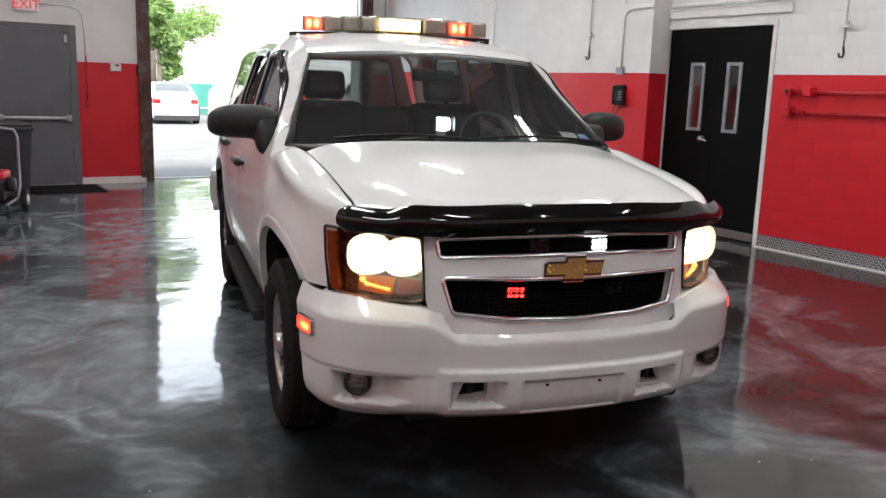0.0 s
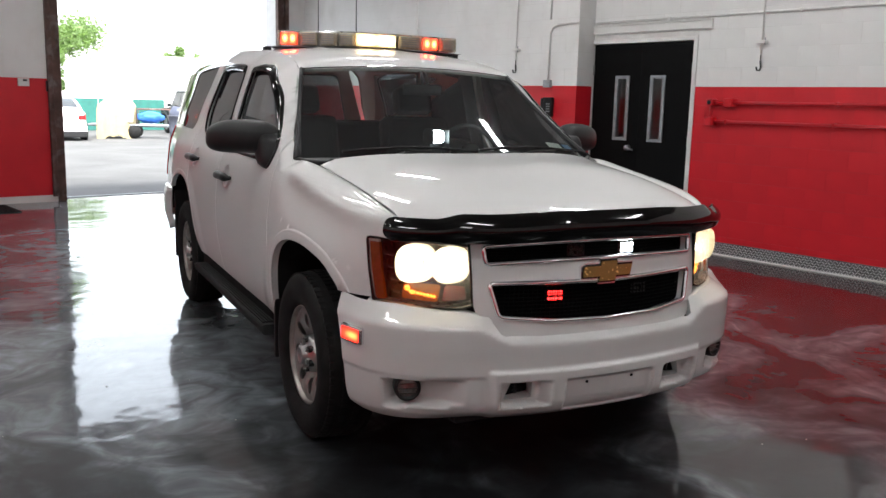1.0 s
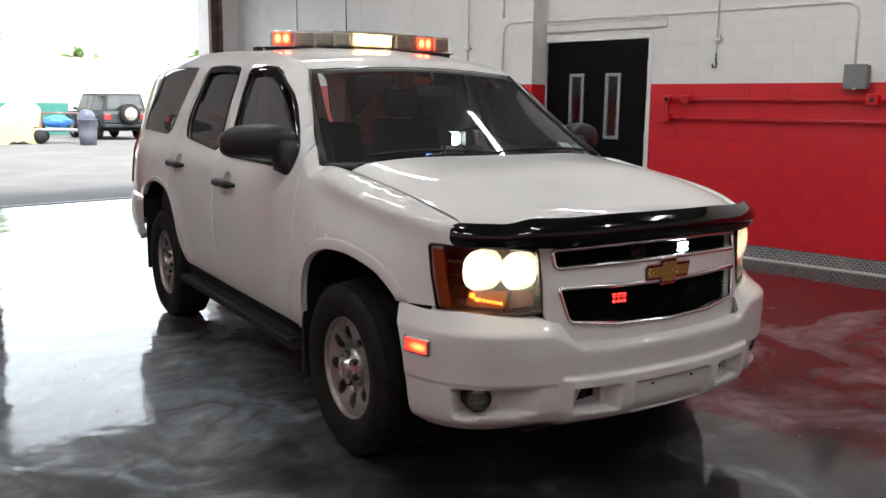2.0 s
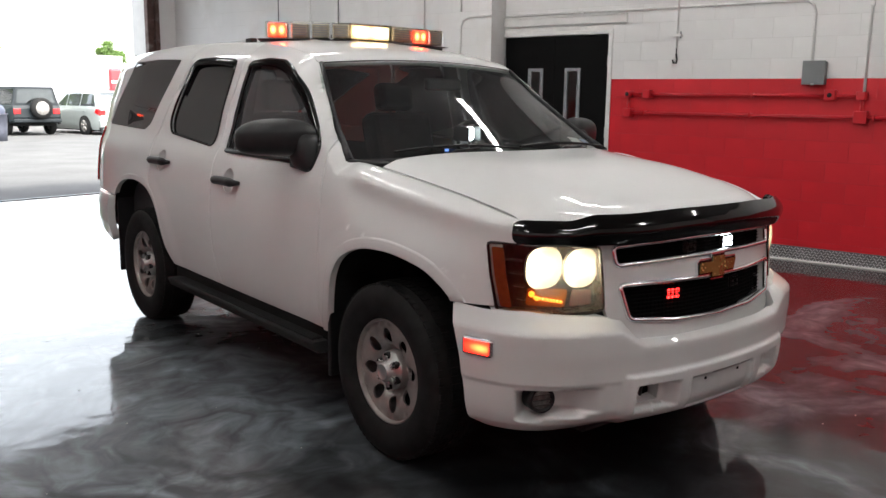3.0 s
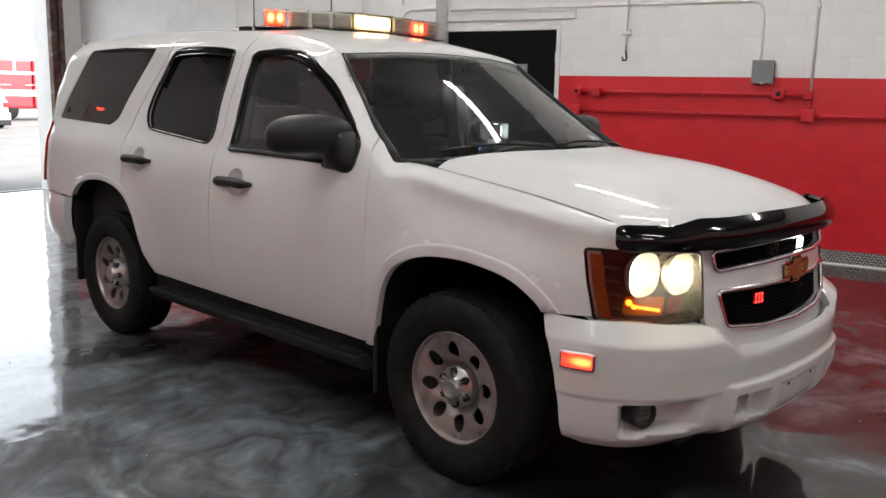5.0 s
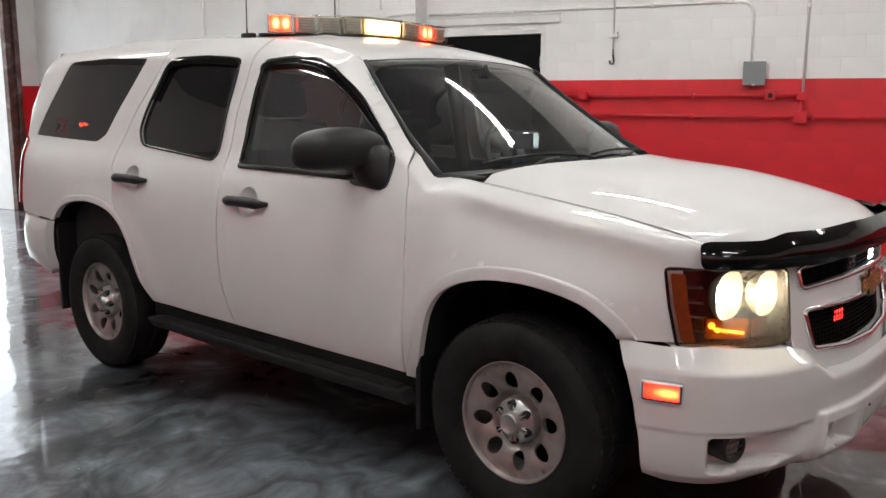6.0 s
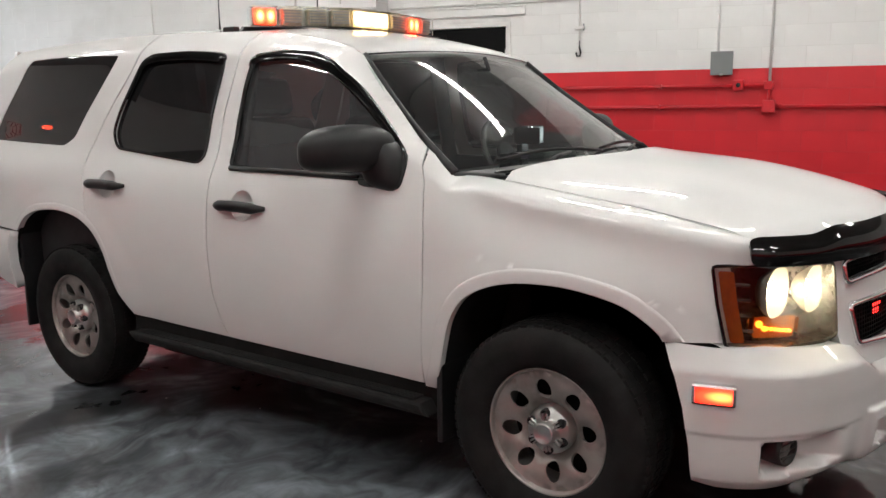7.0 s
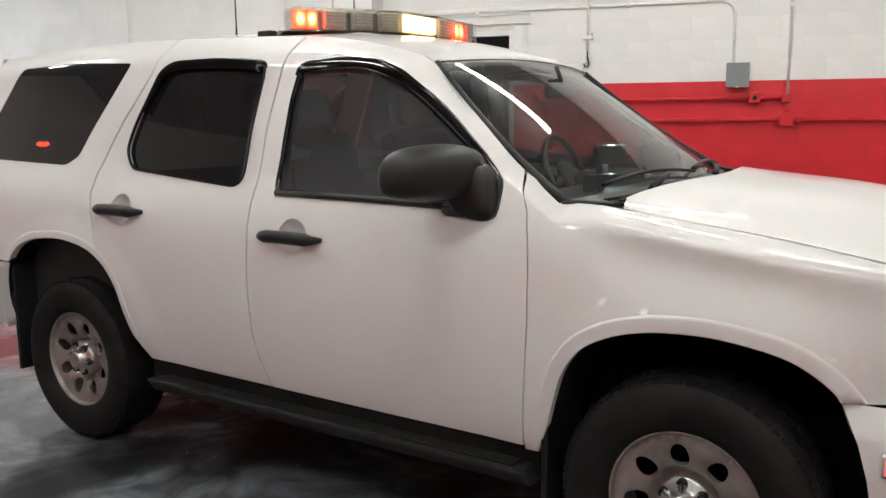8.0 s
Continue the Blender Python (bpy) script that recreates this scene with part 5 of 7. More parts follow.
for sx in (-1, 1):
    lampline = [(-0.06, 0.90), (0.06, 0.885), (0.075, 1.1), (0.065, 1.30), (-0.04, 1.315), (-0.05, 1.1)]
    part("tail_lamp", panel(rounded(lampline, 0.012, 2), lambda a, z: (sx * (half_width(3.925, z) + 0.009 - 0.13 * (1 - math.cos((a + 0.06) * 10.5))), 3.93 + 0.13 * math.sin((a + 0.06) * 10.5), z), Vector((sx, 0.6, 0)), 0.015, lip=0.05), RED_LENS, suv, "red tail lamp")

# cabin
bm = bmesh.new()
box(bm, (-0.80, 0.50, 0.50), (0.80, 3.95, 0.56))
part("cabin_floor", bm, CABIN, suv)
dash = part("dashboard", prism(bmesh.new(), [(0.34, 1.08), (0.36, 1.20), (0.60, 1.235), (0.84, 1.225), (0.92, 1.16), (0.90, 0.95), (0.80, 0.70), (0.5, 0.65)], -0.78, 0.78, lambda y, z: 0.97 if y > 0.5 else 0.93, 0.03), CABIN_GREY, suv, "grey dashboard")
part("instrument_hood", block((0.24, 0.70, 1.20), (0.58, 0.93, 1.275), 0.03, 3), CABIN_GREY, dash)
wheel_m = pose(0.41, 1.04, 1.25, 66, 0, 0)
bm = bmesh.new()
tube(bm, [wheel_m @ Vector((0.185 * math.cos(2 * math.pi * i / 32), 0.185 * math.sin(2 * math.pi * i / 32), 0)) for i in range(32)], 0.016, 8, True)
for a in (200, 340, 270):
    tube(bm, [wheel_m @ Vector((0, 0, -0.02)), wheel_m @ Vector((0.18 * math.cos(radians(a)), 0.18 * math.sin(radians(a)), 0))], 0.018, 6)
bmesh.ops.create_uvsphere(bm, u_segments=16, v_segments=8, radius=0.07, matrix=wheel_m @ Matrix.Diagonal((1, 1, 0.5, 1)))
part("steering_wheel", bm, CABIN, suv, "dark steering wheel")
for x in (-0.41, 0.41):
    part("seat", block((x - 0.26, 1.22, 0.72), (x + 0.26, 1.75, 0.90), 0.06, 3), SEAT_CLOTH, suv)
    part("backrest", block((x - 0.25, -0.07, 0.0), (x + 0.25, 0.09, 0.62), 0.06, 3, pose(0, 1.76, 0.86, -16)), SEAT_CLOTH, suv)
    part("headrest", block((x - 0.14, -0.05, 0.0), (x + 0.14, 0.06, 0.19), 0.045, 3, pose(0, 1.93, 1.47, -12)), SEAT_CLOTH, suv)
part("rear_seat", block((-0.66, 2.45, 0.72), (0.66, 2.95, 0.88), 0.06, 3), SEAT_CLOTH, suv)
part("rear_backrest", block((-0.66, -0.07, 0.0), (0.66, 0.09, 0.58), 0.06, 3, pose(0, 2.98, 0.84, -16)), SEAT_CLOTH, suv)
for sx in (-1, 1):
    part("door_lining", block((min(sx * 0.83, sx * 0.87), 0.56, 0.55), (max(sx * 0.83, sx * 0.87), 3.9, 1.20), 0.01), CABIN, suv)
    part("pillar_lining", tube(bmesh.new(), [(sx * 0.84, 1.72, 1.15), (sx * 0.70, 1.72, 1.78)], 0.045, 8), CABIN, suv)
part("headliner", panel([(p[0] * 0.93, 1.10 + (p[1] - 1.0) * 0.96) for p in roof_line], lambda x, y: (roof(x, max(y, 1.08))[0], y, roof(x, max(y, 1.08))[2] - 0.035), Vector((0, 0, -1)), 0.2, lip=0), CABIN, suv)
rv = part("rear_view_mirror", block((-0.12, 0.86, 1.60), (0.12, 0.90, 1.665), 0.015), CABIN, suv, "dark rear-view mirror")
part("mirror_stem", tube(bmesh.new(), [(0, 0.87, 1.66), (0, 0.90, 1.735)], 0.009, 6), CABIN, rv)
# flasher on the dashboard, facing ahead; plates are added to hide it sideways
df = part("dash_flasher", block((-0.078, 0.652, 1.328), (0.038, 0.70, 1.415), 0.022, 3), BLACK_PLASTIC, suv, "white flasher on the dashboard behind added hiding plates")
part("lens", block((-0.066, 0.644, 1.336), (0.026, 0.656, 1.407), 0.022, 3), WHITE_ON, df, "lit white lens")
part("stalk", block((-0.05, 0.66, 1.23), (0.01, 0.69, 1.337), 0.004), BLACK_PLASTIC, df)
for lo, hi in (((-0.084, 0.548, 1.334), (-0.079, 0.66, 1.41)), ((0.039, 0.60, 1.334), (0.044, 0.66, 1.41)), ((-0.079, 0.60, 1.411), (0.039, 0.66, 1.416))):
    part("hiding_plate", block(lo, hi), BLACK_PLASTIC, df)
part("sticker", panel([(0.72, 0.10), (0.84, 0.09), (0.84, 0.17), (0.72, 0.18)], lambda a, b: tuple(Vector(screen(a, b)) + Vector((0, 0.004, -0.004))), Vector((0, -1, 1)), 0.05, lip=0), PIPE_WHITE, windscreen, "small pale windscreen sticker")
part("sticker", panel([(0.86, 0.09), (0.93, 0.085), (0.93, 0.16), (0.86, 0.165)], lambda a, b: tuple(Vector(screen(a, b)) + Vector((0, 0.004, -0.004))), Vector((0, -1, 1)), 0.05, lip=0), material("blue_sticker", (0.1, 0.25, 0.5), 0.4), windscreen, "small blue windscreen sticker")
blue = part("dash_beacon", block((-0.245, 0.60, 1.226), (-0.165, 0.66, 1.30), 0.006), BLACK_PLASTIC, suv, "small dashboard beacon with a lit blue strip")
part("lens", block((-0.236, 0.596, 1.282), (-0.174, 0.602, 1.295), 0.002, 1), glowing("blue_strip_on", (0.2, 0.35, 1.0), 0.3), blue)
# plates added round the blue strip, to block it from the side
for lo, hi in (((-0.2452, 0.545, 1.272), (-0.2402, 0.603, 1.304)), ((-0.1698, 0.545, 1.272), (-0.1648, 0.603, 1.304)), ((-0.2402, 0.545, 1.2995), (-0.1698, 0.603, 1.304))):
    part("hiding_plate", block(lo, hi), BLACK_PLASTIC, blue)
# dark discs set on the bumper stand for the shaded screw holes
for x in (-0.11, 0.11):
    px, py, pz = bumper_surface(bx(x), 0.455)
    part("screw_hole", lathe(bmesh.new(), [(0.0, py - 0.003), (0.006, py - 0.003), (0.007, py + 0.003)], 10, "y", (px, 0, pz)), UNDERSIDE, bumper)
# small flasher inside the rear quarter window
for sx in (-1,):
    part("window_flasher", block((sx * 0.82 - 0.008, 3.28, 1.398), (sx * 0.82 + 0.008, 3.37, 1.42), 0.004), glowing("window_flasher_on", (1.0, 0.06, 0.02), 22.0), suv, "small red flasher behind the quarter window")

# light bar on the roof
LENS_OFF = material("unlit_lens", (0.72, 0.66, 0.5), 0.3, 0.0, vary=0.2, scale=30)
BAR = [(-0.57, 1.86), (-0.15, 1.585), (0.15, 1.585), (0.60, 1.66)]
bar = part("light_bar_base", tube(bmesh.new(), [(x, y + 0.07, 1.893) for x, y in [BAR[0]] + BAR[1:]], 0.11, 4, flat=0.09), BLACK_PLASTIC, suv, "roof light bar with clear lenses, partly lit")


def bar_unit(p, q, mat_, lit, w=0.17):
    """One lens of the bar between two plan points, with its lamp inside."""
    p, q = Vector((*p, 0)), Vector((*q, 0))
    t = (q - p).normalized()
    m = Matrix.Translation(((p + q) / 2).to_tuple()) @ Matrix((((t.x, -t.y, 0, 0)), ((t.y, t.x, 0, 0)), ((0, 0, 1, 0)), ((0, 0, 0, 1))))
    h = (q - p).length / 2
    u = part("lens_unit", block((-h + 0.0015, 0.0, 1.905), (h - 0.0015, w, 2.0), 0.006, 2, m), CLEAR, bar, "clear light bar lens")
    part("lamp", block((-h + 0.018, 0.014, 1.915), (h - 0.018, 0.022, 1.988), 0.004, 1, m), mat_, u)
    part("lamp_back", block((-h + 0.012, 0.024, 1.908), (h - 0.012, w - 0.012, 1.992), 0.004, 1, m), LENS_OFF, u)
    if not lit:
        bm = bmesh.new()
        for i in range(5):
            box(bm, (-h + 0.02, 0.006, 1.922 + 0.014 * i), (h - 0.02, 0.015, 1.927 + 0.014 * i), m=m)
        part("louvre", bm, STEEL, u)


def along(i, t):
    a, b = Vector(BAR[i]), Vector(BAR[i + 1])
    return tuple(a.lerp(b, t))


bar_unit(along(0, 0.0), along(0, 0.27), RED_SPOT, True)
bar_unit(along(0, 0.27), along(0, 0.52), LENS_OFF, False)
bar_unit(along(0, 0.52), along(0, 0.76), LENS_OFF, False)
bar_unit(along(0, 0.76), along(0, 1.0), LENS_OFF, False)
bar_unit(BAR[1], BAR[2], WARM_ON, True)
bar_unit(along(2, 0.0), along(2, 0.4), LENS_OFF, False)
bar_unit(along(2, 0.4), along(2, 0.72), RED_SPOT, True)
bar_unit(along(2, 0.72), along(2, 1.0), LENS_OFF, False)
for x, y in ((-0.56, 1.95), (0.58, 1.76)):
    sx = -1 if x < 0 else 1
    part("bar_foot", lathe(bmesh.new(), [(0.0, 1.845), (0.055, 1.85), (0.055, 1.885), (0.0, 1.89)], 20, "z", (x + sx * -0.06, y, 0)), BLACK_PLASTIC, bar)
    part("bar_clamp", block((x - 0.02 + sx * 0.05, y - 0.03, 1.835), (x + 0.02 + sx * 0.05, y + 0.05, 1.90), 0.006), BLACK_PLASTIC, bar)
part("bar_foot", block((-0.02, 1.64, 1.87), (0.02, 1.68, 1.895), 0.004), BLACK_PLASTIC, bar)
for x, y, h in ((0.0, 2.80, 0.62), (0.005, 1.99, 0.7)):
    an = part("antenna", tube(bmesh.new(), [(x, y, 1.925), (x, y, 2.02), (x, y, 1.925 + h)], [0.009, 0.004, 0.002], 6), BLACK_PLASTIC, suv, "thin black roof antenna")
    part("antenna_base", lathe(bmesh.new(), [(0.0, 1.96), (0.014, 1.955), (0.02, 1.94), (0.024, 1.915)], 12, "z", (x, y, 0)), BLACK_PLASTIC, an)


# ---- things on the walls and floor ----
def on_room(name, label, category, u=0.0, v=0.0, z=0.0, rz=0.0, group=""):
    return thing(name, label, category, ROOM @ pose(u, v, z, 0, 0, rz), group)


# the black double door with its narrow windows; local x runs along the wall, y into it
def double_door():
    w = DOOR_V1 - DOOR_V0
    t = thing("door_1", "black steel double door with narrow windows, closed", "door", ROOM @ pose(WALL_U, DOOR_V1, 0, 0, 0, -90), "", "structure")
    for lo, hi in (((-0.03, -0.012, 0), (0.0, 0.12, DOOR_H + 0.05)), ((w, -0.012, 0), (w + 0.05, 0.12, DOOR_H + 0.05)), ((0.0, -0.012, DOOR_H), (w, 0.12, DOOR_H + 0.05))):
        part("door_frame", block(lo, hi, 0.004), PIPE_WHITE, t, "white door frame")
    for k, (a, b) in enumerate(((0.006, w / 2 - 0.002), (w / 2 + 0.002, w - 0.006))):
        lite = [(0.36, 0.55), (0.86 - 0.31, 1.05 - 0.31)]
        x0 = 0.345 if k == 0 else 0.845
        x1 = x0 + 0.2
        bm = bmesh.new()
        box(bm, (a, 0.02, 0.012), (x0, 0.064, DOOR_H - 0.006))
        box(bm, (x1, 0.02, 0.012), (b, 0.064, DOOR_H - 0.006))
        box(bm, (x0, 0.02, 0.012), (x1, 0.064, 1.175))
        box(bm, (x0, 0.02, 1.925), (x1, 0.064, DOOR_H - 0.006))
        leaf = part("door_leaf", bm, DOOR_BLACK, t)
        bm = bmesh.new()
        for lo, hi in (((x0 - 0.002, 0.008, 1.173), (x0 + 0.035, 0.03, 1.927)), ((x1 - 0.035, 0.008, 1.173), (x1 + 0.002, 0.03, 1.927)), ((x0 + 0.035, 0.008, 1.173), (x1 - 0.035, 0.03, 1.208)), ((x0 + 0.035, 0.008, 1.892), (x1 - 0.035, 0.03, 1.927))):
            box(bm, lo, hi)
        part("window_frame", bm, GALVANISED, leaf, "grey steel window frame")
        part("pane", block((x0 + 0.03, 0.036, 1.2), (x1 - 0.03, 0.042, 1.9)), CLEAR, leaf)
        for z in (0.3, 1.2, 2.0):
            hx = a if k == 0 else b
            part("hinge", tube(bmesh.new(), [(hx, 0.012, z - 0.06), (hx, 0.012, z + 0.06)], 0.011, 8), STEEL, leaf)
        part("kick_plate", block((a + 0.03, 0.014, 0.03), (b - 0.03, 0.0195, 0.12)), STEEL, leaf, "brushed steel kick plate")
    hx = 0.58
    h = part("door_handle", lathe(bmesh.new(), [(0.0, -0.03), (0.03, -0.03), (0.032, 0.0), (0.034, 0.02)], 16, "y", (hx, 0, 1.09)), STEEL, t, "steel lever handle")
    part("lever", tube(bmesh.new(), [(hx, -0.03, 1.09), (hx, -0.055, 1.09), (hx + 0.05, -0.06, 1.085), (hx + 0.12, -0.055, 1.07)], 0.011, 8), STEEL, h)
    return t


double_door()
header = on_room("lintel", "white painted steel lintel over the double door", "lintel", WALL_U, 0, 0)
part("beam", block((-0.035, 2.17, 2.415), (0.0, 3.785, 2.50), 0.004), PIPE_WHITE, header)
part("lip", block((-0.05, 2.17, 2.50), (0.0, 3.785, 2.516), 0.003), PIPE_WHITE, header)

# tread plate along the foot of the wall
tread = on_room("tread_plate", "diamond tread aluminium plate along the wall's foot", "tread plate", WALL_U, 0, 0)
part("plate", block((-0.014, FRONT_V, 0.002), (-0.004, DOOR_V0 - 0.06, 0.14), 0.002, 1), TREAD_DULL, tread)
bm = bmesh.new()
for i in range(200):
    for j in range(5):
        v, z = DOOR_V0 - 0.08 - i * 0.03 - (0.015 if j % 2 else 0), 0.018 + j * 0.026
        s = 1 if (i + j) % 2 else -1
        box(bm, (-0.02, v - 0.012, z - 0.0042), (-0.0135, v + 0.012, z + 0.0042), m=Matrix.Translation((0, v, z)) @ pose(0, 0, 0, 40 * s) @ Matrix.Translation((0, -v, -z)))
tagged(part("diamond_relief", bm, TREAD_BRIGHT, tread), kind="stuff")
part("floor_strip", block((-0.07, FRONT_V, 0.0), (-0.015, DOOR_V0 - 0.06, 0.012), 0.003, 1), PIPE_WHITE, tread)

# red gas pipes with their boxes
pipes = on_room("pipe_run", "red painted conduit pipes with square junction boxes", "pipe", WALL_U, 0, 0)
for z, v0, v1 in ((1.635, 2.09, -0.27), (1.435, 2.1, FRONT_V + 0.05)):
    part("pipe", tube(bmesh.new(), [(-0.055, v0, z), (-0.055, v1, z)], 0.016, 10), PIPE_RED, pipes)
    v = v0 - 0.2
    while v > max(v1, -5):
        part("clip", block((-0.078, v - 0.012, z - 0.022), (-0.001, v + 0.012, z + 0.022), 0.004), PIPE_RED, pipes)
        v -= 1.15
for v, z, s in ((2.09, 1.635, 0.035), (1.87, 1.635, 0.045), (2.09, 1.435, 0.045), (-0.005, 1.64, 0.05), (-0.28, 1.635, 0.04), (-0.29, 1.435, 0.06)):
    b = part("junction_box", block((-0.105, v - s, z - s), (-0.001, v + s, z + s), 0.008), PIPE_RED, pipes)
    if s in (0.05, 0.035):
        part("knockout", lathe(bmesh.new(), [(0.0, -0.1075), (0.022, -0.1075), (0.022, -0.1)], 16, "x", (0, v, z)), BLACK_PLASTIC, b)
part("pipe", tube(bmesh.new(), [(-0.055, 2.09, 1.635), (-0.055, 2.09, 1.435)], 0.016, 10), PIPE_RED, pipes)
part("pipe", tube(bmesh.new(), [(-0.055, -0.29, 1.435), (-0.055, -0.29, 1.635)], 0.016, 10), PIPE_RED, pipes)

# white conduits
def conduit(pts, r=0.013, label="white painted electrical conduit"):
    c = on_room("conduit", label, "conduit", 0, 0, 0, 0, "wall conduits")
    part("pipe", tube(bmesh.new(), pts, r, 8), PIPE_WHITE, c)
    for p, q in zip(pts, pts[1:]):
        d = Vector(q) - Vector(p)
        if d.length > 0.9:
            for k in (0.3, 0.75):
                m = Vector(p) + d * k
                part("strap", block((m.x - 0.014, m.y - 0.02, m.z - 0.02), (m.x + 0.016, m.y + 0.02, m.z + 0.02), 0.004), PIPE_WHITE, c)
    return c


U = WALL_U - 0.016
conduit([(U, 3.75, 2.545), (U, 0.34, 2.545), (U, 0.27, 2.53), (U, 0.225, 2.49), (U, 0.205, 2.42), (U, 0.20, 1.955)])
U2 = PROUD_U - 0.016
conduit([(U2, 3.80, 2.535), (U2, 4.12, 2.53), (U2, 4.2, 2.5), (U2, 4.235, 2.43), (U2, 4.24, 1.87)])
conduit([(U, -0.29, 1.655), (U, -0.29, CEIL)])
conduit([(U2, 4.235, 2.6), (U2, 4.235, CEIL)], 0.011)
conduit([(U2, 6.86, 0.0), (U2, 6.86, CEIL)], 0.011)
for u, v, top in ((WALL_U, 1.58, CEIL), (PROUD_U, 4.80, CEIL)):
    h = on_room("wall_hook", "thin white pipe with a black hanging hook", "hook", u, v, 0, 0, "wall hooks")
    part("pipe", tube(bmesh.new(), [(-0.03, 0, 2.12), (-0.03, 0, top)], 0.010, 8), PIPE_WHITE, h)
    part("bracket", block((-0.06, -0.05, 2.235), (-0.001, 0.05, 2.265), 0.004), PIPE_WHITE, h)
    part("bracket", tube(bmesh.new(), [(-0.05, -0.045, 2.22), (-0.05, -0.045, 2.29)], 0.008, 6), GALVANISED, h)
    part("cord", tube(bmesh.new(), [(-0.03, 0, 2.12), (-0.032, 0.0, 2.04)], 0.006, 6), BLACK_PLASTIC, h)
    part("hook", tube(bmesh.new(), [(-0.032, 0.0, 2.06), (-0.04, -0.015, 2.0), (-0.045, -0.01, 1.965), (-0.05, 0.02, 1.965), (-0.05, 0.03, 2.0)], 0.010, 8), BLACK_PLASTIC, h)

# grey switch box
sb = on_room("switch_box", "grey steel electrical switch box on the wall", "switch box", WALL_U, 0.155, 1.85)
part("body", block((-0.11, -0.098, -0.108), (-0.002, 0.098, 0.108), 0.006), BOX_GREY, sb)
part("cover", block((-0.122, -0.104, -0.112), (-0.108, 0.104, 0.115), 0.004), BOX_GREY, sb)
part("latch", block((-0.13, -0.015, -0.118), (-0.115, 0.015, -0.1), 0.003), STEEL, sb)

# telephone and its junction box
ph = on_room("wall_telephone", "black wall telephone below a grey junction box", "telephone", PROUD_U, 4.21, 1.54)
body = part("body", block((-0.06, -0.075, -0.12), (-0.002, 0.075, 0.12), 0.012), BLACK_PLASTIC, ph)
part("handset", tube(bmesh.new(), [(-0.085, 0.045, -0.1), (-0.1, 0.045, -0.05), (-0.1, 0.045, 0.05), (-0.085, 0.045, 0.1)], [0.026, 0.016, 0.016, 0.026], 8), BLACK_PLASTIC, ph)
bm = bmesh.new()
for i in range(3):
    for j in range(4):
        box(bm, (-0.065, -0.055 + 0.022 * i, -0.06 + 0.03 * j), (-0.059, -0.04 + 0.022 * i, -0.042 + 0.03 * j))
part("key", bm, GALVANISED, body)
part("cord", tube(bmesh.new(), [(-0.05, 0.05, -0.1), (-0.06, 0.07, -0.2), (-0.05, 0.05, -0.26), (-0.04, 0.02, -0.18), (-0.03, 0.0, -0.12)], 0.006, 6), BLACK_PLASTIC, ph)
jb = on_room("junction_box", "grey steel junction box at a conduit's end", "junction box", PROUD_U, 4.24, 1.825)
part("body", block((-0.05, -0.055, -0.045), (-0.002, 0.055, 0.045), 0.006), GALVANISED, jb)

# grey steel door in the back wall
def steel_door():
    t = thing("door_2", "grey steel exit door with a push bar, closed", "door", ROOM @ pose(0, BACK_V, 0), "", "structure")
    for lo, hi in (((-0.19, -0.02, 0), (-0.09, 0.14, 2.27)), ((-1.25, -0.02, 0), (-1.17, 0.14, 2.27)), ((-1.17, -0.02, 2.19), (-0.19, 0.14, 2.27))):
        part("door_frame", block(lo, hi, 0.006), DOOR_GREY, t)
    part("door_leaf", block((-1.165, 0.02, 0.012), (-0.195, 0.065, 2.185), 0.003), DOOR_GREY, t)
    bar = part("push_bar", block((-1.12, -0.055, 0.94), (-0.22, -0.02, 0.985), 0.008), STEEL, t, "steel push bar")
    part("bar_end", block((-0.27, -0.06, 0.915), (-0.2, 0.025, 1.005), 0.01), STEEL, bar)
    part("bar_end", block((-1.15, -0.06, 0.915), (-1.08, 0.025, 1.005), 0.01), STEEL, bar)
    part("closer", block((-0.25, -0.03, 2.02), (-0.215, 0.02, 2.13), 0.006), STEEL, t)
    part("sill", block((-1.17, -0.02, 0.0), (-0.19, 0.14, 0.012)), STEEL, t)


steel_door()
ex = on_room("exit_sign", "white exit sign with red lit letters", "exit sign", -0.715, BACK_V, 2.51)
part("body", block((-0.15, -0.055, -0.09), (0.15, -0.002, 0.1), 0.008), PIPE_WHITE, ex)
txt = bpy.data.curves.new("lettering", "FONT")
txt.body, txt.size, txt.extrude, txt.align_x = "EXIT", 0.17, 0.002, "CENTER"
lt = new("lettering", txt)
lt.parent = ex
lt.matrix_basis = pose(0, -0.058, -0.055, 90)
txt.materials.append(EXIT_RED)
conduit([(-0.56, BACK_V - 0.014, 2.53), (-0.2, BACK_V - 0.014, 2.53), (-0.06, BACK_V - 0.014, 2.5), (0.0, BACK_V - 0.014, 2.42), (0.02, BACK_V - 0.014, 2.3), (0.03, BACK_V - 0.014, 1.85)], 0.009)
rc = on_room("red_conduit", "thin red painted conduit with a small box", "conduit", 0, BACK_V, 0)
part("pipe", tube(bmesh.new(), [(0.03, -0.014, 1.845), (0.03, -0.014, 1.2)], 0.009, 8), PIPE_RED, rc)
part("box", block((0.0, -0.04, 1.12), (0.07, -0.002, 1.22), 0.006), PIPE_RED, rc)
th = on_room("thermostat", "white wall thermostat at the edge of the red paint", "thermostat", 0.435, BACK_V, 1.705)
part("body", block((-0.075, -0.03, -0.055), (0.075, -0.002, 0.055), 0.006), PIPE_WHITE, th)
part("display", block((-0.01, -0.033, 0.015), (0.045, -0.029, 0.04)), BLACK_PLASTIC, th)
sw = on_room("door_switch", "small black door switch on the red wall", "switch", 0.76, BACK_V, 1.66)
part("body", block((-0.03, -0.05, -0.075), (0.03, -0.002, 0.075), 0.006), BLACK_PLASTIC, sw)
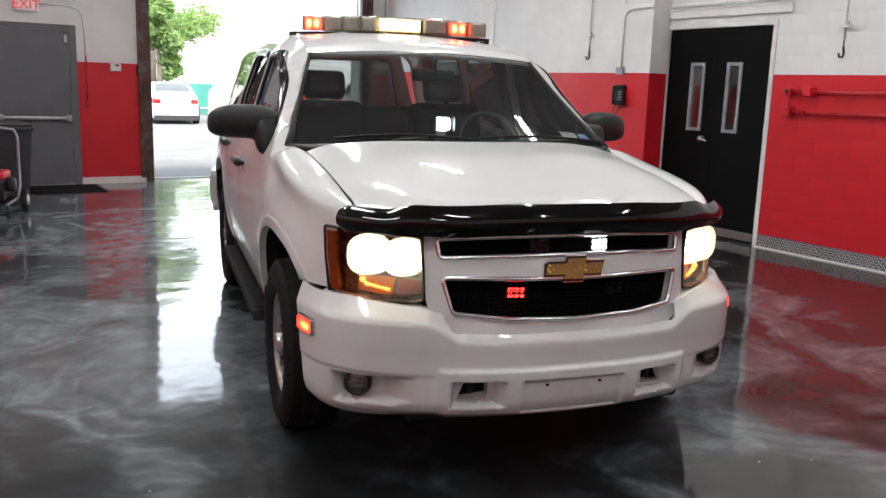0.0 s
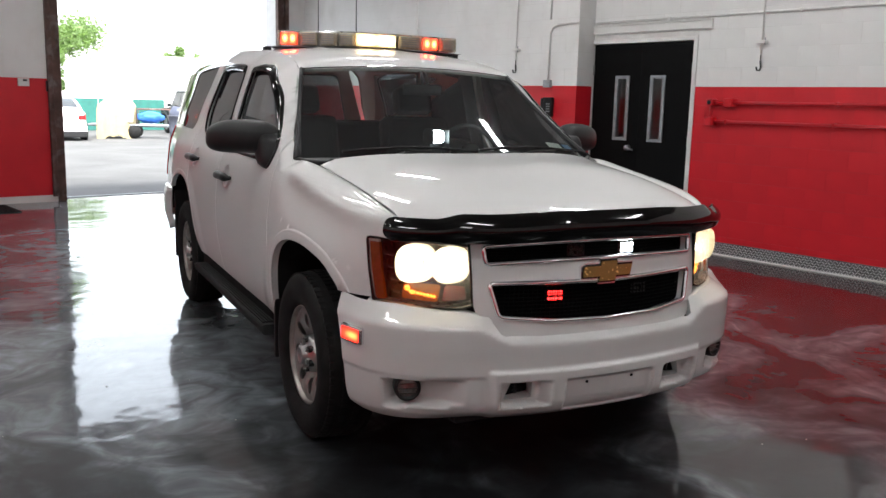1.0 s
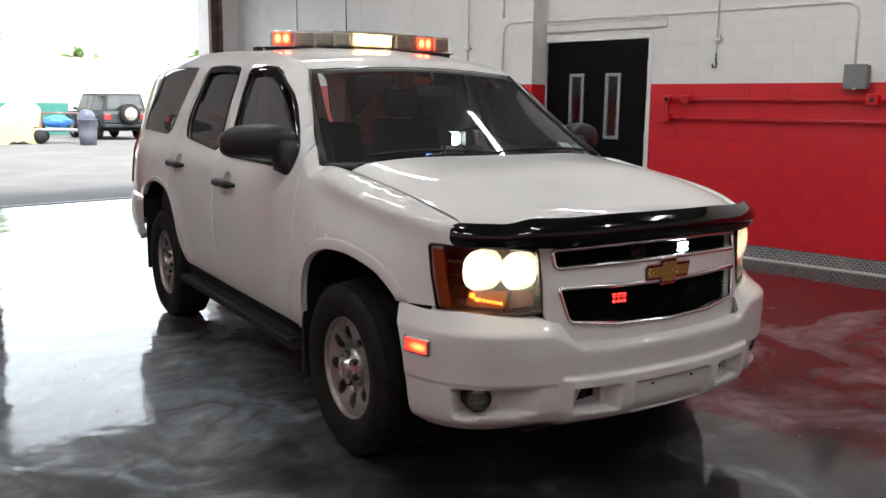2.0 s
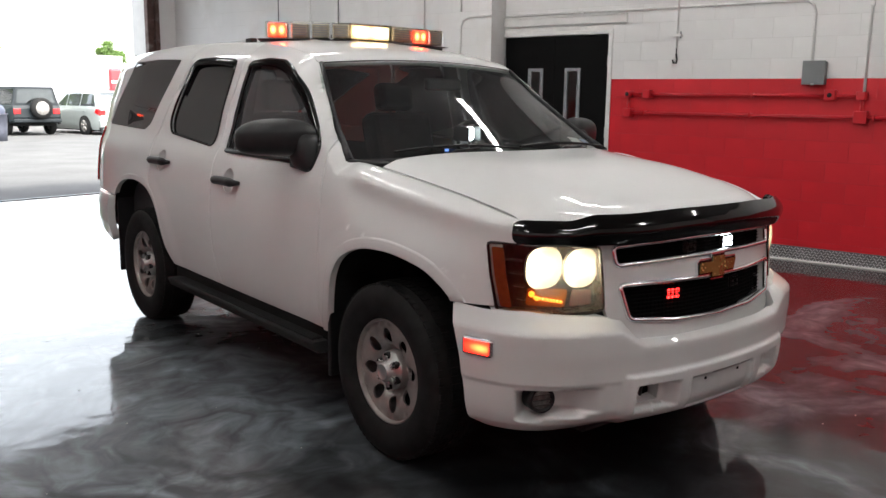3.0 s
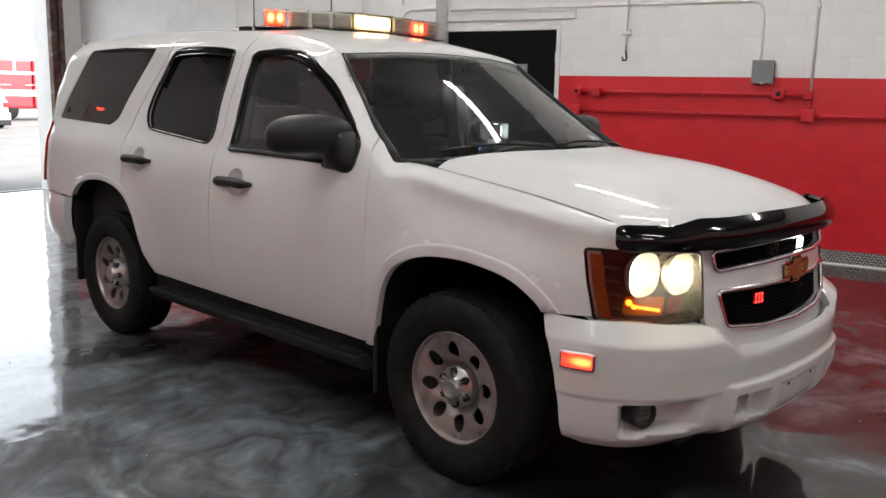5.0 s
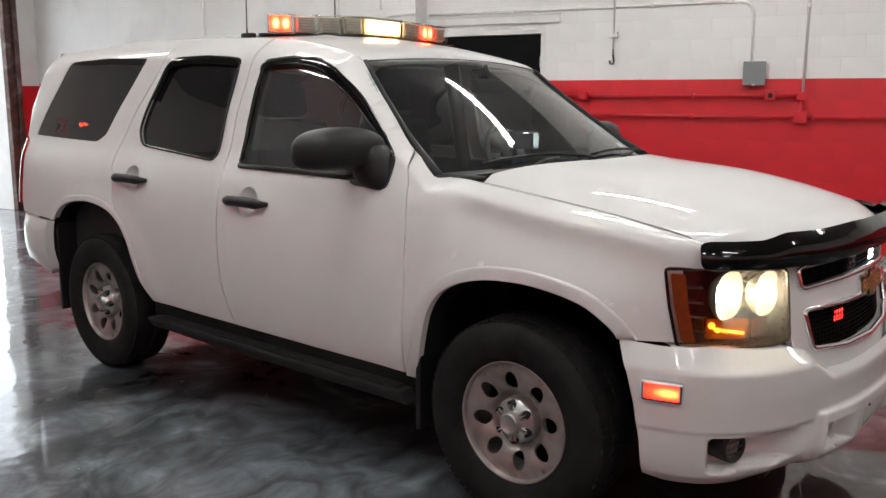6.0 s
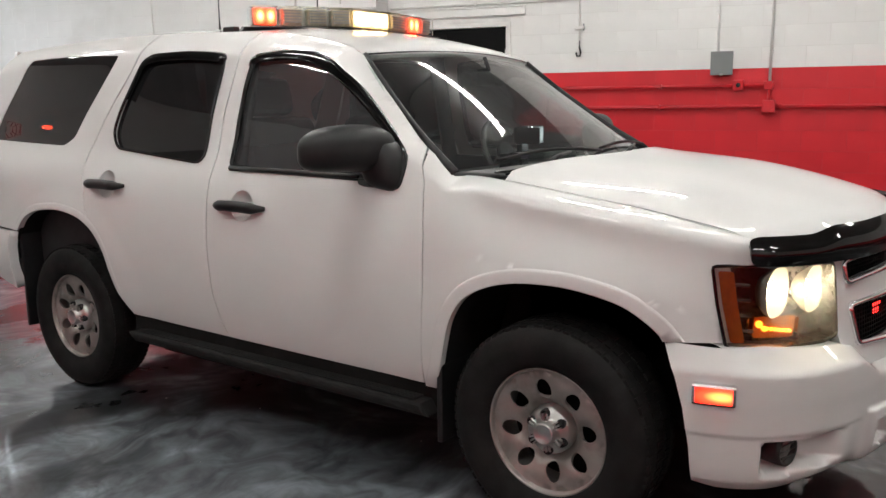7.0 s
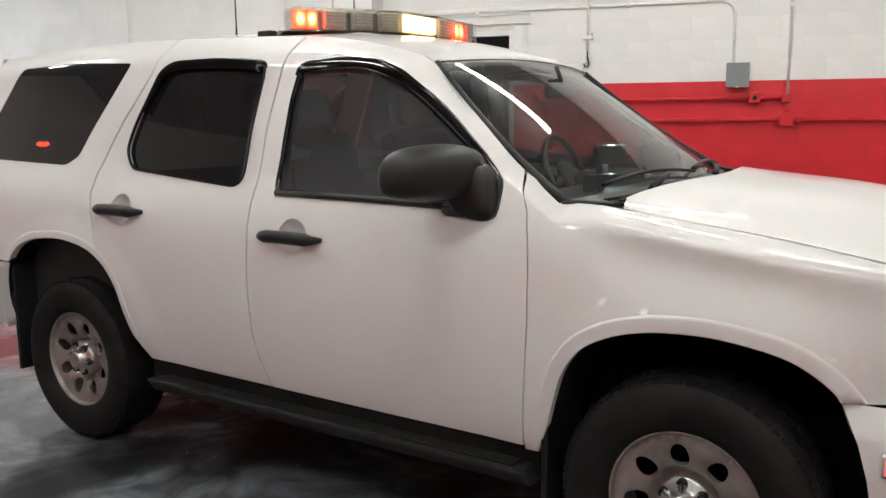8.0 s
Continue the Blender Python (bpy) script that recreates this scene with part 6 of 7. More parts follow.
mat = on_room("door_mat", "black ribbed door mat on the epoxy floor", "mat", -0.55, 9.45, 0.0)
part("mat", block((-0.62, -0.45, 0.001), (0.62, 0.42, 0.012), 0.004), RUBBER, mat)
bm = bmesh.new()
for i in range(28):
    box(bm, (-0.58, -0.42 + 0.029 * i, 0.012), (0.58, -0.408 + 0.029 * i, 0.016))
part("rib", bm, RUBBER, mat)

# black wheeled bin and the handcart before it
BIN_GREY = material("charcoal_bin_plastic", (0.035, 0.036, 0.04), 0.38, vary=0.15, scale=10, bump=0.0005, bump_scale=300)
bin_ = on_room("wheeled_bin", "charcoal plastic wheeled bin standing by the wall", "bin", -1.28, 8.25, 0.0, 8)
bm = bmesh.new()
lo = [bm.verts.new(p) for p in ((-0.22, -0.24, 0.05), (0.22, -0.24, 0.05), (0.22, 0.24, 0.05), (-0.22, 0.24, 0.05))]
hi = [bm.verts.new(p) for p in ((-0.27, -0.30, 0.93), (0.27, -0.30, 0.93), (0.27, 0.30, 0.93), (-0.27, 0.30, 0.93))]
for i in range(4):
    bm.faces.new((lo[i - 1], lo[i], hi[i], hi[i - 1]))
bm.faces.new(lo[::-1]), bm.faces.new(hi)
bmesh.ops.bevel(bm, geom=bm.edges[:], offset=0.025, segments=3, affect="EDGES")
bb = part("body", bm, BIN_GREY, bin_)
part("rim", block((-0.29, -0.325, 0.90), (0.29, 0.325, 0.95), 0.012), BIN_GREY, bin_)
part("lid", block((-0.285, -0.32, 0.952), (0.285, 0.32, 0.995), 0.02, 3), BIN_GREY, bin_)
part("handle", tube(bmesh.new(), [(-0.2, 0.33, 0.93), (-0.2, 0.39, 0.95), (0.2, 0.39, 0.95), (0.2, 0.33, 0.93)], 0.014, 8), BIN_GREY, bin_)
for x in (-0.2, 0.2):
    part("bin_wheel", lathe(bmesh.new(), [(0.0, x - 0.02), (0.09, x - 0.02), (0.1, x - 0.01), (0.1, x + 0.01), (0.09, x + 0.02), (0.0, x + 0.02)], 20, "x", (0, 0.22, 0.1)), RUBBER, bin_)
part("foot", block((-0.18, -0.23, 0.0), (0.18, -0.18, 0.06), 0.01), BIN_GREY, bin_)
part("sticker", block((0.245, -0.09, 0.70), (0.262, 0.02, 0.82)), PIPE_WHITE, bb, "small pale label")
cart = on_room("pressure_washer", "red and black engine cart with a tubular handle and wheels", "engine cart", -1.47, 7.42, 0.0, -20)
for x in (-0.2, 0.2):
    part("frame", tube(bmesh.new(), [(x, -0.28, 0.14), (x, 0.2, 0.16), (x, 0.3, 0.3), (x * 0.95, 0.34, 0.85), (x * 0.85, 0.30, 0.93)], 0.016, 8), GALVANISED, cart)
    part("cart_wheel", lathe(bmesh.new(), [(0.0, x * 1.35 - 0.03), (0.07, x * 1.35 - 0.03), (0.12, x * 1.35 - 0.025), (0.135, x * 1.35), (0.12, x * 1.35 + 0.025), (0.07, x * 1.35 + 0.03), (0.0, x * 1.35 + 0.03)], 28, "x", (0, 0.2, 0.135)), RUBBER, cart)
    part("hub", lathe(bmesh.new(), [(0.0, x * 1.35 + 0.034), (0.06, x * 1.35 + 0.034), (0.06, x * 1.35 - 0.034), (0.0, x * 1.35 - 0.034)], 20, "x", (0, 0.2, 0.135)), PIPE_WHITE, cart)
    part("foot", tube(bmesh.new(), [(x, -0.26, 0.0), (x, -0.26, 0.15)], 0.018, 8), BLACK_PLASTIC, cart)
part("handle_bar", tube(bmesh.new(), [(-0.17, 0.30, 0.93), (0.0, 0.28, 0.96), (0.17, 0.30, 0.93)], 0.017, 8), STEEL, cart)
part("deck", block((-0.2, -0.27, 0.15), (0.2, 0.22, 0.17), 0.005), BLACK_GLOSS, cart)
part("engine", block((-0.15, -0.2, 0.17), (0.15, 0.14, 0.40), 0.03, 3), BLACK_PLASTIC, cart)
part("fuel_tank", block((-0.16, -0.2, 0.40), (0.16, 0.12, 0.50), 0.035, 3), PIPE_RED, cart)
part("air_cleaner", lathe(bmesh.new(), [(0.0, 0.15), (0.08, 0.155), (0.085, 0.2), (0.07, 0.24), (0.0, 0.245)], 20, "x", (0, -0.05, 0.34)), BLACK_PLASTIC, cart)

# a little grit on the floor
bm = bmesh.new()
rng = random.Random(7)
for _ in range(70):
    s = rng.uniform(0.0015, 0.0045)
    bmesh.ops.create_icosphere(bm, subdivisions=1, radius=s, matrix=ROOM @ Matrix.Translation((rng.uniform(-3.2, 2.4), rng.uniform(-2.6, 3.2), s * 0.5)) @ Matrix.Diagonal((1.4, 1, 0.6, 1)))
tagged(part("grit", bm, material("pale_grit", (0.5, 0.48, 0.44), 0.9)), "pale grit scattered over the epoxy floor", "grit", "", "stuff")


# ---- parked vehicles, fence, sheds and trees of the yard ----
def paint(name, c, rough=0.3, metal=0.0):
    return material(name, c, rough, metal, vary=0.03, coat=1.0)


SEDAN_WHITE, SILVER, JEEP_BLACK, TRUCK_RED = paint("sedan_white", (0.8, 0.8, 0.79)), paint("silver_green_paint", (0.3, 0.33, 0.32), 0.35, 0.3), material("dark_jeep_paint", (0.012, 0.016, 0.019), 0.45, vary=0.1, spec=0.3), paint("truck_red", (0.5, 0.02, 0.03))
CAR_GLASS = material("car_glass", (0.12, 0.13, 0.135), 0.06, 0.7, vary=0.1)
TARP = material("cream_tarpaulin", (0.3, 0.25, 0.135), 0.7, vary=0.12, scale=3, bump=0.01, bump_scale=9)
FENCE_GREEN = material("teal_fence_screen", (0.02, 0.12, 0.1), 0.8, vary=0.15, scale=3)
TRAILER_WHITE = material("white_trailer_panel", (0.8, 0.8, 0.79), 0.5, vary=0.05)
BLUE_TARP = material("blue_tarpaulin", (0.03, 0.14, 0.5), 0.6, vary=0.2)
PLATE_YELLOW = material("yellow_plate", (0.75, 0.5, 0.05), 0.5)


def parked_car(name, label, m, length, width, height, belt, body_mat, cabin, bonnet, wheel_r=0.33, ground=0.18, spare=False, plate_mat=None, soft=0.03):
    """A parked car, nose towards +y, standing on z = 0: cabin = (rear foot, rear top, front top, front foot) in y."""
    t = thing(name, label, "car", m)
    w, L = width / 2, length / 2
    axles = (-L * 0.58, L * 0.60)
    low = ground + 0.08
    line = [(-L + 0.04, low + 0.12), (-L, belt * 0.62), (-L + 0.02, belt * 0.9), (-L + 0.08, belt), (cabin[3], belt), (L - 0.25, bonnet), (L - 0.06, bonnet - 0.10), (L, belt * 0.6), (L - 0.05, low + 0.08)]
    for a in reversed(axles):
        line += [(a + (wheel_r + 0.06) * math.cos(k), wheel_r + (wheel_r + 0.06) * math.sin(k)) for k in [math.pi * i / 8 for i in range(9)]]
    line = [p if p[1] > low else (p[0], low) for p in line]
    taper = lambda y, z: 1 - 0.05 * (abs(y) / L) ** 4 - 0.04 * max(0, (z - belt * 0.7)) / belt
    part("body", prism(bmesh.new(), line, -w, w, taper, max(0.035, soft * 0.7)), body_mat, t)
    r0, r1, f1, f0 = cabin
    house = [(r0, belt - 0.01), (r1, height - 0.04), (r1 + 0.1, height), (f1 - 0.1, height), (f1, height - 0.04), (f0, belt - 0.01)]
    nar = lambda y, z: 0.93 - 0.17 * (z - belt) / (height - belt)
    part("roof", prism(bmesh.new(), house, -w, w, nar, soft), body_mat, t)
    # windows stand a little proud of the cabin
    for sx in (-1, 1):
        mid = [r0 + 0.10, (r0 + f0) * 0.5 - 0.25, (r0 + f0) * 0.5 + 0.35, f0 - 0.10]
        for a, b in zip(mid, mid[1:]):
            def px(y, z):
                return sx * (w * nar(y, z) + 0.004)
            top = height - 0.10
            def clampy(y, z):
                k = (z - belt) / (height - belt)
                return min(max(y, r0 + 0.08 + (r1 - r0) * k), f0 - 0.08 + (f1 - f0) * k)
            bm = bmesh.new()
            vs = [bm.verts.new((px(q, z), q, z)) for q, z in [(clampy(y, z), z) for y, z in ((a + 0.03, belt + 0.05), (b - 0.03, belt + 0.05), (b - 0.03, top), (a + 0.03, top))]]
            bm.faces.new(vs)
            bmesh.ops.solidify(bm, geom=bm.faces[:], thickness=0.006)
            part("side_window", bm, CAR_GLASS, t, "dark side window")
    for (y0, y1), s in (((r0, r1), -1), ((f0, f1), 1)):
        bm = bmesh.new()
        vs = []
        for x, k in ((-0.86, 0.14), (0.86, 0.14), (0.84, 0.86), (-0.84, 0.86)):
            z = belt + (height - belt) * k
            y = y0 + (y1 - y0) * k + s * 0.008
            vs.append(bm.verts.new((x * w * nar(y, z), y, z)))
        bm.faces.new(vs)
        bmesh.ops.solidify(bm, geom=bm.faces[:], thickness=0.006)
        part("rear_window" if s < 0 else "windscreen", bm, CAR_GLASS, t)
    for y in axles:
        for sx in (-1, 1):
            x = sx * (w - 0.11)
            wh = part("wheel", lathe(bmesh.new(), [(wheel_r * 0.62, x - 0.1), (wheel_r * 0.95, x - 0.1), (wheel_r, x - 0.06), (wheel_r, x + 0.06), (wheel_r * 0.95, x + 0.1), (wheel_r * 0.62, x + 0.1)], 28, "x", (0, y, wheel_r)), RUBBER, t)
            part("rim", lathe(bmesh.new(), [(0.0, x + sx * 0.07), (wheel_r * 0.2, x + sx * 0.085), (wheel_r * 0.5, x + sx * 0.06), (wheel_r * 0.63, x + sx * 0.1), (wheel_r * 0.63, x)], 20, "x", (0, y, wheel_r)), SILVER_RIM, wh)
    for sx in (-1, 1):
        part("tail_lamp", block((sx * w * 0.78 - 0.14, -L - 0.006, belt * 0.72), (sx * w * 0.78 + 0.12, -L + 0.12, belt * 0.9), 0.012), RED_LENS, t)
        part("mirror", block((sx * (w + 0.08) - 0.08, f0 - 0.35, belt + 0.02), (sx * (w + 0.08) + 0.08, f0 - 0.25, belt + 0.16), 0.03), body_mat, t)
    part("rear_bumper", block((-w * 0.95, -L - 0.05, low + 0.06), (w * 0.95, -L + 0.12, belt * 0.56), 0.03), body_mat, t)
    if plate_mat:
        part("number_plate", block((-0.16, -L - 0.012, belt * 0.68), (0.16, -L + 0.01, belt * 0.82)), plate_mat, t)
    part("underside", block((-w * 0.8, -L + 0.3, ground), (w * 0.8, L - 0.3, ground + 0.25)), UNDERSIDE, t)
    if spare:
        sp = part("spare_wheel", lathe(bmesh.new(), [(0.0, -L - 0.24), (0.2, -L - 0.25), (wheel_r * 0.95, -L - 0.24), (wheel_r, -L - 0.18), (wheel_r, -L - 0.08), (0.0, -L - 0.02)], 28, "y", (0.1, 0, 1.02)), RUBBER, t)
        part("spare_rim", lathe(bmesh.new(), [(0.0, -L - 0.268), (0.07, -L - 0.268), (0.22, -L - 0.262), (0.26, -L - 0.24)], 24, "y", (0.1, 0, 1.02)), SILVER_RIM, sp)
        for sx in (-1, 1):
            for y in axles:
                part("arch_flare", tube(bmesh.new(), [(sx * (w + 0.04), y + (wheel_r + 0.09) * math.cos(k), wheel_r + (wheel_r + 0.07) * math.sin(k)) for k in [math.pi * i / 10 for i in range(11)]], 0.06, 6), BLACK_PLASTIC, t)
    return t


def smooth_car(name, label, m, length, width, height, belt, body_mat, crown, slopes, wheel_r=0.33, plate_mat=None, rails=False):
    """A parked car with a drawn shell, nose towards +y: crown = its outline along the middle as (y, z) pairs, slopes = (rear foot, rear top, front top, front foot) in y."""
    t = thing(name, label, "car", m)
    w, L, low = width / 2, length / 2, 0.2
    top = spline(crown)
    r0, r1, f1, f0 = slopes

    def shell(y, v, off=0.0):
        """v runs from the sill (0) by the belt (0.5) and the roof's edge (0.8) to the middle (1)."""
        q = max(-1.0, min(1.0, y / L))
        plan = w * (1 - 0.05 * q * q - 0.16 * abs(q) ** 7)
        zt = top(y)
        up = max(0.0, (zt - belt) / (height - belt))
        shoulder = min(belt, zt - 0.05)
        edge = plan * (0.93 - 0.19 * up)
        keys = ((0.0, plan * 0.93, low), (0.12, plan * 0.99, low + 0.12), (0.32, plan, (low + shoulder) * 0.52), (0.48, plan * 0.975, shoulder - 0.03), (0.52, plan * 0.95, shoulder + 0.01 * up),
                (0.8, edge, shoulder + (zt - 0.05 - shoulder) * min(1.0, up * 3)), (0.86, edge - 0.09, zt - 0.018), (1.0, 0.0, zt + 0.01))
        for (a, xa, za), (b, xb, zb) in zip(keys, keys[1:]):
            if v <= b + 1e-9:
                k = (v - a) / (b - a)
                x, z = xa + (xb - xa) * k, za + (zb - za) * k
                break
        return x + off, y, z + (off if v > 0.8 else 0.0)

    vs = [0.0, 0.06, 0.12, 0.22, 0.32, 0.4, 0.48, 0.52, 0.6, 0.7, 0.8, 0.83, 0.86, 0.93, 1.0]
    ys = [-L + length * i / 100 for i in range(101)]
    bm = bmesh.new()
    rows = [[bm.verts.new((sx * shell(y, v)[0], y, shell(y, v)[2])) for sx, v in [(-1, k) for k in vs] + [(1, k) for k in reversed(vs[:-1])]] for y in ys]
    for a, b in zip(rows, rows[1:]):
        for j in range(len(a) - 1):
            bm.faces.new((a[j], a[j + 1], b[j + 1], b[j])).smooth = True
    bm.faces.new(rows[0]), bm.faces.new(rows[-1][::-1])
    bmesh.ops.recalc_face_normals(bm, faces=bm.faces[:])
    body = part("body", bm, body_mat, t)
    for sx in (-1, 1):
        cuts = [r0 + 0.16, r0 + (f0 - r0) * 0.36, r0 + (f0 - r0) * 0.66, f0 - 0.2]
        for a, b in zip(cuts, cuts[1:]):
            lean = lambda y, k: min(max(y, r0 + 0.1 + (r1 - r0) * k), f0 - 0.12 + (f1 - f0) * k)
            line = [(a + 0.03, 0.55), (b - 0.03, 0.55), (lean(b - 0.03, 1.0), 0.765), (lean(a + 0.03, 1.0), 0.765)]
            part("side_window", panel(rounded(line, 0.03, 2), lambda y, v, sx=sx: (sx * shell(y, v, 0.005)[0], y, shell(y, v)[2]), Vector((sx, 0, 0)), 0.1, lip=0.004), CAR_GLASS, t, "dark side window")
        for y in (-L * 0.6, L * 0.62):
            x = sx * (w - 0.085)
            # dark ring laid on the shell stands for the shaded wheel arch gap
            part("arch", lathe(bmesh.new(), [(wheel_r * 0.9, sx * (w * 0.9)), (wheel_r + 0.055, sx * (w * 0.9)), (wheel_r + 0.05, sx * (w + 0.003)), (wheel_r * 0.9, sx * (w + 0.001))], 32, "x", (0, y, wheel_r)), UNDERSIDE, t)
            wh = part("wheel", lathe(bmesh.new(), [(wheel_r * 0.64, x - 0.1), (wheel_r * 0.94, x - 0.1), (wheel_r, x - 0.06), (wheel_r, x + 0.06), (wheel_r * 0.94, x + 0.1), (wheel_r * 0.64, x + 0.1)], 32, "x", (0, y, wheel_r)), RUBBER, t)
            rim = lathe(bmesh.new(), [(0.0, x + sx * 0.09), (wheel_r * 0.16, x + sx * 0.09), (wheel_r * 0.2, x + sx * 0.075)], 20, "x", (0, y, wheel_r))
            lathe(rim, [(wheel_r * 0.56, x + sx * 0.085), (wheel_r * 0.65, x + sx * 0.103), (wheel_r * 0.65, x + sx * 0.02)], 24, "x", (0, y, wheel_r))
            for i in range(5):
                a = 2 * math.pi * (i + 0.2) / 5
                tube(rim, [(x + sx * 0.07, y + wheel_r * 0.1 * math.cos(a), wheel_r * (1 + 0.1 * math.sin(a))), (x + sx * 0.075, y + wheel_r * 0.6 * math.cos(a), wheel_r * (1 + 0.6 * math.sin(a)))], wheel_r * 0.11, 6)
            part("rim", rim, SILVER_RIM, wh)
        z0, z1 = belt * 0.74, belt * 0.93
        part("tail_lamp", panel(rounded([(-L + 0.02, 0.36), (-L + 0.3, 0.42), (-L + 0.22, 0.485), (-L + 0.02, 0.485)], 0.02, 2), lambda y, v, sx=sx: (sx * shell(y, v, 0.006)[0], y, shell(y, v)[2]), Vector((sx, 0, 0)), 0.05, lip=0.01), RED_LENS, t)
        part("tail_lamp", block((min(sx * w * 0.56, sx * w * 0.83), -L - 0.012, z0), (max(sx * w * 0.56, sx * w * 0.83), -L + 0.03, z1), 0.03, 3), RED_LENS, t)
        mir = part("mirror", block((min(sx * (w - 0.06), sx * (w + 0.16)), f0 - 0.42, belt + 0.0), (max(sx * (w - 0.06), sx * (w + 0.16)), f0 - 0.3, belt + 0.14), 0.035, 3), body_mat, t)
        part("door_handle", block((sx * w * 0.985 - 0.015, r0 + 0.75, belt * 0.86), (sx * w * 0.985 + 0.015, r0 + 0.95, belt * 0.89), 0.006), body_mat, t)
        if rails:
            part("roof_rail", tube(bmesh.new(), [(sx * w * 0.66, y, top(y) + 0.035) for y in (r1 + 0.25, r1 + 0.4, (r1 + f1) / 2, f1 - 0.4, f1 - 0.2)], 0.018, 6), BLACK_PLASTIC, t)
    for (y0, y1), s_ in (((r0, r1), -1), ((f0, f1), 1)):
        glass_line = [(-0.84, 0.12), (0.84, 0.12), (0.8, 0.9), (-0.8, 0.9)]
        def pane(a, b, y0=y0, y1=y1, s_=s_):
            y = y0 + (y1 - y0) * b
            return a * shell(y, 0.8)[0], y + s_ * 0.02, top(y) + 0.02 - 0.03 * abs(a) ** 3
        part("rear_window" if s_ < 0 else "windscreen", panel(rounded(glass_line, 0.06, 3), pane, Vector((0, s_, 0.6)), 0.1, lip=0.004), CAR_GLASS, t)
    part("rear_bumper", block((-w * 0.86, -L - 0.07, low + 0.08), (w * 0.86, -L + 0.1, belt * 0.56), 0.05, 3), body_mat, t)
    # black insert drawn tall, so it doubles as the shade under the bumper
    part("insert_and_shade", block((-w * 0.84, -L - 0.074, low - 0.08), (w * 0.84, -L + 0.1, low + 0.14), 0.03), BLACK_PLASTIC, t)
    part("plate_recess", block((-0.3, -L - 0.006, belt * 0.66), (0.3, -L + 0.02, belt * 0.86), 0.01), GALVANISED if plate_mat is None else body_mat, t)
    if plate_mat:
        part("number_plate", block((-0.16, -L - 0.014, belt * 0.68), (0.16, -L + 0.01, belt * 0.82)), plate_mat, t)
    part("underside", block((-w * 0.8, -L + 0.3, 0.15), (w * 0.8, L - 0.3, 0.4)), UNDERSIDE, t)
    return t


G = -0.02
smooth_car("parked_sedan", "white sedan parked in the yard", ROOM @ pose(6.38, 29.6, G, 0, 0, -8), 4.7, 1.78, 1.46, 0.95, SEDAN_WHITE,
           [(-2.4, 0.9), (-2.3, 1.0), (-2.05, 1.06), (-1.7, 1.1), (-1.35, 1.28), (-0.95, 1.42), (-0.3, 1.46), (0.3, 1.43), (0.8, 1.22), (1.25, 1.0), (1.8, 0.92), (2.15, 0.83), (2.4, 0.66)], (-1.72, -0.95, 0.3, 1.2))
parked_car("off_road_car", "black off-road car with a spare wheel on its tail", ROOM @ pose(12.9, 31.8, G, 0, 0, -4), 4.2, 1.86, 1.82, 1.12, JEEP_BLACK, (-2.0, -1.95, 0.5, 0.85), 1.08, 0.40, 0.35, True)
smooth_car("estate_car", "silver green sport utility car with a yellow plate", ROOM @ pose(15.45, 30.9, G, 0, 0, -2), 4.7, 1.83, 1.72, 1.04, SILVER,
           [(-2.38, 0.95), (-2.3, 1.1), (-2.22, 1.2), (-2.05, 1.52), (-1.9, 1.66), (-1.5, 1.71), (-0.6, 1.72), (0.2, 1.68), (0.5, 1.6), (1.0, 1.27), (1.3, 1.12), (1.9, 1.03), (2.2, 0.92), (2.4, 0.7)], (-2.25, -1.92, 0.35, 1.2), 0.35, PLATE_YELLOW, True)

# fire engine standing across the yard
eng = thing("fire_engine", "red fire engine with white stripes and lockers", "fire engine", ROOM @ pose(23.15, 35.5, G, 0, 0, 70))
part("body", block((-1.2, -3.2, 0.55), (1.2, 1.2, 2.75), 0.05), TRUCK_RED, eng)
part("cab", block((-1.2, 1.25, 0.55), (1.2, 3.6, 2.8), 0.12, 3), TRUCK_RED, eng)
for sx in (-1, 1):
    part("stripe", block((sx * 1.205 - 0.006, -3.15, 1.13), (sx * 1.205 + 0.006, 3.5, 1.40)), TRAILER_WHITE, eng)
    part("stripe", block((sx * 1.205 - 0.006, -3.15, 2.1), (sx * 1.205 + 0.006, 3.5, 2.22)), TRAILER_WHITE, eng)
    for y in (-2.6, -1.6, -0.6, 0.4):
        part("locker", block((sx * 1.21 - 0.01, y - 0.42, 1.45), (sx * 1.21 + 0.01, y + 0.42, 2.05), 0.006, 1), TRUCK_RED, eng)
        part("locker", block((sx * 1.21 - 0.01, y - 0.42, 0.65), (sx * 1.21 + 0.01, y + 0.42, 1.10), 0.006, 1), TRUCK_RED, eng)
    for y in (-1.9, 2.4):
        part("wheel", lathe(bmesh.new(), [(0.0, sx * 1.05 - 0.13), (0.45, sx * 1.05 - 0.13), (0.5, sx * 1.05 - 0.08), (0.5, sx * 1.05 + 0.08), (0.45, sx * 1.05 + 0.13), (0.0, sx * 1.05 + 0.13)], 24, "x", (0, y, 0.5)), RUBBER, eng)
for sx in (-1, 1):
    for y in (-3.1, -2.1, -1.1, -0.1, 0.9, 2.0, 3.0):
        part("divider", block((sx * 1.205 - 0.012, y - 0.05, 2.2), (sx * 1.205 + 0.012, y + 0.05, 2.74)), TRAILER_WHITE, eng)
        part("grab_rail", tube(bmesh.new(), [(sx * 1.25, y + 0.2, 1.62), (sx * 1.25, y + 0.7, 1.62)], 0.02, 6), STEEL, eng)
for y in (-2.6, -1.2, 0.2):
    part("hose_bin", block((-1.1, y - 0.5, 2.74), (1.1, y + 0.5, 2.95), 0.04), TRAILER_WHITE, eng)
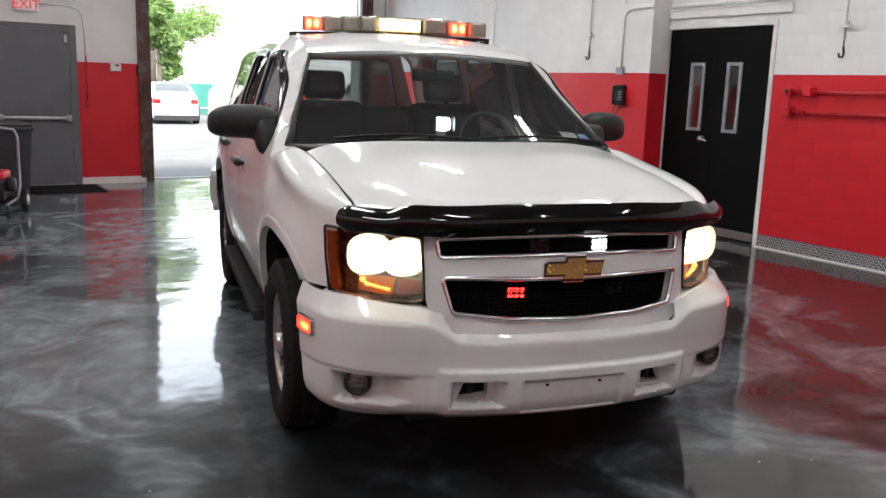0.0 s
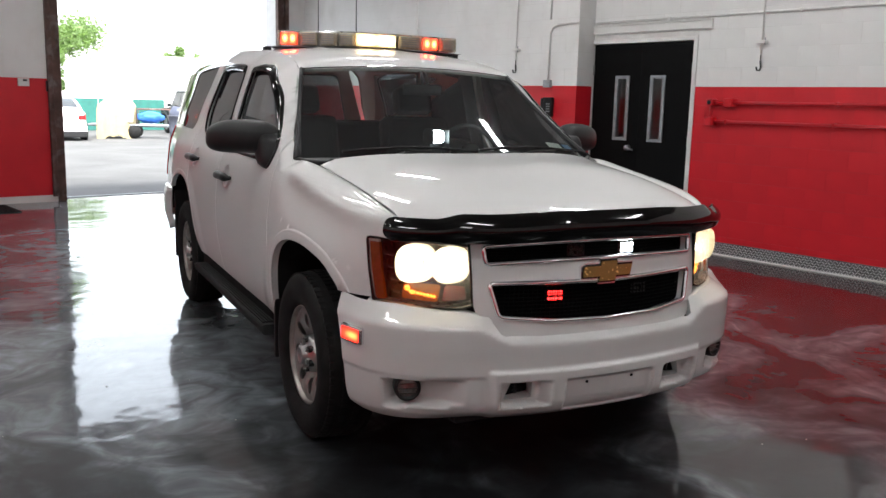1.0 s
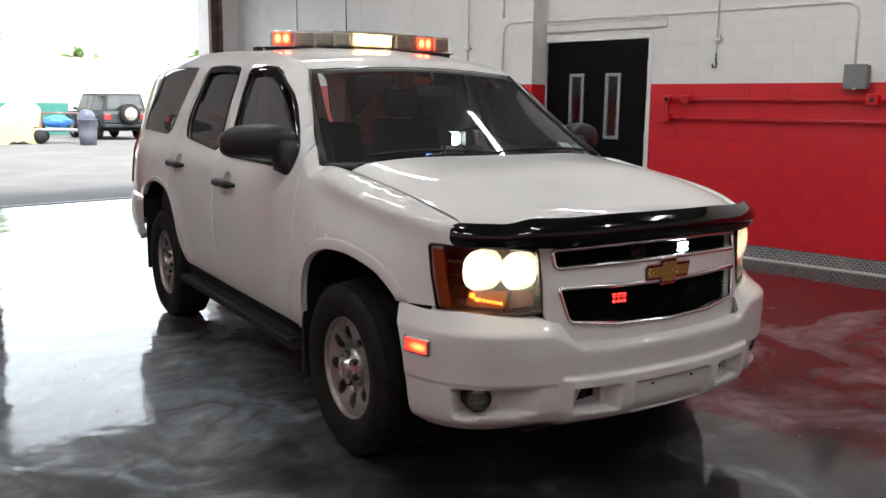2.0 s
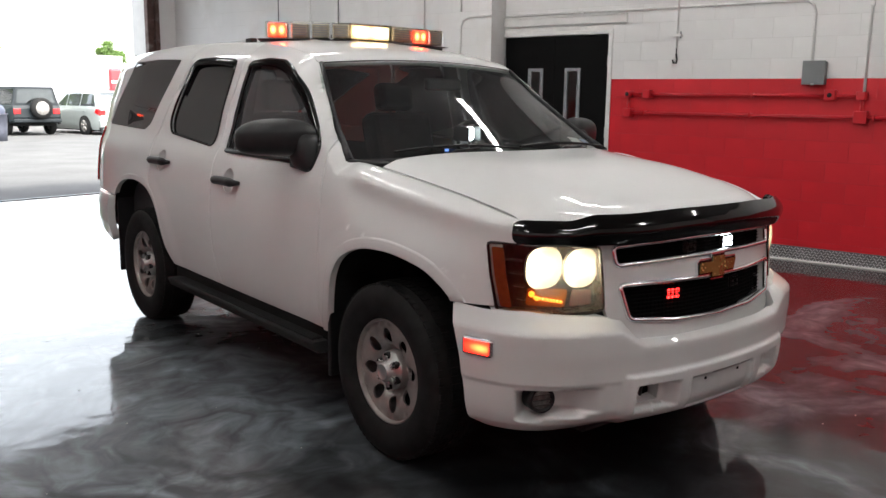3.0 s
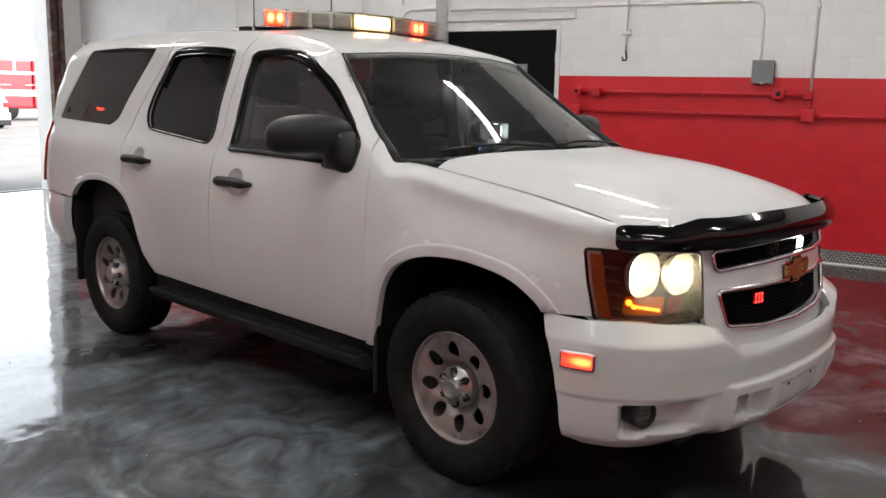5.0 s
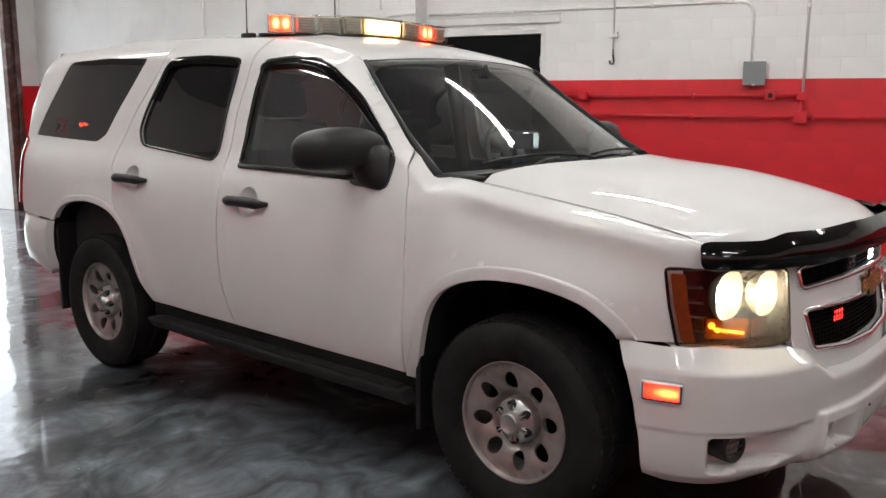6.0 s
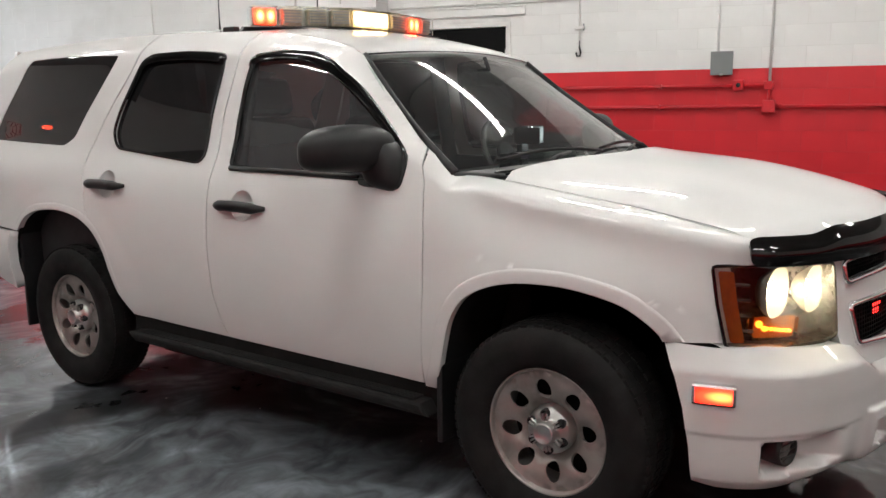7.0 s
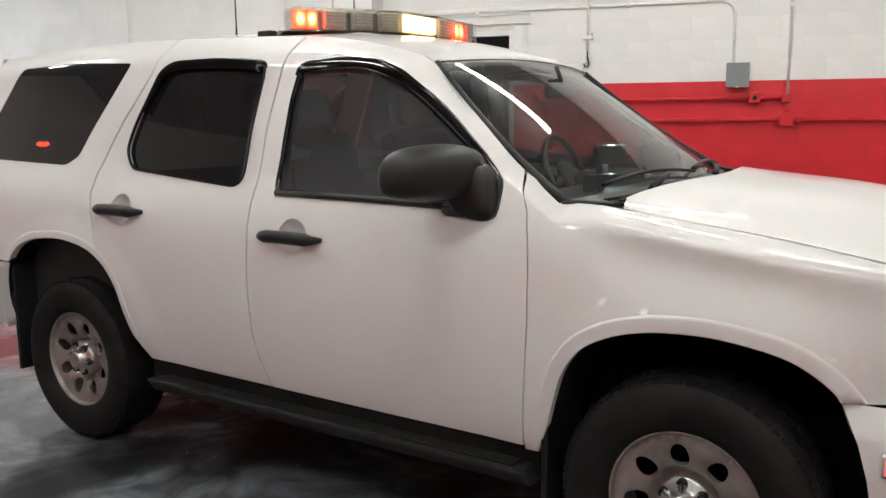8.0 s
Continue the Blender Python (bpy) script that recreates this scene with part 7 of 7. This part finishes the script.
part("ladder", block((-0.35, -3.3, 2.85), (0.35, 2.2, 3.0), 0.02), STEEL, eng)
part("ladder_rest", block((-0.3, -2.6, 2.75), (0.3, -2.4, 2.85)), STEEL, eng)
part("ladder_rest", block((-0.3, 0.6, 2.75), (0.3, 0.8, 2.85)), STEEL, eng)
part("rear_step", block((-1.2, -3.5, 0.5), (1.2, -3.2, 0.6), 0.02), STEEL, eng)

# boat under a tarpaulin, on a trailer
boat = thing("covered_boat", "boat on a trailer under a cream tarpaulin", "boat", ROOM @ pose(8.95, 29.0, G, 0, 0, -115))
bm = bmesh.new()
bmesh.ops.create_grid(bm, x_segments=40, y_segments=28, size=1.0)
for v in bm.verts:
    a, b = v.co.x, v.co.y
    w = 0.8 * (1 - 0.55 * max(0, a) ** 2.2)
    h = 1.48 - 0.3 * abs(a - 0.0) ** 2 - 0.75 * abs(b) ** 3.5 - 0.62 * max(0, abs(b) - 0.75) / 0.25 + 0.1 * noise.noise(Vector((a * 4, b * 5, 0)))
    v.co = (b * w, -0.42 + a * 0.66, h + 0.08 * noise.noise(Vector((a * 9, b * 9, 3))))
for f in bm.faces:
    f.smooth = True
bmesh.ops.solidify(bm, geom=bm.faces[:], thickness=0.02)
part("tarpaulin", bm, TARP, boat)
part("hull", prism(bmesh.new(), [(-0.9, 0.55), (-1.0, 1.12), (0.2, 1.15), (0.15, 0.6)], -0.6, 0.6, lambda y, z: 1 - 0.15 * max(0, -y / 1.5) ** 2, 0.05), TRAILER_WHITE, boat)
part("trailer_frame", tube(bmesh.new(), [(0, -1.4, 0.48), (0, 1.95, 0.45)], 0.05, 8), GALVANISED, boat)
for sx in (-1, 1):
    part("trailer_rail", tube(bmesh.new(), [(sx * 0.5, -1.4, 0.5), (sx * 0.5, 0.9, 0.5), (0, 1.7, 0.46)], 0.035, 8), GALVANISED, boat)
    part("trailer_wheel", lathe(bmesh.new(), [(0.0, sx * 0.52 - 0.08), (0.22, sx * 0.52 - 0.08), (0.25, sx * 0.52), (0.22, sx * 0.52 + 0.08), (0.0, sx * 0.52 + 0.08)], 20, "x", (0, 0.2, 0.25)), RUBBER, boat)
for x in (-0.45, 0.45):
    part("load_rail", tube(bmesh.new(), [(x, 0.3, 0.5), (x, 0.3, 1.08), (x, 1.45, 1.08), (x, 1.45, 0.46)], 0.03, 8), RUST, boat, "worn steel load rail")
part("jockey_stand", tube(bmesh.new(), [(0, 1.9, 0.0), (0, 1.9, 0.5)], 0.03, 8), GALVANISED, boat)
bundle = on_room("blue_bundle", "blue tarpaulin bundle on the boat trailer", "bundle", 9.62, 28.62, 0.535)
bm = bmesh.new()
bmesh.ops.create_icosphere(bm, subdivisions=3, radius=1.0)
for v in bm.verts:
    k = 1 + 0.25 * noise.noise(v.co * 2.3)
    v.co = Vector((v.co.x * 0.5 * k, v.co.y * 0.36 * k, 0.22 + v.co.z * 0.22 * k))
part("sheet", bm, BLUE_TARP, bundle, smooth=True)
drum = on_room("rubbish_drum", "grey plastic rubbish drum filled with bags", "bin", 9.91, 26.87, G)
part("drum", lathe(bmesh.new(), [(0.0, 0.0), (0.27, 0.0), (0.3, 0.4), (0.32, 0.86), (0.345, 0.87), (0.345, 0.9), (0.31, 0.9), (0.3, 0.7), (0.0, 0.7)], 28, "z"), material("slate_plastic", (0.08, 0.085, 0.11), 0.5), drum)
bm = bmesh.new()
bmesh.ops.create_icosphere(bm, subdivisions=3, radius=0.28, matrix=Matrix.Translation((0, 0, 0.95)))
for v in bm.verts:
    v.co += v.co.normalized() * 0.09 * noise.noise(v.co * 6)
part("bag", bm, material("dark_blue_bag", (0.06, 0.068, 0.1), 0.4, vary=0.3, scale=8), drum, "dark blue rubbish bag", smooth=True)

# fence with its green screen
fence = thing("fence", "chain fence with a teal screen along the yard", "fence", ROOM @ pose(0, 35.5, G))
for i in range(14):
    x = -8 + i * 1.5
    part("post", tube(bmesh.new(), [(x, 0, 0), (x, 0, 1.45)], 0.03, 8), GALVANISED, fence)
    bm = bmesh.new()
    bmesh.ops.create_grid(bm, x_segments=10, y_segments=8, size=0.5, matrix=Matrix.Translation((x + 0.75, -0.035, 0.72)) @ Matrix.Diagonal((1.46, 1, 1.38, 1)) @ pose(0, 0, 0, 90))
    for v in bm.verts:
        v.co.y += 0.02 * noise.noise(Vector((v.co.x * 2, 0, v.co.z * 2)))
    bmesh.ops.solidify(bm, geom=bm.faces[:], thickness=0.006)
    part("screen", bm, FENCE_GREEN, fence)

# long white trailers behind the fence
for u, v, ln, h, rz in ((10.75, 40.2, 3.5, 3.05, 0), (17.5, 40.3, 9.6, 3.5, 0)):
    tr = thing("box_trailer", "long white box trailer with ribbed sides", "trailer", ROOM @ pose(u, v, G, 0, 0, rz), "white box trailers")
    part("box", block((-ln / 2, -1.2, 0.9), (ln / 2, 1.2, h), 0.03), TRAILER_WHITE, tr)
    for i in range(int(ln / 0.6)):
        part("rib", block((-ln / 2 + 0.3 + i * 0.6 - 0.025, -1.23, 0.95), (-ln / 2 + 0.3 + i * 0.6 + 0.025, -1.195, h - 0.05)), TRAILER_WHITE, tr)
    part("roof_rail", block((-ln / 2, -1.24, h - 0.04), (ln / 2, -1.19, h + 0.04), 0.008), STEEL, tr)
    part("underframe", block((-ln / 2 + 0.2, -0.9, 0.62), (ln / 2 - 0.2, 0.9, 0.9)), UNDERSIDE, tr)
    for x in (-ln / 2 + 1.2, -ln / 2 + 2.3, ln / 2 - 1.5):
        for sy in (-1, 1):
            part("wheel", lathe(bmesh.new(), [(0.0, sy * 1.0 - 0.14), (0.45, sy * 1.0 - 0.14), (0.5, sy * 1.0), (0.45, sy * 1.0 + 0.14), (0.0, sy * 1.0 + 0.14)], 20, "y", (x, 0, 0.5)), RUBBER, tr)


# trees
def leaf_material(name, c):
    m = material(name, c, 0.6, vary=0.35, scale=1.5)
    n, l = m.node_tree.nodes, m.node_tree.links
    thin, mix = n.new("ShaderNodeBsdfTranslucent"), n.new("ShaderNodeMixShader")     # light shines through the leaves
    thin.inputs[0].default_value = (c[0] * 1.6, c[1] * 1.7, c[2] * 1.1, 1)
    mix.inputs[0].default_value = 0.45
    l.new(n["Principled BSDF"].outputs[0], mix.inputs[1])
    l.new(thin.outputs[0], mix.inputs[2])
    l.new(mix.outputs[0], n["Material Output"].inputs[0])
    return m


LEAF, LEAF_PALE, BARK = leaf_material("green_leaves", (0.08, 0.15, 0.045)), leaf_material("pale_leaves", (0.13, 0.2, 0.07)), material("bark", (0.1, 0.08, 0.06), 0.9, vary=0.3, scale=6, bump=0.01, bump_scale=20)


def tree(u, v, height, spread, mat_, seed, label):
    rng = random.Random(seed)
    t = on_room("tree", label, "tree", u, v, G, 0, "yard trees")
    bm = bmesh.new()
    tips = []
    tube(bm, [(0, 0, 0), (0.1, 0, height * 0.3), (0.05, 0.1, height * 0.6), (0, 0, height * 0.9)], [height * 0.03, height * 0.024, height * 0.014, 0.03], 10)
    for i in range(16):
        h = height * rng.uniform(0.28, 0.85)
        a = rng.uniform(0, 2 * math.pi)
        ln = spread * rng.uniform(0.5, 1.0) * (1.15 - 0.6 * h / height)
        p = Vector((0.05, 0, h))
        q = p + Vector((math.cos(a) * ln, math.sin(a) * ln, ln * rng.uniform(0.15, 0.6)))
        mid = p.lerp(q, 0.5) + Vector((0, 0, -0.05 * ln))
        tube(bm, [p, mid, q], [height * 0.011, height * 0.007, 0.015], 6)
        tips += [p.lerp(q, k) for k in (0.45, 0.7, 0.95)] + [q]
    tips += [Vector((0, 0, height * k)) for k in (0.8, 0.9, 1.0)]
    part("trunk", bm, BARK, t)
    verts, faces = [], []
    for c in tips:
        r = spread * rng.uniform(0.16, 0.34)
        for _ in range(260):
            d = Vector((rng.gauss(0, 1), rng.gauss(0, 1), rng.gauss(0, 0.75)))
            d = d.normalized() * r * rng.uniform(0.35, 1.05)
            p = c + d
            s = rng.uniform(0.08, 0.17)
            x = Vector((rng.gauss(0, 1), rng.gauss(0, 1), rng.gauss(0, 0.6))).normalized()
            y = x.cross(Vector((rng.gauss(0, 1), rng.gauss(0, 1), rng.gauss(0, 1)))).normalized()
            k = len(verts)
            verts += [p - x * s, p + y * s * 0.45, p + x * s, p - y * s * 0.45]
            faces.append((k, k + 1, k + 2, k + 3))
    me = bpy.data.meshes.new("crown")
    me.from_pydata(verts, [], faces)
    me.materials.append(mat_)
    crown = new("crown", me)
    crown.parent = t
    tagged(crown, kind="stuff")


tree(9.5, 44.5, 10.5, 3.5, LEAF_PALE, 1, "tall green leafy tree behind the fence")
tree(8.1, 37.6, 5.6, 1.3, LEAF_PALE, 2, "tall pale green leafy tree behind the fence")
tree(24.4, 60.0, 4.9, 1.8, LEAF_PALE, 3, "pale green leafy tree behind the trailers")
tree(34.2, 60.0, 5.3, 1.7, LEAF_PALE, 4, "pale green leafy tree behind the fire engine")

# ---- blocks of the right wall ----
def block_mesh(name, w, h, mat_):
    """One painted block: x into the room, y along the wall."""
    bm = bmesh.new()
    g, c = 0.0009, 0.0016
    lo = [bm.verts.new((T + 0.002, y, z)) for y, z in ((g, g), (w - g, g), (w - g, h - g), (g, h - g))]
    hi = [bm.verts.new((0.0, y, z)) for y, z in ((g + c, g + c), (w - g - c, g + c), (w - g - c, h - g - c), (g + c, h - g - c))]
    for i in range(4):
        bm.faces.new((lo[i - 1], lo[i], hi[i], hi[i - 1]))
    bm.faces.new(hi)
    bmesh.ops.recalc_face_normals(bm, faces=bm.faces[:])
    if bm.faces[-1].normal.x > 0:
        bmesh.ops.reverse_faces(bm, faces=bm.faces[:])
    me = bpy.data.meshes.new(name)
    bm.to_mesh(me)
    bm.free()
    me.materials.append(mat_)
    return me


BW, BH = 0.4, 0.2
shapes = {}
rest = {"white": bmesh.new(), "red": bmesh.new()}
near = 0


def lay(u, v0, v1, z, single):
    """One block of a course from v0 to v1."""
    global near
    red = z + BH / 2 < RED_TOP
    w = round(v1 - v0, 3)
    if w < 0.03:
        return
    key = (w, red)
    if key not in shapes:
        shapes[key] = block_mesh("block", w, BH, WALL_RED if red else WALL_WHITE)
    if single and near < 300:
        near += 1
        b = new("block", shapes[key])
        b.parent = wall_east_dado if red else wall_east
        b.matrix_basis = pose(u - random.uniform(0, 0.0005), v0, z)
    else:
        tgt = rest["red" if red else "white"]
        k = len(tgt.verts)
        tgt.from_mesh(shapes[key])
        tgt.verts.ensure_lookup_table()
        for v in tgt.verts[k:]:
            v.co += Vector((u, v0, z))


for course in range(22):
    z = course * BH
    shift = 0.2 if course % 2 else 0.0
    for u, a, b, door in ((WALL_U, -4.4, STEP_V, True), (PROUD_U, STEP_V, BACK_V, False), (WALL_U, FRONT_V, -4.4, False)):
        v = a - shift
        while v < b - 0.001:
            lo, hi = max(v, a), min(v + BW, b)
            spans = [(lo, hi)]
            if door and z + 0.05 < DOOR_H:
                spans = [(lo, min(hi, DOOR_V0 - 0.05)), (max(lo, DOOR_V1), hi)]
            for p, q in spans:
                if q - p > 0.03:
                    lay(u, p, q, z, door and z < 2.9)
            v += BW
# the narrow return where the wall steps forward
for course in range(22):
    z = course * BH
    tgt = rest["red" if z + 0.1 < RED_TOP else "white"]
    box(tgt, (PROUD_U + 0.001, STEP_V + 0.001, z + 0.002), (WALL_U, STEP_V + T, z + BH - 0.002))
for k, bm in rest.items():
    tagged(part("block_field", bm, WALL_RED if k == "red" else WALL_WHITE, wall_east_dado if k == "red" else wall_east), kind="stuff")
